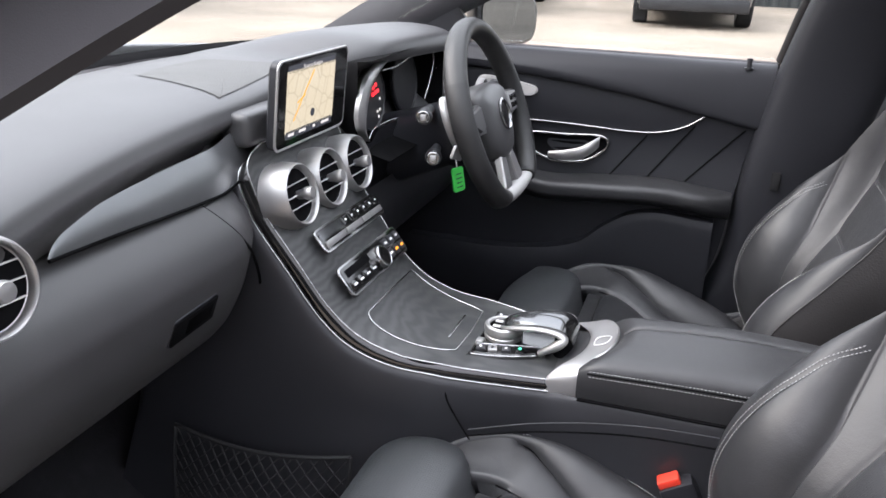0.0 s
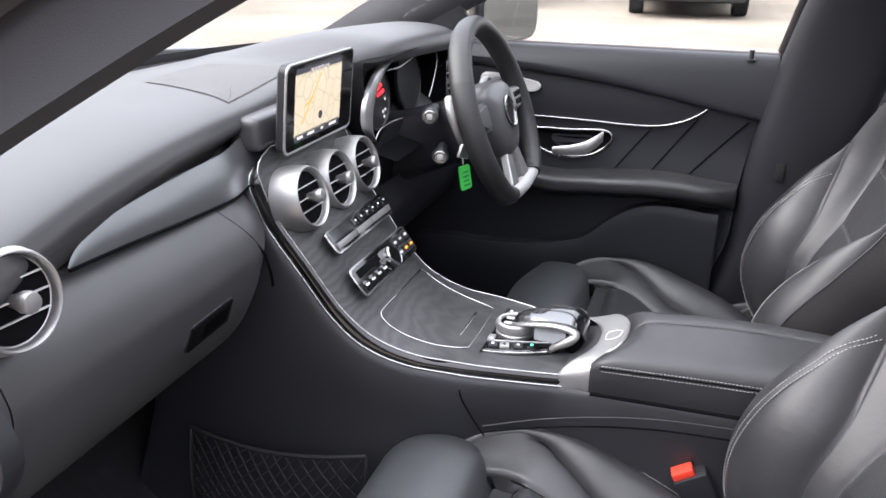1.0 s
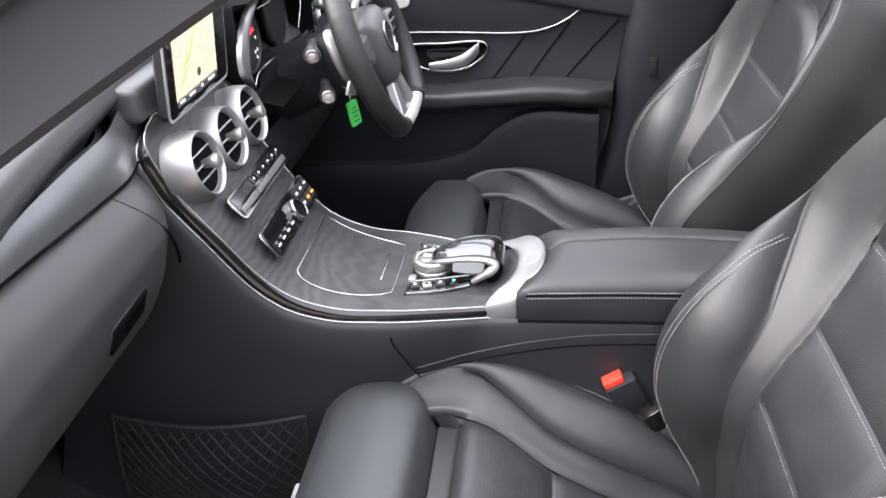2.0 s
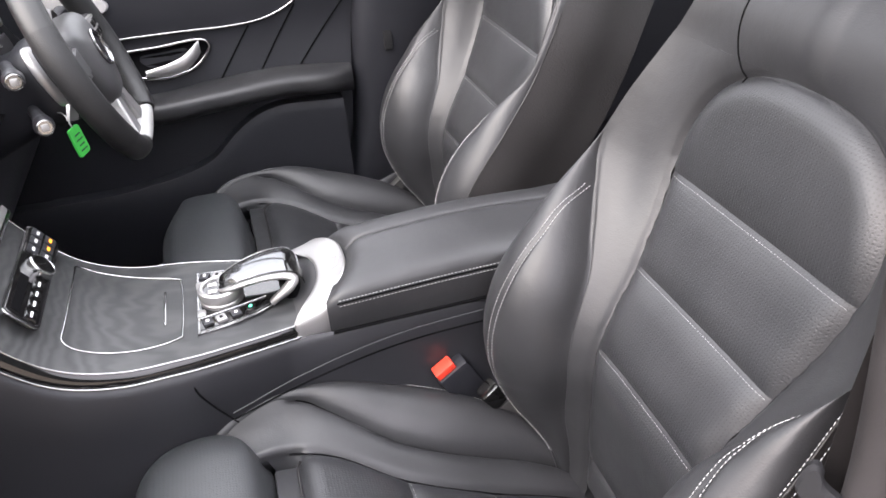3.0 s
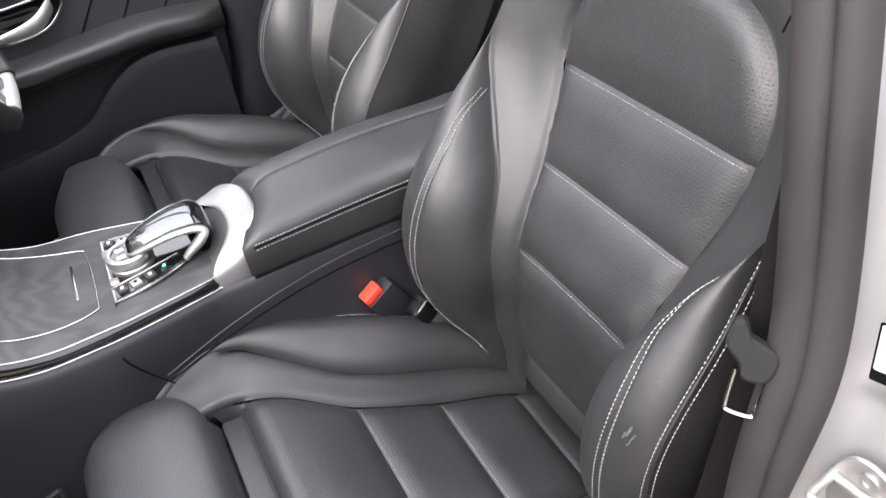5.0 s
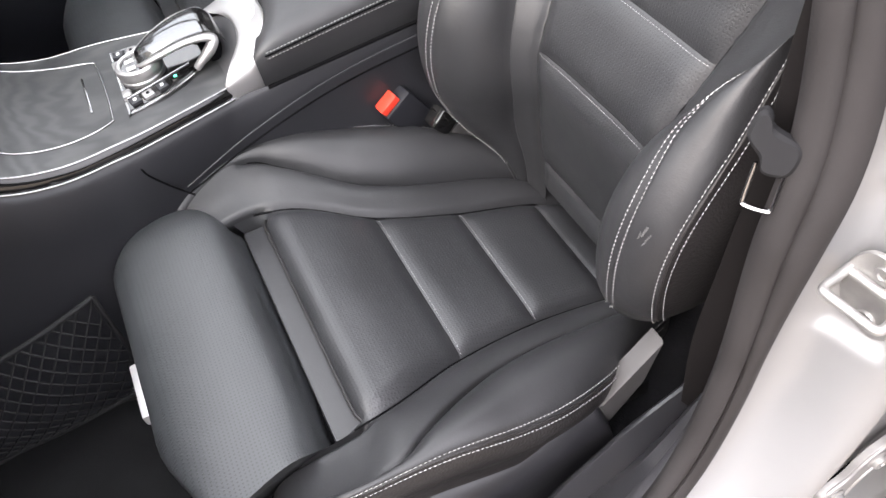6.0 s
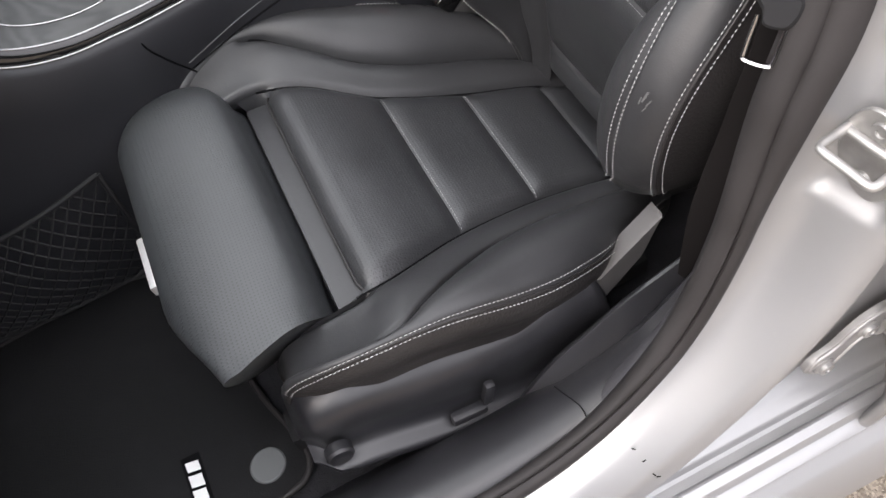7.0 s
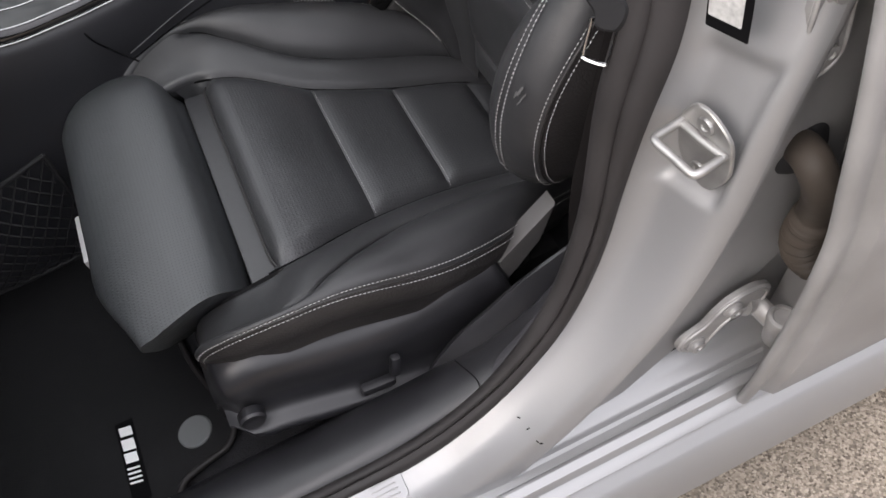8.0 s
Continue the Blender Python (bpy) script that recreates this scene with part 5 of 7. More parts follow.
    if door > 0:
        faces = [f[::-1] for f in faces]
    raw("thigh_rest", ring0, [f[::-1] for f in faces], LEATHER_LIT, s, sharp=72, uvs=[(v[0], v[1] + v[2]) for v in ring0])
    box("gap_strip", (0.346, 0.036, 0.012), pose(cx + door * 0.007, 0.044 + shift, 0.488, 6), LEATHER, s, bevel=0.004, shape=lambda c: (c.x, c.y + 0.10 * c.x * c.x, c.z))
    box("gap_fold", (0.372, 0.012, 0.010), pose(cx, 0.028 + shift, 0.480), LEATHER_SIDE, s, bevel=0.004)
    box("gap_floor", (0.400, 0.060, 0.010), pose(cx, 0.070 + shift, 0.462), HOLLOW, s, bevel=0.004)
    box("release_handle", (0.084, 0.016, 0.018), pose(cx + 0.020, 0.243 + shift, 0.468), PLASTICSILVER, s, bevel=0.005)
    # base with the hard side trim and its switches
    box("seat_frame", (0.40, 0.42, 0.09), pose(cx, -0.06 + shift, 0.345), PLASTIC, s, bevel=0.02)
    for rail in (-0.17, 0.17):
        box("seat_rail", (0.045, 0.50, 0.03), pose(cx + rail, -0.06 + shift, 0.291), TYRE, s, bevel=0.005)
    rows = []
    trim_top = graph([(-0.210, 0.405), (-0.203, 0.428), (-0.180, 0.438), (-0.080, 0.432), (-0.020, 0.442), (0.040, 0.459), (0.120, 0.470), (0.148, 0.455), (0.162, 0.425)])
    for y in np.concatenate([np.linspace(0.162, 0.140, 7), np.linspace(0.125, -0.185, 20), np.linspace(-0.192, -0.210, 6)]):
        ahead = step(0.135, 0.162, y)
        top = trim_top(y)
        low = graph([(-0.21, 0.255), (-0.10, 0.266), (0.0, 0.300), (0.10, 0.336), (0.14, 0.346), (0.162, 0.372)])(y)
        xo = 0.266 + 0.009 * math.sin(math.pi * min(1, max(0, (0.20 - y) / 0.42))) - 0.016 * ahead
        rows.append([(cx + door * (xo - dx), y + shift, low + (top - low) * f) for dx, f in ((0.055, 1.03), (0.036, 1.02), (0.022, 0.99), (0.011, 0.93), (0.003, 0.84), (0.002, 0.70), (0.007, 0.50), (0.009, 0.34), (0.006, 0.245), (0.000, 0.215), (-0.010, 0.195), (-0.014, 0.175), (-0.015, 0.12), (-0.010, 0.02), (0.05, 0.0))])
    verts, faces = grid(rows)
    m = len(rows[0])
    faces += [tuple(range(m)), tuple(range(len(verts) - m, len(verts)))]
    raw("side_trim", verts, faces, TRIMBLACK, s, "moulded black plastic seat side trim", sharp=50)
    plate("hinge_cover", [(-0.285, 0.486), (-0.262, 0.430), (-0.209, 0.380), (-0.203, 0.424)], 0.022, Matrix(((0, 0, door, cx + door * 0.230), (1, 0, 0, shift), (0, 1, 0, 0), (0, 0, 0, 1))), BUCKLEGREY, s, "grey plastic hinge cover", bevel=0.003)
    xs = cx + door * 0.275
    turn = 90 if door > 0 else -90
    turned("lumbar_knob", [(0.016, 0), (0.016, 0.011), (0.0135, 0.014), (0.007, 0.0125), (0.001, 0.012)], pose(xs - door * 0.006, 0.132 + shift, 0.392, 0, turn, 0), TRIMBLACK, s, n=24)
    box("slide_switch", (0.014, 0.044, 0.014), pose(xs + door * 0.006, -0.014 + shift, 0.341, 8), TRIMBLACK, s, bevel=0.005)
    box("recline_switch", (0.012, 0.013, 0.038), pose(xs + door * 0.006, -0.042 + shift, 0.366, 14), TRIMBLACK, s, bevel=0.005)
    return s


first = seat("black leather sports seat with pale stitching and extended thigh rest", -0.375, -1, 0.0, 0, -0.017)
seat("black leather driver's sports seat with pale double stitching", 0.375, 1, -0.03, -2.0, -0.010)


def buckle(cx, y, z):
    b = thing("seat_belt_buckle", "black seat belt buckle with red release button", "buckle", (cx, y, z - 0.03))
    m = pose(cx, y, z, -28, 0, 8)
    box("buckle_body", (0.032, 0.050, 0.080), m @ pose(0, -0.003, -0.043), DOORSKIN, b, bevel=0.008)
    box("release_button", (0.022, 0.031, 0.012), m @ pose(0, 0.004, 0.001), RED, b, "red plastic release button", bevel=0.003)
    box("stalk", (0.016, 0.03, 0.14), m @ pose(0, -0.004, -0.14), HOLLOW, b, bevel=0.004)


buckle(-0.128, -0.192, 0.528)
scuff = Matrix(((0.80, 0.33, -0.50, -0.6285), (0.60, -0.44, 0.60, -0.2580), (0.0, 0.83, 0.55, 0.6770), (0, 0, 0, 1)))
for dx, dy, w, h, turn in ((0.0, 0.002, 0.0022, 0.011, 24), (-0.004, -0.003, 0.0014, 0.008, 34), (0.004, -0.002, 0.0012, 0.007, 14), (-0.001, -0.009, 0.0012, 0.005, 40)):
    plate("scuff_mark", rounded(w, h, w * 0.45, 3), 0.0005, scuff @ pose(dx, dy, 0, 0, 0, turn), SCUFF, first, "pale scuff in the leather", bevel=0.0002)


def belt_pretensioner():
    p = thing("belt_stalk", "black and grey belt stalk beside the cushion", "belt stalk", (-0.16, -0.26, 0.44))
    box("stalk_block", (0.026, 0.030, 0.034), pose(-0.160, -0.248, 0.487, -35, 0, 10), GLOSS, p, bevel=0.004)
    box("stalk_cover", (0.018, 0.046, 0.040), pose(-0.160, -0.270, 0.454, -30, 0, 8), BUCKLEGREY, p, bevel=0.006)


belt_pretensioner()


# ---- dashboard ----
def dash_hood(x):
    """How far the binnacle lifts the dash top, and how far it reaches back."""
    return math.exp(-((x - 0.40) / 0.20) ** 8)


def niche(x):
    """How far the dash steps back behind the console's head."""
    return 0.05 * (1 - step(0.10, 0.24, abs(x)))


PAD_SEC = [(0.0, 1.0, 1.004), (0.2, 0.70, 1.012), (0.42, 0.35, 1.013), (0.58, 0.12, 1.011), (0.66, 0.045, 1.007), (0.70, 0.015, 1.001), (0.73, 0.0, 0.990), (0.755, -0.001, 0.981), (0.79, 0.003, 0.970), (0.88, 0.014, 0.948), (1.0, 0.028, 0.918)]
PAD = graph([(s, (y, z)) for s, y, z in PAD_SEC])
PAD_SOFT = graph([(0.0, (1.0, 1.004)), (0.2, (0.70, 1.010)), (0.42, (0.34, 1.008)), (0.52, (0.18, 1.003)), (0.60, (0.08, 0.996)), (0.66, (0.025, 0.988)), (0.70, (0.008, 0.981)), (0.73, (0.0, 0.975)), (0.755, (-0.003, 0.968)), (0.79, (-0.002, 0.960)), (0.88, (0.008, 0.944)), (1.0, (0.026, 0.918))])


def dash_pad(x, s):
    soft = 1 - step(-0.10, 0.16, x)
    y, z = PAD_SOFT(s) * soft + PAD(s) * (1 - soft)
    front = 0.775 - 0.40 * (x - 0.02) ** 2
    crest = 0.490 - 0.010 * soft - 0.060 * (x / 0.5) ** 2 if x < 0.1 else 0.4876 - 0.045 * (x / 0.5) ** 2 + 0.0018
    y = crest + (front - crest) * y if s < 0.73 else crest + y
    z = z - 0.012 * (x / 0.72) ** 4
    h = dash_hood(x)
    z += 0.045 * h * math.exp(-((s - 0.55) / 0.36) ** 2)
    y -= 0.078 * h * math.exp(-((s - 0.74) / 0.20) ** 2)
    if x < 0.12:
        y += 0.55 * niche(x) * step(0.74, 1.0, s)
    return (x, y, z)


STRIP_LOW = graph([(-0.56, 0.913), (-0.465, 0.906), (-0.293, 0.892), (-0.20, 0.887), (-0.07, 0.885)])
STRIP_TOP = graph([(-0.556, 0.913), (-0.549, 0.919), (-0.541, 0.924), (-0.521, 0.931), (-0.489, 0.937), (-0.364, 0.945), (-0.233, 0.949), (-0.07, 0.952)])


def dashboard():
    d = thing("dashboard", "black soft-touch dashboard with round vents", "dashboard", (0, 0.6, 0.6))
    xs, ss = np.linspace(-0.722, 0.722, 110), np.concatenate([np.linspace(0, 0.62, 16), np.linspace(0.65, 0.82, 12), np.linspace(0.85, 1.0, 6)])
    rows = [[dash_pad(x, s) for s in ss] for x in xs]
    verts, faces = grid(rows)
    n = len(ss)
    faces = [f for f in faces if not (0.20 < xs[min(f) // n] < 0.565 and ss[min(f) % n] > 0.765)]
    raw("top_pad", verts, faces, DASH, d, "matt black padded dash top", sharp=0)
    rows = [[np.array(dash_pad(x, 0)) + o for o in ((0, 0, 0), (0, 0.004, -0.012), (0, 0.05, -0.03), (0, 0.20, -0.035))] for x in np.linspace(-0.74, 0.74, 40)]
    verts, faces = grid(rows)
    raw("demister_slot", verts, faces, HOLLOW, d, "black slot between dash and windscreen", sharp=0)
    # speaker grille let into the top
    corners = [(-0.122, 0.595), (-0.118, 0.60), (-0.06, 0.59), (0.06, 0.59), (0.118, 0.60), (0.122, 0.595), (0.112, 0.45), (0.092, 0.25), (0.086, 0.24), (0.0, 0.22), (-0.086, 0.24), (-0.092, 0.25), (-0.112, 0.45)]
    ring = curve(corners, 6, True)
    c = ring.mean(0)
    rows = [[np.array(dash_pad(*(c + (p - c) * k))) + (0, 0, 0.0012) for p in ring] for k in (1.0, 0.97, 0.8, 0.6, 0.4, 0.2, 0.02)]
    verts, faces = grid(rows, True)
    raw("speaker_grille", verts, faces, GRILLE, d, "fine black speaker grille", sharp=0)
    # decor strip
    for side in (-1,):
        rows = []
        for x in np.concatenate([np.linspace(0.553, 0.50, 16), np.linspace(0.49, 0.075, 26)]):
            zb, zt = STRIP_LOW(-x), STRIP_TOP(-x)
            y = 0.438 - 0.030 * (x / 0.72) ** 2 + 0.55 * niche(x)
            rows.append([(side * x, y + 0.016 * v * min(1.0, (zt - zb) / 0.045) - 0.004 * math.sin(math.pi * v) * min(1.0, (zt - zb) / 0.045), zb + (zt - zb) * v) for v in np.linspace(0, 1, 8)])
        verts, faces = grid(rows)
        raw("decor_strip", verts, [f[::-1] for f in faces] if side > 0 else faces, TRIMGREY, d, "dark brushed decor strip", sharp=0)
        tube("strip_edge", [r[0] for r in rows], 0.0022, HOLLOW, d, n=6)
    # lower dash
    low = [(0.472, 0.940), (0.462, 0.910), (0.449, 0.889), (0.434, 0.874), (0.415, 0.850), (0.405, 0.826), (0.403, 0.810), (0.406, 0.795), (0.411, 0.775), (0.420, 0.748), (0.434, 0.718), (0.454, 0.686), (0.486, 0.655), (0.53, 0.630), (0.61, 0.612), (0.70, 0.60), (0.85, 0.59)]
    prof = curve(low, 4)
    for name, x0, x1, material, label in (("dash_end", -0.722, -0.690, DASH, ""), ("glovebox_door", -0.688, -0.232, DASH, "black glovebox door"), ("dash_middle", -0.230, 0.62, DASH, ""), ("dash_end", 0.62, 0.722, DASH, "")):
        rows = []
        for u in np.linspace(0, 1, max(4, int((x1 - x0) / 0.015))):
            row = []
            for y, z in prof:
                seam = -0.272 + 0.078 * min(1.15, max(-0.1, (0.884 - z) / 0.105))
                a = seam + 0.002 if name == "dash_middle" else x0
                b = seam if name == "glovebox_door" else x1
                x = a + (b - a) * u
                f = (x / 0.72) ** 2
                yy = y - 0.028 * f
                zz = z + 0.022 * f * (z < 0.9)
                yy += niche(x)
                if x > 0.20:
                    zz += 0.02 * min(1, (x - 0.2) / 0.1) * (z < 0.85)
                    yy += 0.02 * min(1, (x - 0.2) / 0.1)
                row.append((x, yy, zz))
            rows.append(row)
        verts, faces = grid(rows)
        raw(name, verts, faces, material, d, label, sharp=0)
    # joint of the glovebox door
    tube("glovebox_joint", [(-0.271 + 0.078 * ((0.884 - z) / 0.105), y - 0.0008, z) for y, z in prof if 0.72 < z < 0.884], 0.0022, HOLLOW, d, n=6)
    # glovebox handle
    k = min(range(len(prof) - 1), key=lambda i: abs(prof[i][1] - 0.757))
    ty, tz = prof[k + 1] - prof[k - 1]
    hb = pose(-0.345, prof[k][0] - 0.0075, prof[k][1] + 0.003, math.degrees(math.atan2(-tz, -ty)), 0, 2)
    box("handle_recess", (0.096, 0.036, 0.004), hb, HOLLOW, d, bevel=0.0015)
    rim = [tuple(hb @ Vector((x + 0.10 * y, y, -0.0022))) for x, y in rounded(0.098, 0.038, 0.006)]
    tube("handle_rim", rim + [rim[0]], 0.0014, PLASTIC, d, n=6)
    hd = box("glovebox_handle", (0.066, 0.030, 0.008), hb @ pose(0.010, 0.0, -0.002), GLOSS, d, bevel=0.005)
    turned("lock", [(0.008, 0.004), (0.008, 0.0075), (0.006, 0.0085), (0.001, 0.0085)], hb @ pose(0.030, 0.002, 0.0) @ pose(0, 0, 0, 180), CHROME, hd, n=18)
    # end plate beside the door
    for side in (-1, 1):
        out = curve([(0.62, 1.0), (0.47, 0.985), (0.425, 0.93), (0.375, 0.85), (0.360, 0.80), (0.40, 0.74), (0.50, 0.66), (0.70, 0.62)], 4, True)
        rings = [[(side * x, y, z) for y, z in out] for x in (0.70, 0.724)]
        ins = out.mean(0)
        rings.append([(side * 0.728, *(p + (ins - p) * 0.04)) for p in out])
        loft("end_plate", rings, PLASTIC, d, "black end plate of the dash")
    # knee panel on the driver's side
    rows = [[(x, y, z) for y, z in curve([(0.40, 0.79), (0.385, 0.72), (0.43, 0.64), (0.55, 0.58)], 5)] for x in np.linspace(0.17, 0.70, 10)]
    verts, faces = grid(rows)
    raw("knee_panel", verts, faces, PLASTIC, d, sharp=0)
    return d


dashboard()
vent(-0.667, 0.368, 0.936, 0.0475, "round satin silver air vent at the dash end", 8, -6)
vent(0.655, 0.41, 0.912, 0.0475, "round satin silver air vent beside the driver's door", 8, 6)


def screen_materials():
    glow = mat("lit_map", (0.02, 0.02, 0.02), 0.2)
    nt = glow.node_tree
    b = nt.nodes["Principled BSDF"]
    co = nt.nodes.new("ShaderNodeTexCoord")
    v = nt.nodes.new("ShaderNodeTexVoronoi")
    v.feature = "DISTANCE_TO_EDGE"
    v.inputs["Scale"].default_value = 38
    nt.links.new(co.outputs["Object"], v.inputs["Vector"])
    ramp = nt.nodes.new("ShaderNodeValToRGB")
    e = ramp.color_ramp.elements
    e[0].position, e[0].color = 0.015, (0.66, 0.60, 0.44, 1)
    e[1].position, e[1].color = 0.05, (0.82, 0.75, 0.55, 1)
    nt.links.new(v.outputs["Distance"], ramp.inputs["Fac"])
    nt.links.new(ramp.outputs["Color"], b.inputs["Emission Color"])
    b.inputs["Emission Strength"].default_value = 0.28
    return glow


MAP = screen_materials()
ROUTE = mat("lit_orange_route", (0.1, 0.05, 0.0), 0.4, emit=(0.95, 0.42, 0.05, 0.35))
BAR = mat("lit_dark_bar", (0.01, 0.01, 0.012), 0.2, emit=(0.09, 0.10, 0.12, 0.2))
TEXTBAR = mat("lit_white_text", (0.1, 0.1, 0.1), 0.4, emit=(0.8, 0.8, 0.78, 0.3))
REDTELL = mat("lit_red_telltale", (0.1, 0.0, 0.0), 0.4, emit=(1.0, 0.03, 0.04, 0.7))


def display():
    s = thing("navigation_screen", "tablet-style navigation screen showing a map, standing on the dash", "screen", (0, 0.43, 0.92))
    m = pose(-0.004, 0.4115, 0.9875, 95.5, 0, 0)
    out = rounded(0.227, 0.130, 0.012, 6)
    def ring(k, z):
        return [tuple(m @ Vector((x * k[0], y * k[1], z))) for x, y in out]
    loft("screen_case", [ring((0.96, 0.93), -0.016), ring((1.0, 1.0), -0.012), ring((1.0, 1.0), -0.001), ring((0.992, 0.986), 0.0012)], PLASTIC, s, "black casing", sharp=25)
    rimline = [tuple(m @ Vector((x * 0.997, y * 0.997, 0.0005))) for x, y in out]
    tube("screen_rim", rimline + [rimline[0]], 0.0022, SATIN, s, "thin silver rim", n=8)
    plate("screen_glass", rounded(0.224, 0.124, 0.010, 5), 0.0022, m, GLOSS, s, bevel=0.0006)
    mp = m @ pose(-0.010, 0.003, 0.0024)
    plate("map_picture", rounded(0.156, 0.092, 0.001, 1), 0.0004, mp, MAP, s, "pale yellow map picture", bevel=0.0001)
    plate("title_bar", rounded(0.152, 0.011, 0.001, 1), 0.0004, mp @ pose(0, 0.0485, 0), BAR, s, bevel=0.0001)
    plate("status_bar", rounded(0.152, 0.012, 0.001, 1), 0.0004, mp @ pose(0, -0.049, 0), BAR, s, bevel=0.0001)
    words = bpy.data.curves.new("title_text", "FONT")
    words.body, words.size, words.align_x, words.align_y = "Ready to Navigate", 0.0082, "CENTER", "CENTER"
    text = new("title_text", words)
    me = bpy.data.meshes.new_from_object(text)
    bpy.data.objects.remove(text)
    verts = [tuple(mp @ pose(0, 0.0485, 0.0008) @ v.co) for v in me.vertices]
    raw("title_text", verts, [tuple(p.vertices) for p in me.polygons], TEXTBAR, s, smooth=False)
    for x, w in ((-0.060, 0.018), (-0.024, 0.022), (0.014, 0.008), (0.052, 0.026)):
        plate("status_text", rounded(w, 0.004, 0.001, 1), 0.0003, mp @ pose(x, -0.049, 0.0006), TEXTBAR, s, bevel=0.0001)
    for x0, y0, x1, y1 in ((-0.055, -0.030, -0.030, 0.000), (-0.030, 0.000, 0.005, 0.040), (-0.045, -0.004, -0.020, 0.006)):
        a = math.degrees(math.atan2(y1 - y0, x1 - x0))
        plate("route", rounded(math.hypot(x1 - x0, y1 - y0), 0.0024, 0.001, 1), 0.0003, mp @ pose((x0 + x1) / 2, (y0 + y1) / 2, 0.0006, 0, 0, a), ROUTE, s, bevel=0.0001)
    turned("compass", [(0.0065, 0.0), (0.0065, 0.0006), (0.0055, 0.0006)], mp @ pose(0.006, -0.026, 0.0006), BAR, s, n=20)
    box("screen_stand", (0.262, 0.05, 0.050), pose(-0.004, 0.472, 0.953), DASH, s, bevel=0.012, seg=3)


display()


def cluster():
    c = thing("instrument_cluster", "instrument binnacle with silver-rimmed dials", "instruments", (0.375, 0.45, 0.9))
    deep = curve([(0.385, 1.022), (0.440, 1.014), (0.482, 0.985), (0.486, 0.930), (0.455, 0.885), (0.40, 0.866), (0.35, 0.852)], 4)
    rows = []
    for y, z in deep:
        rows.append([(0.160, min(y, 0.41), z), (0.185, min(y, 0.44), z)] + [(x, y, z) for x in np.linspace(0.20, 0.55, 10)] + [(0.565, min(y, 0.44), z), (0.590, min(y, 0.40), z)])
    verts, faces = grid(rows)
    # lining coloured near-black for the shade inside the binnacle
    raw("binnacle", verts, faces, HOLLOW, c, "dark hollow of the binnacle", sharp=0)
    for gx in (0.285, 0.465):
        m = pose(gx, 0.446, 0.940, 84, 0, 0)
        dial = turned("dial_face", [(0.064, 0.0), (0.064, 0.004), (0.060, 0.003), (0.001, 0.003)], m, GLOSS, c, n=40)
        turned("dial_rim", [(0.066, -0.002), (0.067, 0.006), (0.0645, 0.008), (0.062, 0.005)], m, PLASTIC, dial, n=40)
        for i in range(11):
            a = radians(-130 + i * 26)
            box("dial_mark", (0.0012, 0.006, 0.0006), m @ pose(0.054 * math.sin(a), 0.054 * math.cos(a), 0.0090, 0, 0, -math.degrees(a)), BUCKLEGREY, dial, bevel=0)
        if gx < 0.3:
            for x, y in ((0.008, 0.012), (0.020, 0.016), (0.004, 0.000), (0.017, 0.002), (0.028, 0.004)):
                box("telltale", (0.010, 0.007, 0.0006), m @ pose(x, y, 0.0092), REDTELL, dial, bevel=0)
            for x, y in ((0.034, -0.012), (0.018, -0.034), (0.030, -0.032), (0.022, -0.044)):
                box("telltale", (0.006, 0.005, 0.0006), m @ pose(x, y, 0.0092), TEXTBAR, dial, bevel=0)
    # satin crescent that hugs the left dial
    outer = curve([(0.274, 1.011), (0.222, 1.003), (0.178, 0.978), (0.150, 0.940), (0.154, 0.906), (0.188, 0.876)], 7)
    inner = curve([(0.275, 1.008), (0.236, 0.986), (0.208, 0.962), (0.194, 0.933), (0.186, 0.902), (0.190, 0.878)], 7)
    rows = [[(o[0], 0.412, o[1]), (o[0] + 0.0015, 0.404, o[1]), (o[0] * 0.7 + i[0] * 0.3, 0.399, o[1] * 0.7 + i[1] * 0.3), (o[0] * 0.3 + i[0] * 0.7, 0.401, o[1] * 0.3 + i[1] * 0.7), (i[0], 0.408, i[1]), (i[0], 0.44, i[1])] for o, i in zip(outer, inner)]
    verts, faces = grid(rows)
    raw("dial_surround", verts, faces, SATIN, c, "satin silver crescent round the dial", sharp=50)
    tube("chrome_brow", curve([(0.250, 0.402, 0.994), (0.310, 0.400, 0.993), (0.375, 0.398, 1.003), (0.455, 0.400, 1.010), (0.512, 0.402, 0.999), (0.530, 0.402, 0.976), (0.508, 0.402, 0.938), (0.478, 0.402, 0.905)], 8), 0.0020, CHROME, c, n=8)
    tube("chrome_foot", curve([(0.190, 0.402, 0.880), (0.214, 0.402, 0.894), (0.272, 0.400, 0.897), (0.335, 0.400, 0.892)], 8), 0.0020, CHROME, c, n=8)
    rows = [[(x, 0.395 + 0.02 * t, z0 - 0.12 * t) for t in (0, 0.2, 0.6, 1)] for x, z0 in curve([(0.165, 0.878), (0.188, 0.878), (0.214, 0.891), (0.272, 0.894), (0.335, 0.889), (0.42, 0.885), (0.56, 0.885)], 6)]
    verts, faces = grid(rows)
    raw("binnacle_foot", verts, faces, DOORSKIN, c, sharp=0)


cluster()


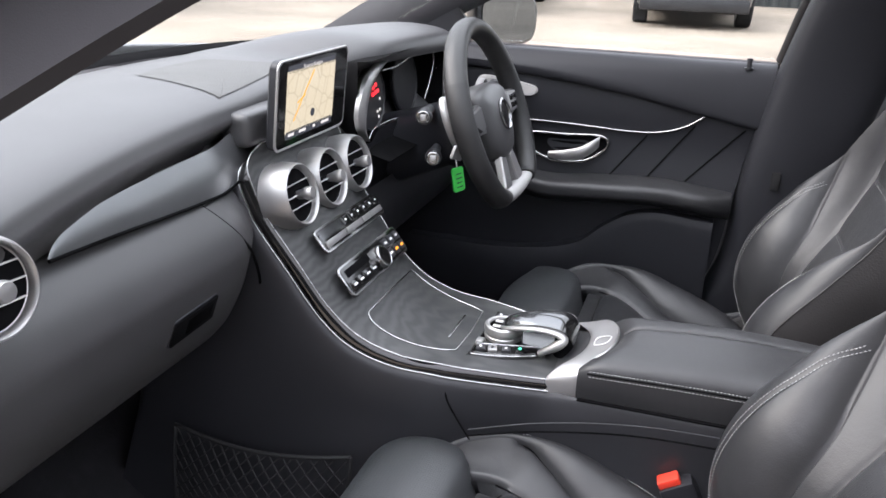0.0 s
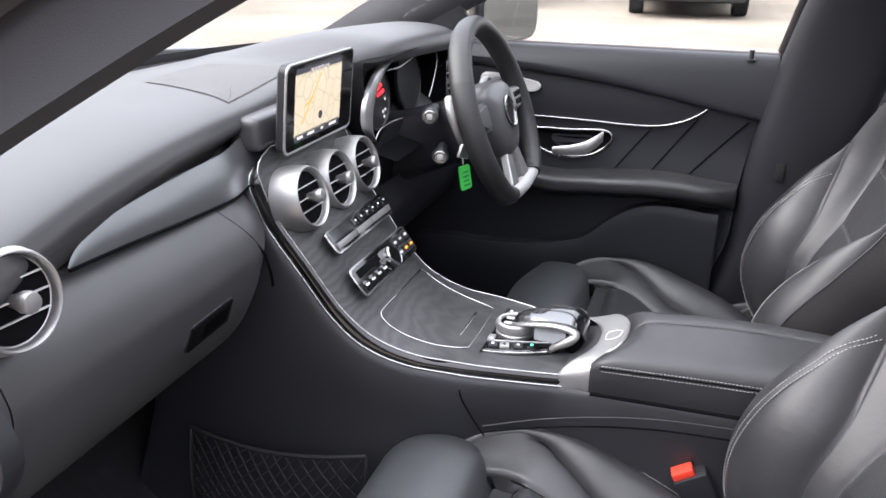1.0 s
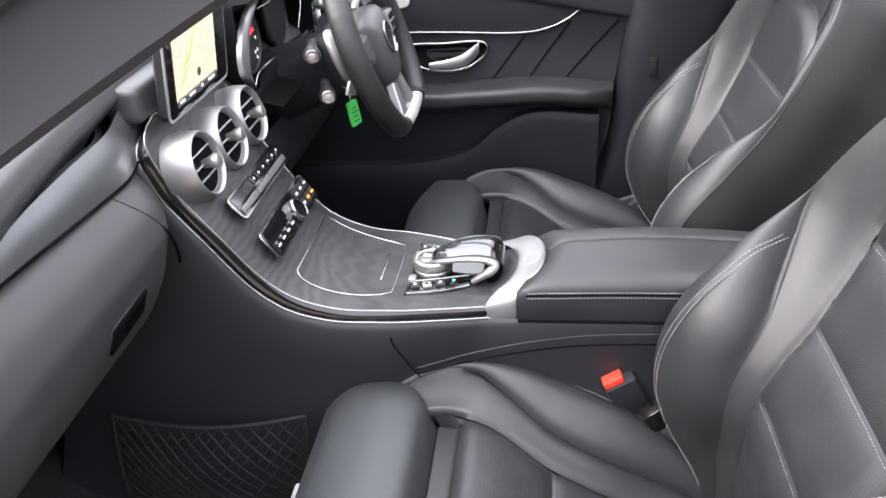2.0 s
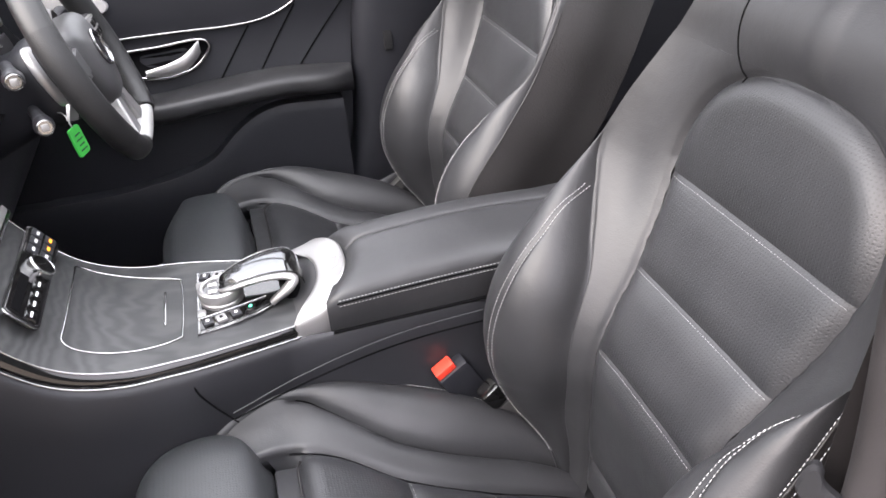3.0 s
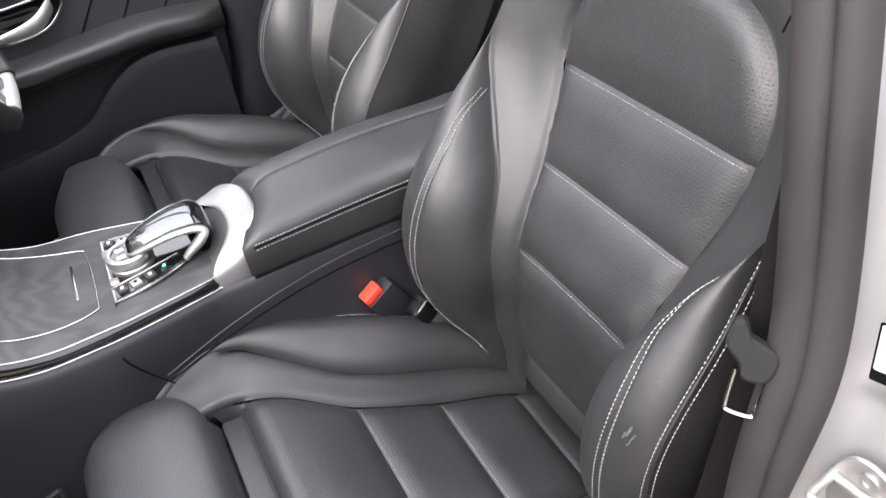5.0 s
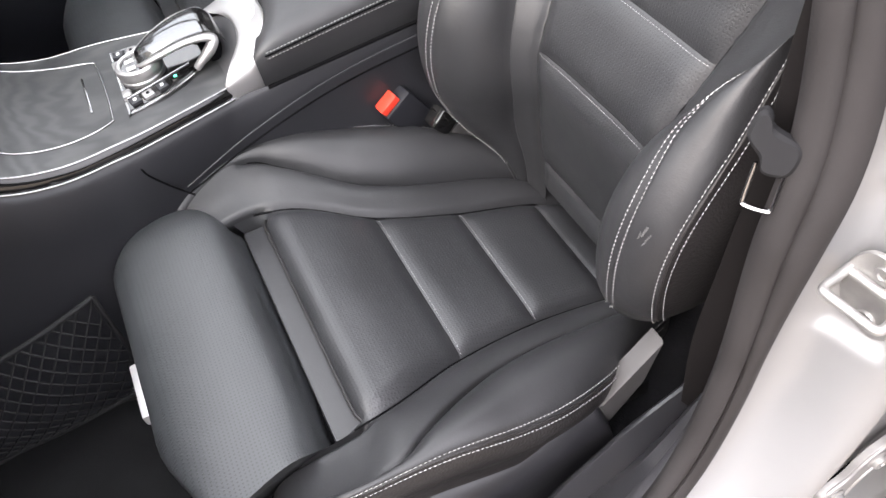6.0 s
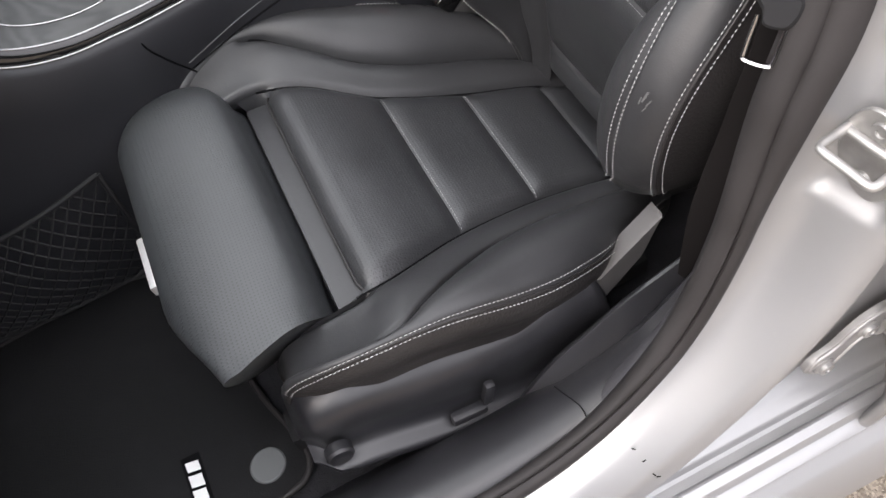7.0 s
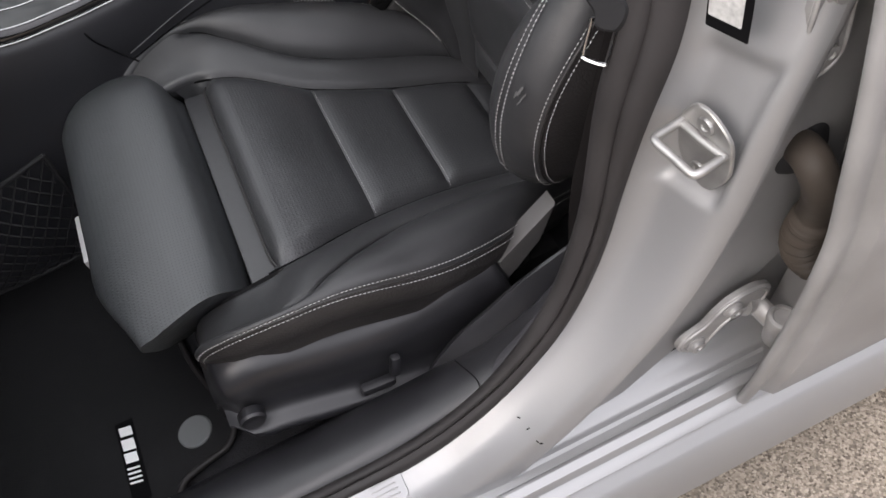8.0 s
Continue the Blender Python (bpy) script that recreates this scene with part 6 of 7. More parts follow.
# ---- steering wheel ----
def steering_wheel():
    w = thing("steering_wheel", "black leather flat-bottomed steering wheel with silver spokes", "steering wheel", (0.37, 0.20, 0.90))
    m = pose(0.368, 0.222, 0.905, 90 - 20, 0, 0)  # local z points back at the driver
    R = 0.172

    def rim(a):
        x, y = R * math.sin(a), R * math.cos(a)
        if y < -0.138:
            y = -0.138 - (abs(y) - 0.138) * 0.25
        return Vector((x, y, 0.0))
    sections = ((-62, 62, "rim_leather", RIM), (62, 128, "rim_grip", RIM_GRIP), (-128, -62, "rim_grip", RIM_GRIP), (128, 150, "rim_leather", RIM), (150, 210, "flat_foot", PLASTICSILVER), (210, 232, "rim_leather", RIM))
    for a0, a1, name, material in sections:
        pts = [rim(radians(a)) for a in np.linspace(a0, a1, max(8, int(abs(a1 - a0) / 4)))]
        rings = []
        for i, p in enumerate(pts):
            o = p.normalized()
            rr = 0.0155 if name == "flat_foot" else 0.0195
            rings.append([tuple(m @ (p + o * (rr * 0.92 * math.cos(q)) + Vector((0, 0, rr * 1.12 * math.sin(q))))) for q in np.linspace(0, 2 * math.pi, 14, endpoint=False)])
        loft(name, rings, material, w, sharp=60)
    for a in (-128, 128, -62, 62):
        p = rim(radians(a))
        o = p.normalized()
        ring = [m @ (p + o * (0.0168 * 0.92 * math.cos(q)) + Vector((0, 0, 0.0168 * 1.12 * math.sin(q)))) for q in np.linspace(0, 2 * math.pi, 16)]
        tube("rim_seam", [tuple(q) for q in ring], 0.0009, HOLLOW, w, n=5)
    # airbag hub, domed
    out = curve([(-0.085, 0.030), (-0.072, 0.055), (0.0, 0.066), (0.072, 0.055), (0.085, 0.030), (0.075, -0.030), (0.045, -0.072), (0.0, -0.082), (-0.045, -0.072), (-0.075, -0.030)], 5, True)
    rings = [[tuple(m @ Vector((x * k, y * k, z))) for x, y in out] for k, z in ((0.9, -0.045), (1.0, -0.030), (1.0, -0.004), (0.96, 0.006), (0.85, 0.014), (0.6, 0.020), (0.3, 0.023), (0.02, 0.024))]
    loft("hub", rings, DASH, w, "black domed airbag cover", sharp=50)
    turned("emblem", [(0.030, 0.0), (0.031, 0.003), (0.028, 0.005), (0.0255, 0.003), (0.0255, 0.002), (0.001, 0.002)], m @ pose(0, 0, 0.0225), CHROME, w, "plain round chrome emblem", n=36)
    for side in (-1, 1):
        sp = [(side * 0.075, 0.038), (side * 0.160, 0.030), (side * 0.160, -0.012), (side * 0.078, -0.018)]
        plate("spoke", sp if side > 0 else sp[::-1], 0.016, m @ pose(0, 0, -0.010), DASH, w, bevel=0.004)
        st = [(side * 0.088, 0.033), (side * 0.150, 0.027), (side * 0.146, 0.004), (side * 0.118, -0.010), (side * 0.090, -0.006)]
        sw = plate("switch_panel", st if side > 0 else st[::-1], 0.012, m @ pose(0, 0, 0.0), SATIN if side > 0 else DASH, w, bevel=0.003)
        for i in range(2 if side > 0 else 0):
            for j in range(2):
                box("button", (0.018, 0.011, 0.004), m @ pose(side * (0.106 + 0.022 * i), 0.018 - 0.015 * j, 0.013), GLOSS, sw, bevel=0.0015)
        lo = [(side * 0.012, -0.078), (side * 0.040, -0.070), (side * 0.062, -0.128), (side * 0.052, -0.150), (side * 0.024, -0.146)]
        plate("lower_spoke", lo if side > 0 else lo[::-1], 0.014, m @ pose(0, 0, -0.008), SATIN, w, "satin silver lower spoke", bevel=0.003)
        pad = curve([(side * 0.085, 0.058), (side * 0.125, 0.066), (side * 0.140, 0.030), (side * 0.128, -0.018), (side * 0.100, -0.020)], 5)
        tube("gear_paddle", [tuple(m @ Vector((x, y, -0.040))) for x, y in pad], 0.0075, SATIN, w, n=8, flat=0.35)
    return w


steering_wheel()


def column():
    c = thing("steering_column", "black steering column shroud with stalks", "steering column", (0.37, 0.34, 0.85))
    m = pose(0.368, 0.222, 0.905, 70, 0, 0)
    rings = []
    for z, rx, ry in ((-0.045, 0.070, 0.062), (-0.055, 0.078, 0.068), (-0.085, 0.080, 0.066), (-0.10, 0.066, 0.060), (-0.18, 0.072, 0.064), (-0.26, 0.080, 0.070)):
        rings.append([tuple(m @ Vector((rx * math.copysign(abs(math.cos(a)) ** 0.6, math.cos(a)), ry * math.copysign(abs(math.sin(a)) ** 0.6, math.sin(a)) - 0.006, z))) for a in np.linspace(0, 2 * math.pi, 28, endpoint=False)])
    loft("shroud", rings, DOORSKIN, c, sharp=50)
    for (x, y, z), ln in (((0.168, 0.292, 0.934), 0.11), ((0.178, 0.276, 0.862), 0.10)):
        end = np.array((x, y, z))
        root = np.array((0.30, y + 0.035, z - 0.012))
        st = tube("stalk", curve([root, (root + end) / 2 + (0, 0, 0.003), end], 6), [0.009] * 6 + [0.010] * 4 + [0.0140, 0.0150, 0.0130], PLASTIC, c, n=14)
        d = end - root
        d /= np.linalg.norm(d)
        turned("stalk_ring", [(0.0112, 0.0), (0.0116, 0.0015), (0.0100, 0.0022), (0.0092, 0.001)], look(tuple(end + d * 0.0005), tuple(end - d)), CHROME, st, n=20)
        box("stalk_cap", (0.011, 0.011, 0.006), look(tuple(end + d * 0.002), tuple(end - d)), SATIN, st, bevel=0.003)
    box("column_lever", (0.040, 0.006, 0.024), pose(0.204, 0.240, 0.869, 12, 18, -8), SATIN, c, bevel=0.002)
    tube("stalk", [(0.44, 0.30, 0.91), (0.50, 0.28, 0.925), (0.545, 0.27, 0.935)], [0.009, 0.010, 0.014], PLASTIC, c, n=12)
    t = thing("key_tag", "green plastic key tag hanging from the ignition", "key tag", (0.262, 0.250, 0.805))
    mt = pose(0.262, 0.256, 0.805, 80, 14, -24) @ pose(0, 0, 0, 0, 0, 16)
    plate("tag", rounded(0.031, 0.045, 0.005, 4), 0.0035, mt, GREEN, t, bevel=0.0006)
    for i in range(4):
        box("writing_bar", (0.018 - 0.003 * (i % 2), 0.0022, 0.0004), mt @ pose(0.001, -0.014 + i * 0.008, 0.0037), INK, t, bevel=0)
    tube("tag_loop", curve([(0.262, 0.258, 0.826), (0.266, 0.262, 0.842), (0.280, 0.270, 0.846), (0.300, 0.282, 0.842)], 5), 0.0012, SATIN, t, n=6)
    box("key", (0.028, 0.010, 0.014), pose(0.312, 0.288, 0.842), PLASTIC, t, bevel=0.003)


column()


# ---- driver's door ----
def door_x(y, z):
    """The lining's surface: thick at the armrest, thin at the window."""
    x = graph([(0.30, 0.690), (0.45, 0.700), (0.60, 0.700), (0.70, 0.700), (0.80, 0.712), (0.90, 0.705), (0.96, 0.712), (0.992, 0.735)])(z)
    return x


def rear_edge(z):
    return graph([(0.30, -0.10), (0.42, -0.165), (0.55, -0.215), (0.73, -0.240), (0.90, -0.268), (1.01, -0.292)])(z)


def driver_door():
    d = thing("driver_door", "closed driver's door with black lining and silver line", "car door", (0.74, 0.2, 0.30))
    zs = np.linspace(0.30, 0.992, 46)
    rows = []
    for z in zs:
        y0, y1 = 0.62, rear_edge(z)
        rows.append([(door_x(y, z), y, z) for y in np.linspace(y0, y1, 40)])
    verts, faces = grid(rows)
    raw("door_lining", verts, faces, DOORSKIN, d, "black vinyl door lining", sharp=0)
    # upper pad, proud of the lining along a falling line
    def padlow(y):
        return graph([(-0.30, 0.855), (-0.265, 0.862), (-0.156, 0.882), (0.024, 0.916), (0.254, 0.942), (0.62, 0.955)])(y)
    rows = []
    for y in np.linspace(0.62, -0.285, 50):
        lo = padlow(y)
        rows.append([(door_x(y, lo) + 0.004, y, lo - 0.004), (door_x(y, lo) - 0.010, y, lo), (door_x(y, lo) - 0.014, y, lo + 0.014), (0.694, y, (lo + 0.985) / 2), (0.702, y, 0.975), (0.716, y, 0.992), (0.745, y, 0.996)])
    verts, faces = grid([curve(r, 4) for r in rows])
    raw("door_top_pad", verts, [f[::-1] for f in faces], DOORSKIN, d, "padded black upper door panel", sharp=0)
    def on(y, z, off=0.0):
        return (door_x(y, z) - off, y, z)
    tube("silver_line", [on(y, z, 0.003) for y, z in curve([(0.42, 0.832), (0.227, 0.836), (0.09, 0.834), (0.015, 0.831), (-0.05, 0.833), (-0.092, 0.842), (-0.128, 0.858), (-0.156, 0.879)], 8)], 0.0026, CHROME, d, "curved silver line", n=8)
    for a, b in (((-0.041, 0.826), (0.045, 0.712)), ((-0.139, 0.856), (-0.050, 0.732)), ((-0.242, 0.856), (-0.132, 0.732))):
        tube("quilt_groove", [on(a[0] + (b[0] - a[0]) * t, a[1] + (b[1] - a[1]) * t, 0.0005) for t in np.linspace(0, 1, 10)], 0.0020, HOLLOW, d, n=6)
    # seat controls in the upper panel
    sc = [on(y, z, 0.004) for y, z in curve([(0.34, 0.930), (0.235, 0.918), (0.212, 0.908), (0.218, 0.894), (0.245, 0.892), (0.34, 0.900)], 5, True)]
    c = np.mean(sc, axis=0)
    loft("seat_switch_plate", [[tuple(np.array(p) + (0.006, 0, 0)) for p in sc], [tuple(p) for p in sc], [tuple(np.array(p) + (c - p) * 0.06 + (-0.003, 0, 0)) for p in sc]], PLASTICSILVER, d, "satin silver seat switch plate")
    # latch pull in its bowl
    bowl = curve([(0.225, 0.806), (0.14, 0.810), (0.070, 0.814), (0.046, 0.806), (0.050, 0.784), (0.085, 0.757), (0.14, 0.748), (0.19, 0.756), (0.222, 0.776)], 6, True)
    c2 = bowl.mean(0)
    rim = [on(y, z, 0.004) for y, z in bowl]
    tube("handle_bezel", rim + [rim[0]], 0.0036, CHROME, d, "chrome bezel", n=8)
    rows = [[on(*(c2 + (p - c2) * k), off) for p in bowl] for k, off in ((0.99, 0.003), (0.93, -0.004), (0.5, -0.006), (0.02, -0.006))]
    rows = [[(p[0] - 0.006, p[1], p[2]) for p in r] for r in rows]
    verts, faces = grid(rows, True)
    # shallow bowl whose shade is put into its near-black colour
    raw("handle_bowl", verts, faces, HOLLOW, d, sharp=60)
    hl = curve([(0.175, 0.762, 0.012), (0.135, 0.766, 0.020), (0.100, 0.775, 0.024), (0.076, 0.790, 0.020), (0.062, 0.802, 0.010)], 6)
    n = len(hl)
    rings = []
    for i, (y, z, off) in enumerate(hl):
        t = i / (n - 1)
        h = 0.004 + 0.011 * math.sin(math.pi * (0.10 + 0.62 * t))
        x = door_x(y, z) - off
        rings.append([(x, y, z + h), (x - 0.004, y, z + h * 0.6), (x - 0.005, y, z - h * 0.4), (x, y, z - h), (x + 0.004, y, z - h * 0.5), (x + 0.004, y, z + h * 0.6)])
    loft("door_handle", rings, SATIN, d, "satin silver latch pull", sharp=50)
    # armrest
    rows = []
    for y in np.linspace(0.42, -0.235, 40):
        u = (0.42 - y) / 0.655
        top = graph([(0.0, 0.80), (0.12, 0.775), (0.24, 0.735), (0.34, 0.718), (0.55, 0.724), (0.75, 0.730), (1.0, 0.716)])(u)
        reach = graph([(0.0, 0.02), (0.2, 0.045), (0.45, 0.066), (0.8, 0.062), (0.94, 0.050), (1.0, 0.020)])(u)
        rows.append([(0.706, y, top + 0.004), (0.70 - reach * 0.5, y, top + 0.002), (0.70 - reach * 0.92, y, top - 0.006), (0.70 - reach, y, top - 0.022), (0.70 - reach * 0.92, y, top - 0.036), (0.70 - reach * 0.5, y, top - 0.052), (0.704, y, top - 0.060)])
    verts, faces = grid([curve(r, 4) for r in rows])
    raw("door_armrest", verts, faces, LEATHER, d, "black leather-covered door armrest", sharp=0)
    for dz in (-0.0245, -0.0285):
        stitches("armrest_seam", [(r[3][0] - 0.0012, r[3][1], r[3][2] + dz + 0.022) for r in rows[6:]], d, material=LEATHER_SIDE)
    # pocket: a lip that swells from the lining
    rows = []
    for y in np.linspace(0.50, -0.205, 40):
        top = graph([(-0.22, 0.658), (0.0, 0.640), (0.035, 0.615), (0.075, 0.578), (0.14, 0.552), (0.22, 0.538), (0.52, 0.535)])(y)
        rows.append([(0.708, y, top), (0.672, y, top), (0.664, y, top - 0.006), (0.660, y, top - 0.05), (0.668, y, 0.40), (0.680, y, 0.31)])
    verts, faces = grid([curve(r, 3) for r in rows])
    raw("door_pocket", verts, faces, DOORSKIN, d, "hard black plastic door pocket", sharp=50)
    # lock pin
    turned("lock_pin", [(0.0085, -0.002), (0.0085, 0.002), (0.005, 0.0025), (0.0048, 0.016), (0.0058, 0.017), (0.0055, 0.021), (0.001, 0.022)], pose(0.706, -0.229, 0.986), PLASTIC, d, n=16)
    # waist seal and outer skin
    ribbon("waist_seal", [(0.750, y, 0.990) for y in np.linspace(0.60, -0.29, 12)], [(-0.012, -0.006), (0.012, -0.006), (0.010, 0.006), (-0.004, 0.008)], (0, 0, 1), RUBBER, d, sharp=60)
    rows = [[(x, y, z) for x, z in curve([(0.762, 0.992), (0.80, 0.982), (0.845, 0.95), (0.885, 0.80), (0.90, 0.60), (0.89, 0.36), (0.86, 0.30)], 4)] for y in np.linspace(0.62, -0.30, 8)]
    verts, faces = grid(rows)
    raw("outer_skin", verts, faces, PAINT, d, "silver outer door skin", sharp=0)
    # window frame edge and pane
    rows = [[(x, y, z) for y in np.linspace(f, r, 8)] for x, z, f, r in ((0.742, 1.005, 0.50, -0.295), (0.66, 1.21, 0.18, -0.345), (0.575, 1.39, -0.20, -0.39))]
    glass_sheet(rows, 0.004, GLASS, d, "window_pane")
    tube("window_frame", curve([(0.748, -0.293, 1.0), (0.70, -0.322, 1.13), (0.65, -0.355, 1.24), (0.575, -0.40, 1.39)], 6), 0.013, RUBBER, d, n=8)
    # small mirror triangle and front filler
    tri = [(0.736, 0.66, 0.985), (0.736, 0.385, 0.985), (0.726, 0.385, 1.035), (0.712, 0.43, 1.105)]
    raw("mirror_sail", tri + [(x + 0.014, y, z) for x, y, z in tri], [(0, 1, 2, 3), (7, 6, 5, 4), (0, 4, 5, 1), (1, 5, 6, 2), (2, 6, 7, 3), (3, 7, 4, 0)], PLASTIC, d, smooth=False)
    return d


driver_door()


def wing_mirror():
    w = thing("wing_mirror", "black-shelled wing mirror outside the driver's window", "wing mirror", (0.90, 0.40, 0.99))
    m = pose(0.925, 0.345, 1.035, 90, 0, -28)
    out = curve([(-0.10, 0.052), (0.0, 0.070), (0.085, 0.058), (0.108, 0.0), (0.090, -0.055), (0.0, -0.066), (-0.095, -0.050), (-0.11, 0.0)], 6, True)
    rings = [[tuple(m @ Vector((x * k, y * k, z))) for x, y in out] for k, z in ((0.30, -0.085), (0.7, -0.07), (0.93, -0.04), (1.0, -0.010), (1.0, 0.0), (0.95, 0.004))]
    loft("mirror_shell", rings, FARPAINT, w, "dark mirror shell", sharp=50)
    plate("mirror_glass", [(x * 0.9, y * 0.88) for x, y in out], 0.003, m @ pose(0, 0, 0.004), MIRROR, w)
    box("mirror_arm", (0.14, 0.05, 0.035), pose(0.80, 0.43, 1.005), PLASTIC, w, bevel=0.012)


wing_mirror()


# ---- left middle pillar fittings and rear door ----
def striker():
    s = thing("door_striker", "steel door striker loop screwed to the silver pillar", "striker", (-0.80, -0.335, 0.715))
    # local x runs outwards, y up the pillar, z forwards out of its face
    m = Matrix(((-0.99, 0.0, -0.14, -0.7925), (-0.14, 0.0, 0.99, -0.3480), (0.0, 1.0, 0.0, 0.702), (0, 0, 0, 1)))
    plate("striker_plate", curve([(-0.012, 0.043), (0.006, 0.044), (0.027, 0.030), (0.031, 0.008), (0.029, -0.014), (0.012, -0.042), (-0.006, -0.043), (-0.026, -0.022), (-0.029, 0.004), (-0.025, 0.026)], 4, True), 0.0035, m, STEEL, s)
    loop = curve([(-0.0245, 0.016, 0.003), (-0.0245, 0.016, 0.020), (-0.0245, 0.016, 0.031), (-0.0200, 0.016, 0.0355), (0.0, 0.015, 0.0355), (0.0200, 0.014, 0.0355), (0.0245, 0.014, 0.031), (0.0245, 0.014, 0.020), (0.0245, 0.014, 0.003)], 5)
    tube("striker_loop", [tuple(m @ Vector(p)) for p in loop], 0.0038, STEEL, s, n=12)
    tube("striker_bar", [tuple(m @ Vector(p)) for p in ((-0.027, 0.015, 0.0055), (0.0, 0.015, 0.007), (0.027, 0.014, 0.0055))], 0.0042, STEEL, s, n=12)
    for x, y in ((0.001, 0.029), (-0.002, -0.026)):
        turned("screw", [(0.0085, 0.002), (0.0085, 0.0048), (0.0078, 0.0060), (0.0042, 0.0060), (0.0036, 0.0042), (0.001, 0.0042)], m @ pose(x, y, 0.0), STEEL, s, n=20)
    lb = thing("pillar_sticker", "white and black information sticker on the silver pillar", "sticker", (-0.80, -0.36, 0.83))
    ml = Matrix(((-0.95, 0.0, -0.31, -0.7890), (-0.31, 0.0, 0.95, -0.3560), (0.0, 1.0, 0.0, 0.842), (0, 0, 0, 1)))
    plate("sticker_border", rounded(0.036, 0.052, 0.001, 1), 0.0006, ml, HOLLOW, lb, bevel=0.0001)
    plate("sticker_field", rounded(0.028, 0.040, 0.001, 1), 0.0008, ml @ pose(-0.0025, 0.0045, 0.0001), STICKER, lb, bevel=0.0001)


striker()


def conduit():
    c = thing("wiring_conduit", "dusty ribbed rubber wiring conduit between pillar and rear door", "conduit", (-0.81, -0.43, 0.6))
    path = curve([(-0.800, -0.440, 0.655), (-0.818, -0.430, 0.672), (-0.834, -0.425, 0.676), (-0.843, -0.430, 0.656), (-0.842, -0.437, 0.625), (-0.838, -0.440, 0.594), (-0.834, -0.438, 0.562), (-0.835, -0.445, 0.530), (-0.845, -0.460, 0.508), (-0.860, -0.474, 0.512), (-0.868, -0.480, 0.535)], 12)
    d = np.r_[0, np.cumsum(np.linalg.norm(np.diff(path, axis=0), axis=1))]
    run = np.arange(0, d[-1], 0.0015)
    path = np.array([[np.interp(q, d, path[:, k]) for k in range(3)] for q in run])
    ribbed = run > d[-1] * 0.46
    tube("conduit_hose", path, [0.0180 + 0.0019 * math.sin(q * 2 * math.pi / 0.0068) if r else 0.0165 for q, r in zip(run, ribbed)], CONDUIT, c, n=22)
    turned("conduit_flange", [(0.028, -0.004), (0.030, 0.003), (0.024, 0.010), (0.017, 0.016)], Matrix(((0.0, 0.0, -1.0, -0.800), (-1.0, 0.10, 0.0, -0.440), (0.1, 0.99, 0.0, 0.654), (0, 0, 0, 1))), TYRE, c, n=28)
    tube("conduit_lead", curve([(-0.862, -0.462, 0.62), (-0.866, -0.466, 0.57), (-0.870, -0.474, 0.52)], 8), 0.010, TYRE, c, n=12)


conduit()


def rear_door():
    d = thing("rear_door", "closed silver rear door seen at its hinge edge", "car door", (-0.88, -0.6, 0.3))

    def edge(z):
        return (graph([(0.285, -0.388), (0.344, -0.390), (0.42, -0.391), (0.50, -0.400), (0.57, -0.407), (0.64, -0.410), (0.71, -0.405), (0.80, -0.403), (1.0, -0.412)])(z), graph([(0.285, 0.868), (0.40, 0.886), (0.55, 0.894), (0.80, 0.888), (1.0, 0.852)])(z))
    rows, inner = [], []
    for z in np.linspace(0.285, 1.0, 30):
        y, x = edge(z)
        rows.append([(-(x - 0.016), y - 0.004, z), (-(x - 0.012), y + 0.004, z), (-(x - 0.005), y + 0.004, z), (-(x - 0.001), y - 0.003, z), (-(x - 0.006), y - 0.018, z), (-(x - 0.007), y - 0.026, z), (-(x + 0.002), y - 0.036, z), (-(x + 0.004), y - 0.06, z), (-(x + 0.006), y - 0.25, z), (-(x + 0.006), y - 0.85, z)])
        inner.append([(-(x - 0.016), y - 0.004, z), (-(x - 0.022), y - 0.030, z), (-(x - 0.045), y - 0.055, z), (-(x - 0.085), y - 0.075, z)])
    verts, faces = grid([curve(r, 3) for r in rows])
    raw("door_skin", verts, [f[::-1] for f in faces], PAINTDULL, d, "silver door skin", sharp=0)
    verts, faces = grid(inner)
    raw("door_return", verts, [f[::-1] for f in faces], PAINTDULL, d, sharp=0)
    foot = [[(p[0], p[1], 0.285 - o) for p in curve(rows[0], 3)] for o in (0.0, 0.004)] + [[(p[0] + 0.03, p[1], 0.279) for p in curve(rows[0], 3)]]
    verts, faces = grid(foot)
    raw("door_foot", verts, faces, PAINT, d, sharp=60)
    # dark tube stands in for the shaded gap between recess and door edge
    tube("door_gap_shade", [(-(edge(z)[1] - 0.052), edge(z)[0] - 0.052, z) for z in np.linspace(0.50, 1.0, 16)], 0.009, TYRE, d, n=8)
    return d


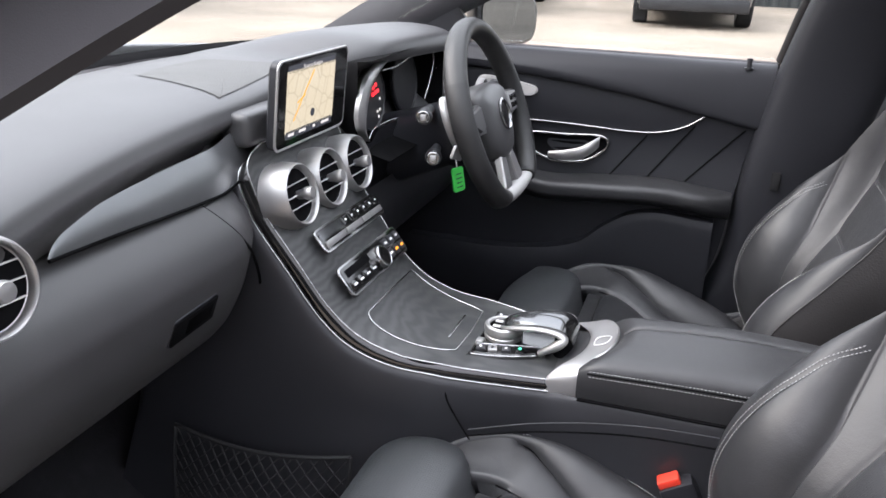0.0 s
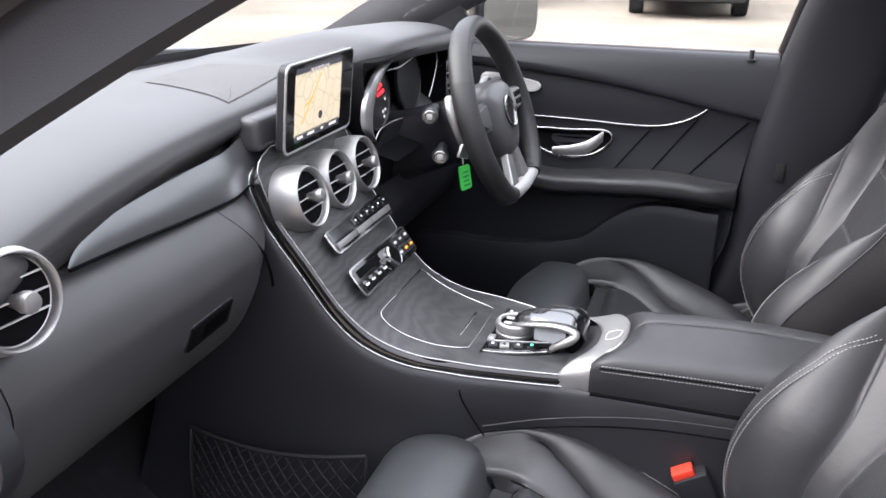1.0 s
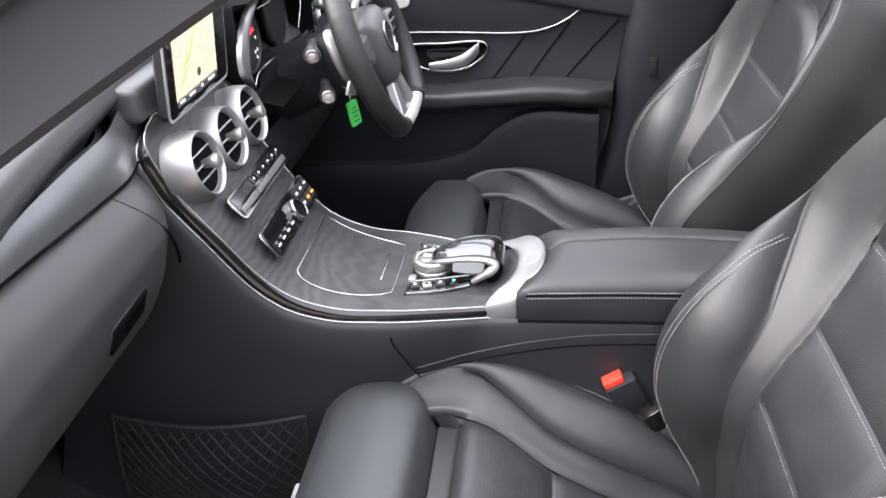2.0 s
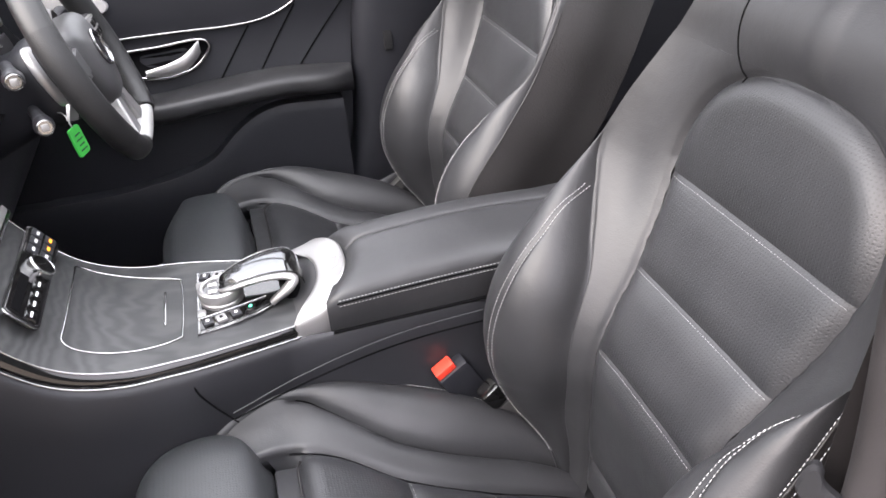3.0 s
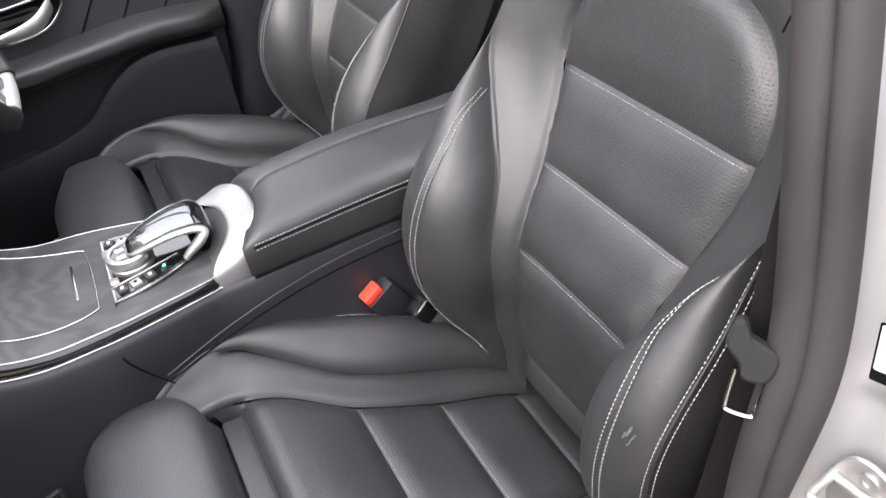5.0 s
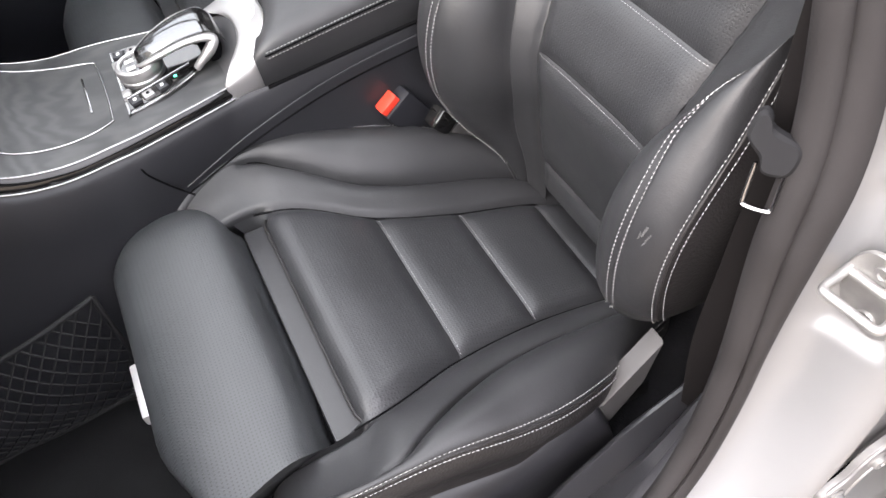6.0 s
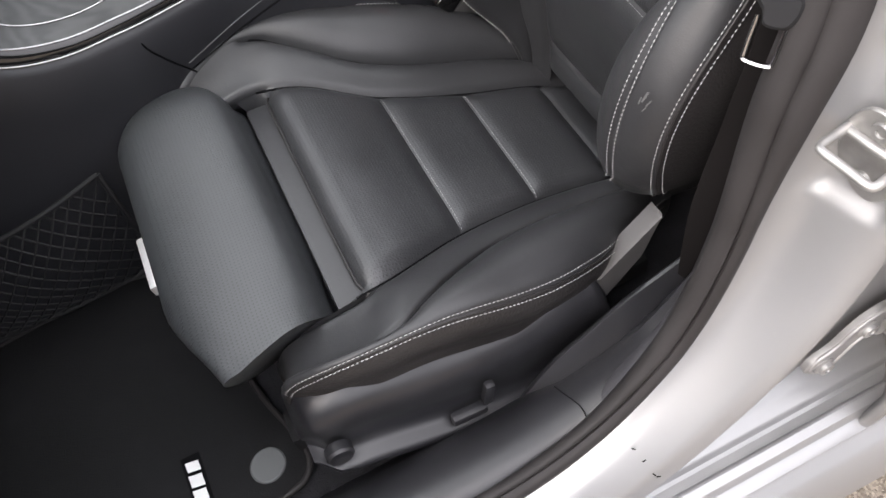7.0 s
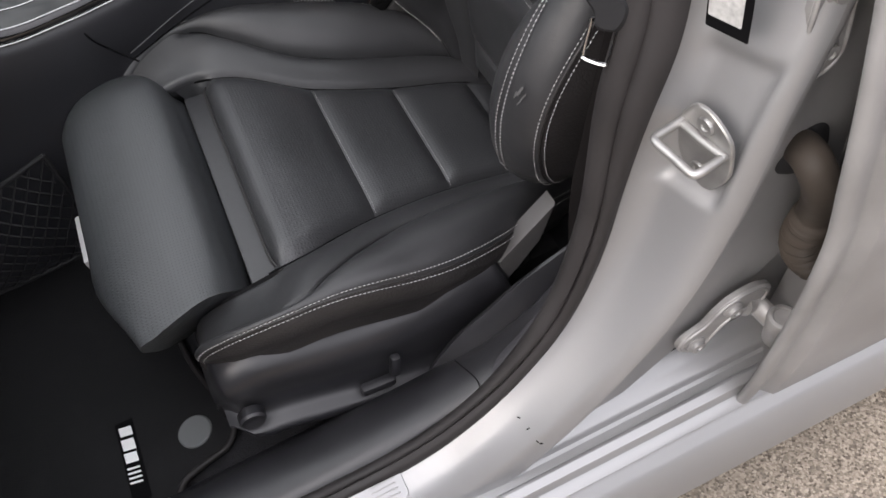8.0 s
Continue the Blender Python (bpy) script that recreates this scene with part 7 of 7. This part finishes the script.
def rear_hinges(door):
    """Two cast hinges in the recess: a bolted leaf, an arm and an upright barrel."""
    low = ([(-0.324, 0.410), (-0.330, 0.426), (-0.352, 0.436), (-0.368, 0.453), (-0.386, 0.465), (-0.410, 0.468), (-0.430, 0.460), (-0.436, 0.445), (-0.424, 0.432), (-0.402, 0.431), (-0.378, 0.420), (-0.354, 0.392), (-0.338, 0.392)], ((-0.346, 0.407), (-0.388, 0.446)), (-0.848, -0.432, 0.412))
    high = ([(-0.400, 0.772), (-0.398, 0.800), (-0.400, 0.830), (-0.404, 0.862), (-0.420, 0.875), (-0.436, 0.865), (-0.438, 0.830), (-0.440, 0.800), (-0.438, 0.772), (-0.420, 0.760)], ((-0.420, 0.790), (-0.420, 0.845)), (-0.850, -0.455, 0.838))
    for outline, bolts, (bx, by, bz) in (low, high):
        x0 = -0.812
        m = Matrix(((0, 0, -1, x0), (1, 0, 0, 0), (0, 1, 0, 0), (0, 0, 0, 1)))
        out = curve(outline, 4, True)
        mid = out.mean(0)
        h = plate("hinge", out, 0.008, m, CASTING, door, "cast steel hinge", bevel=0.002)
        rim = [tuple(m @ Vector((*(mid + (p - mid) * 0.90), 0.0078))) for p in out]
        tube("hinge_rim", rim + [rim[0]], 0.0022, CASTING, h, n=8)
        for y, z in bolts:
            turned("hinge_bolt", [(0.0115, 0.006), (0.0115, 0.0095), (0.0085, 0.011), (0.0080, 0.0150), (0.0040, 0.0155), (0.0036, 0.0135), (0.001, 0.0135)], m @ pose(y, z, 0), CASTING, h, n=20)
        end = np.array((x0 - 0.006, by + 0.012, bz + 0.014))
        tube("hinge_arm", curve([end + (0, 0.014, 0.006), end, (bx + 0.010, by + 0.004, bz + 0.004)], 5), 0.009, CASTING, h, n=12, flat=1.4)
        turned("hinge_pin", [(0.014, -0.026), (0.0165, -0.022), (0.0170, 0.018), (0.0150, 0.0215), (0.0110, 0.0225), (0.0100, 0.0205), (0.001, 0.0205)], pose(bx, by, bz), CASTING, h, n=26)
        box("door_leaf", (0.034, 0.012, 0.034), pose(bx - 0.018, by - 0.016, bz - 0.012, 0, 0, 40), CASTING, h, bevel=0.004)


rear_hinges(rear_door())


def passenger_door():
    """The open front door: hinged ahead of the opening and swung well out."""
    d = thing("passenger_door", "open silver front passenger door with black lining", "car door", (-0.86, 0.80, 0.30))
    turn = radians(68)
    out = np.array((-math.sin(turn), -math.cos(turn)))
    face = np.array((math.cos(turn), -math.sin(turn)))

    def at(run, deep, z):
        p = np.array((-0.87, 0.80)) + out * run - face * deep
        return (p[0], p[1], z)
    for name, material, label, prof in (("door_skin", PAINT, "silver outer skin", ((0.10, 0.30), (0.115, 0.40), (0.12, 0.60), (0.10, 0.85), (0.07, 0.99))), ("door_lining", DOORSKIN, "black inner lining", ((0.02, 0.30), (0.0, 0.45), (-0.01, 0.66), (0.01, 0.80), (0.03, 0.99)))):
        rows = [[at(run, deep, z) for run in np.linspace(0.02, 1.06, 8)] for deep, z in curve(prof, 4)]
        verts, faces = grid(rows)
        raw(name, verts, faces, material, d, label, sharp=0)
    for run in (0.02, 1.06):
        verts = [at(run, deep, z) for deep, z in ((0.02, 0.30), (0.10, 0.30), (0.12, 0.60), (0.07, 0.99), (0.03, 0.99), (-0.01, 0.66))]
        raw("door_end", verts, [tuple(range(6))], PAINT, d, smooth=False)
    tube("window_frame", curve([at(0.10, 0.05, 0.99), at(0.42, 0.09, 1.22), at(0.75, 0.13, 1.37), at(1.0, 0.14, 1.38), at(1.06, 0.05, 0.99)], 6), 0.018, TYRE, d, n=8)
    glass_sheet([[at(r0 + (1.03 - r0) * t, 0.05 + dp, z) for t in np.linspace(0, 1, 6)] for r0, dp, z in ((0.14, 0.0, 0.98), (0.44, 0.045, 1.20), (0.74, 0.08, 1.35))], 0.004, GLASS, d, "window_pane", "clear side window")
    return d


passenger_door()


# ---- footwell ----
def floor_mat():
    f = thing("floor_mat", "black velour floor mat with grey fixing plug and silver badge", "floor mat", (-0.40, 0.35, 0.266))
    out = curve([(-0.19, 0.30), (-0.30, 0.235), (-0.45, 0.215), (-0.535, 0.190), (-0.575, 0.182), (-0.602, 0.196), (-0.612, 0.232), (-0.622, 0.262), (-0.642, 0.275), (-0.660, 0.29), (-0.662, 0.34), (-0.64, 0.55), (-0.60, 0.68), (-0.40, 0.70), (-0.22, 0.66), (-0.185, 0.50)], 5, True)
    c = out.mean(0)
    rings = [[(x, y, z) for x, y in (c + (out - c) * k)] for k, z in ((1.0, 0.264), (1.0, 0.274), (0.985, 0.276), (0.5, 0.276))]
    loft("mat_face", rings, MAT, f, sharp=50)
    p = [(x, y, 0.2745) for x, y in out]
    tube("mat_binding", p + [p[0]], 0.0042, RUBBER, f, "dark bound edge", n=8)
    turned("fixing_plug", [(0.023, 0.275), (0.023, 0.2785), (0.021, 0.280), (0.001, 0.2795)], pose(-0.5635, 0.232, 0), GREYDOT, f, "grey round fixing plug", n=32)
    b = raw("badge", [(x, y, 0.2772) for x, y in ((-0.500, 0.333), (-0.500, 0.308), (-0.622, 0.305), (-0.622, 0.330))], [(0, 1, 2, 3)], HOLLOW, f, "dark badge patch with silver bars", smooth=False)
    x = -0.508
    for w, gap in ((0.014, 0.005), (0.017, 0.004), (0.015, 0.007), (0.003, 0.004), (0.003, 0.004), (0.003, 0.004), (0.003, 0.004)):
        raw("badge_bar", [(x, 0.329, 0.2778), (x - 0.003, 0.312, 0.2778), (x - w - 0.003, 0.311, 0.2778), (x - w, 0.328, 0.2778)], [(0, 1, 2, 3)], WHITE, b, smooth=False)
        x -= w + gap


floor_mat()


def cargo_net():
    n = thing("cargo_net", "black elastic net pocket on the console side of the footwell", "net", (-0.18, 0.42, 0.30))
    def at(u, v):
        y = 0.27 + 0.31 * u
        top, low = 0.484 - 0.014 * u - 0.012 * math.sin(math.pi * u), 0.300 + 0.01 * u
        return np.array((-0.178 - 0.045 * math.sin(math.pi * (0.15 + 0.7 * v)) * math.sin(math.pi * (0.1 + 0.8 * u)) - 0.012 * (1 - v), y, low + (top - low) * v))
    rim = [at(u, 1) for u in np.linspace(0, 1, 20)] + [at(1, v) for v in np.linspace(0.95, 0, 12)] + [at(u, 0) for u in np.linspace(0.95, 0, 20)] + [at(0, v) for v in np.linspace(0.05, 1, 12)]
    tube("net_frame", rim, 0.0036, NET, n, n=8)
    for k in range(-7, 15):
        for sg in (1, -1):
            pts = []
            for t in np.linspace(0, 1, 14):
                u = (k + sg * t * 7 + (0 if sg > 0 else 0)) / 14
                if 0 <= u <= 1:
                    pts.append(at(u, t))
            if len(pts) > 2:
                tube("net_cord", pts, 0.0016, NET, n, n=5)
    for k in range(15, 22):
        pts = [at((k - t * 7) / 14, t) for t in np.linspace(0, 1, 14) if 0 <= (k - t * 7) / 14 <= 1]
        if len(pts) > 2:
            tube("net_cord", pts, 0.0016, NET, n, n=5)


cargo_net()


def seat_belts():
    b = thing("seat_belt", "dark grey seat belt with its tongue on the pillar", "seat belt", (-0.69, -0.33, 0.7))
    path = curve([(-0.595, -0.48, 1.36), (-0.650, -0.44, 1.15), (-0.682, -0.395, 0.98), (-0.702, -0.352, 0.86), (-0.704, -0.340, 0.78), (-0.698, -0.318, 0.66), (-0.692, -0.298, 0.54), (-0.690, -0.290, 0.36)], 6)
    ribbon("webbing", path, [(-0.026, -0.0008), (0.026, -0.0008), (0.026, 0.0008), (-0.026, 0.0008)], (-0.75, 0.65, 0), WEBBING, b, "dark brown webbing")
    m = Matrix(((-0.777, 0.10, -0.62, -0.719), (-0.612, -0.36, 0.70, -0.296), (-0.153, 0.93, 0.35, 0.799), (0, 0, 0, 1)))
    plate("tongue_grip", curve([(-0.0222, 0.0204), (-0.0200, 0.0348), (-0.0148, 0.0391), (-0.0096, 0.0348), (-0.0059, 0.0276), (0.0138, 0.0204), (0.0171, 0.0104), (0.0138, -0.0011), (0.0075, -0.0053), (-0.0044, -0.0053), (-0.0089, 0.0047), (-0.0178, 0.0132)], 4, True), 0.012, m @ pose(0, 0.008, -0.006), TYRE, b, "dark plastic tongue grip", bevel=0.003)
    tube("tongue", [tuple(m @ Vector(p)) for p in curve([(-0.0100, 0.008, 0), (-0.0100, -0.020, 0), (-0.0075, -0.0255, 0), (0.0085, -0.0255, 0), (0.0110, -0.020, 0), (0.0110, 0.008, 0)], 4)], 0.0023, CHROME, b, "chrome belt tongue", n=8, flat=0.6)
    a = thing("belt_anchor", "small black belt height anchor on the far pillar", "belt anchor", (0.64, -0.335, 0.765))
    box("anchor_body", (0.012, 0.018, 0.040), pose(0.664, -0.315, 0.765), TYRE, a, bevel=0.004)


seat_belts()


def rear_bench():
    b = thing("rear_bench", "dark rear bench behind the front seats", "car seat", (0, -1.2, 0.3))
    box("bench_cushion", (1.30, 0.52, 0.18), pose(0, -1.12, 0.42, 6), LEATHER, b, bevel=0.05, seg=4)
    box("bench_backrest", (1.30, 0.16, 0.62), pose(0, -1.44, 0.74, -20), LEATHER, b, bevel=0.05, seg=4)


rear_bench()


# ---- the car's outside ----
def arch_low(y, base):
    """Lower edge of a flank, lifted over the wheels."""
    for wy in (1.42, -1.42):
        d = abs(y - wy)
        if d < 0.36:
            return max(base, 0.32 + math.sqrt(0.36 ** 2 - d * d))
    return base


def outside():
    for side in (-1, 1):
        # front wing, then rear door (far side only) and rear quarter
        for name, ya, yb, label in (("front_wing", 2.20, 0.66, "silver front wing"), ("rear_quarter", -1.32, -2.42, "silver rear quarter panel")):
            rows = []
            for y in np.linspace(ya, yb, 44):
                nose = max(0.0, (y - 1.7) / 0.5) ** 2 * 0.16 + max(0.0, (-2.0 - y) / 0.42) ** 2 * 0.10
                top = graph([(-2.45, 0.97), (-1.3, 0.985), (0.6, 0.965), (1.1, 0.925), (1.7, 0.83), (2.2, 0.68)])(y)
                low = arch_low(y, 0.22)
                rows.append([(side * (x - nose), y, low + (top - low) * f) for x, f in ((0.88, 0.0), (0.895, 0.12), (0.905, 0.45), (0.895, 0.75), (0.87, 0.93), (0.82, 1.0), (0.76, 1.01))])
            verts, faces = grid([curve(r, 2) for r in rows])
            raw(name, verts, faces if side > 0 else [f[::-1] for f in faces], PAINT, shell, label, sharp=60)
        for wy in (1.42, -1.42):
            m = pose(side * 0.79, wy, 0.32, 0, 90, 0)
            w = turned("wheel", [(0.21, -0.11), (0.30, -0.115), (0.32, -0.09), (0.32, 0.09), (0.30, 0.115), (0.21, 0.11)], m, TYRE, shell, "black tyre on an alloy wheel", n=40)
            turned("rim", [(0.03, -0.07), (0.05, -0.085), (0.19, -0.10), (0.215, -0.112), (0.215, 0.112), (0.19, 0.10), (0.05, 0.085), (0.03, 0.07)], m, SATIN, w, n=36)
            for k in range(5):
                a = radians(72 * k)
                box("spoke", (0.045, 0.15, 0.02), m @ pose(-0.12 * math.sin(a), 0.12 * math.cos(a), side * 0.105, 0, 0, math.degrees(a)), PLASTICSILVER, w, bevel=0.005)
        # rear side window and its rail
        glass_sheet([[(side * x, y, z) for y in np.linspace(-0.50, r, 8)] for x, z, r in ((0.80, 0.985, -1.62), (0.70, 1.20, -1.50), (0.60, 1.37, -1.28))], 0.004, GLASS, shell, "rear_window", "clear rear side window")
        rows = [[(side * x, y, z) for x, y, z in ((0.80, b, 0.98), (0.70, (b + t) / 2, 1.19), (0.585, t, 1.385))] for b, t in ((-1.60, -1.27), (-1.75, -1.40), (-1.95, -1.62), (-2.02, -1.70))]
        verts, faces = grid([curve(r, 4) for r in rows])
        raw("rear_pillar", verts, faces if side > 0 else [f[::-1] for f in faces], PAINT, shell, "silver rear pillar", sharp=0)
        lamp = [[(side * x, y, z) for x, y in ((0.52, -2.475), (0.66, -2.470), (0.76, -2.43), (0.80, -2.34))] for z in (0.76, 0.80, 0.88, 0.91)]
        verts, faces = grid([curve(r, 4) for r in lamp])
        raw("tail_lamp", verts, faces, RED, shell, "red tail lamp", sharp=0)
    rows = []
    for y in np.linspace(-0.46, -1.32, 20):
        rows.append([(x, y, arch_low(y, 0.28) + (0.985 - arch_low(y, 0.28)) * f) for x, f in ((0.885, 0.0), (0.90, 0.2), (0.905, 0.5), (0.89, 0.8), (0.85, 0.95), (0.78, 1.0))])
    verts, faces = grid([curve(r, 2) for r in rows])
    raw("rear_door_skin", verts, faces, PAINT, shell, "silver skin of the far rear door", sharp=60)
    # rear screen, boot and bumpers
    glass_sheet([[(u * w, y + 0.05 * u * u, z - 0.03 * u * u) for u in np.linspace(-1, 1, 9)] for y, z, w in ((-1.70, 1.285, 0.55), (-1.85, 1.16, 0.60), (-2.02, 1.01, 0.66))], 0.004, GLASS, shell, "rear_screen", "clear rear screen")
    rows = [[(u * w, y + 0.06 * u * u, z - 0.015 * u * u) for u in np.linspace(-1, 1, 13)] for y, z, w in curve([(-2.02, 1.0, 0.78), (-2.2, 1.005, 0.77), (-2.38, 0.995, 0.75), (-2.44, 0.96, 0.74), (-2.46, 0.85, 0.74), (-2.47, 0.70, 0.74)], 3)]
    verts, faces = grid(rows)
    raw("boot_lid", verts, faces, PAINT, shell, "silver boot lid", sharp=50)
    for s, y in ((1, 2.17), (-1, -2.44)):
        rows = [[(u * w, y + s * (b - 0.16 * u ** 4), z) for u in np.linspace(-1, 1, 17)] for z, b, w in curve([(0.72 if s < 0 else 0.68, 0.0, 0.78), (0.60, 0.06, 0.82), (0.45, 0.08, 0.84), (0.30, 0.05, 0.84), (0.22, 0.0, 0.82)], 3)]
        verts, faces = grid(rows)
        raw("bumper", verts, faces if s < 0 else [f[::-1] for f in faces], PAINT, shell, "silver bumper", sharp=0)


outside()
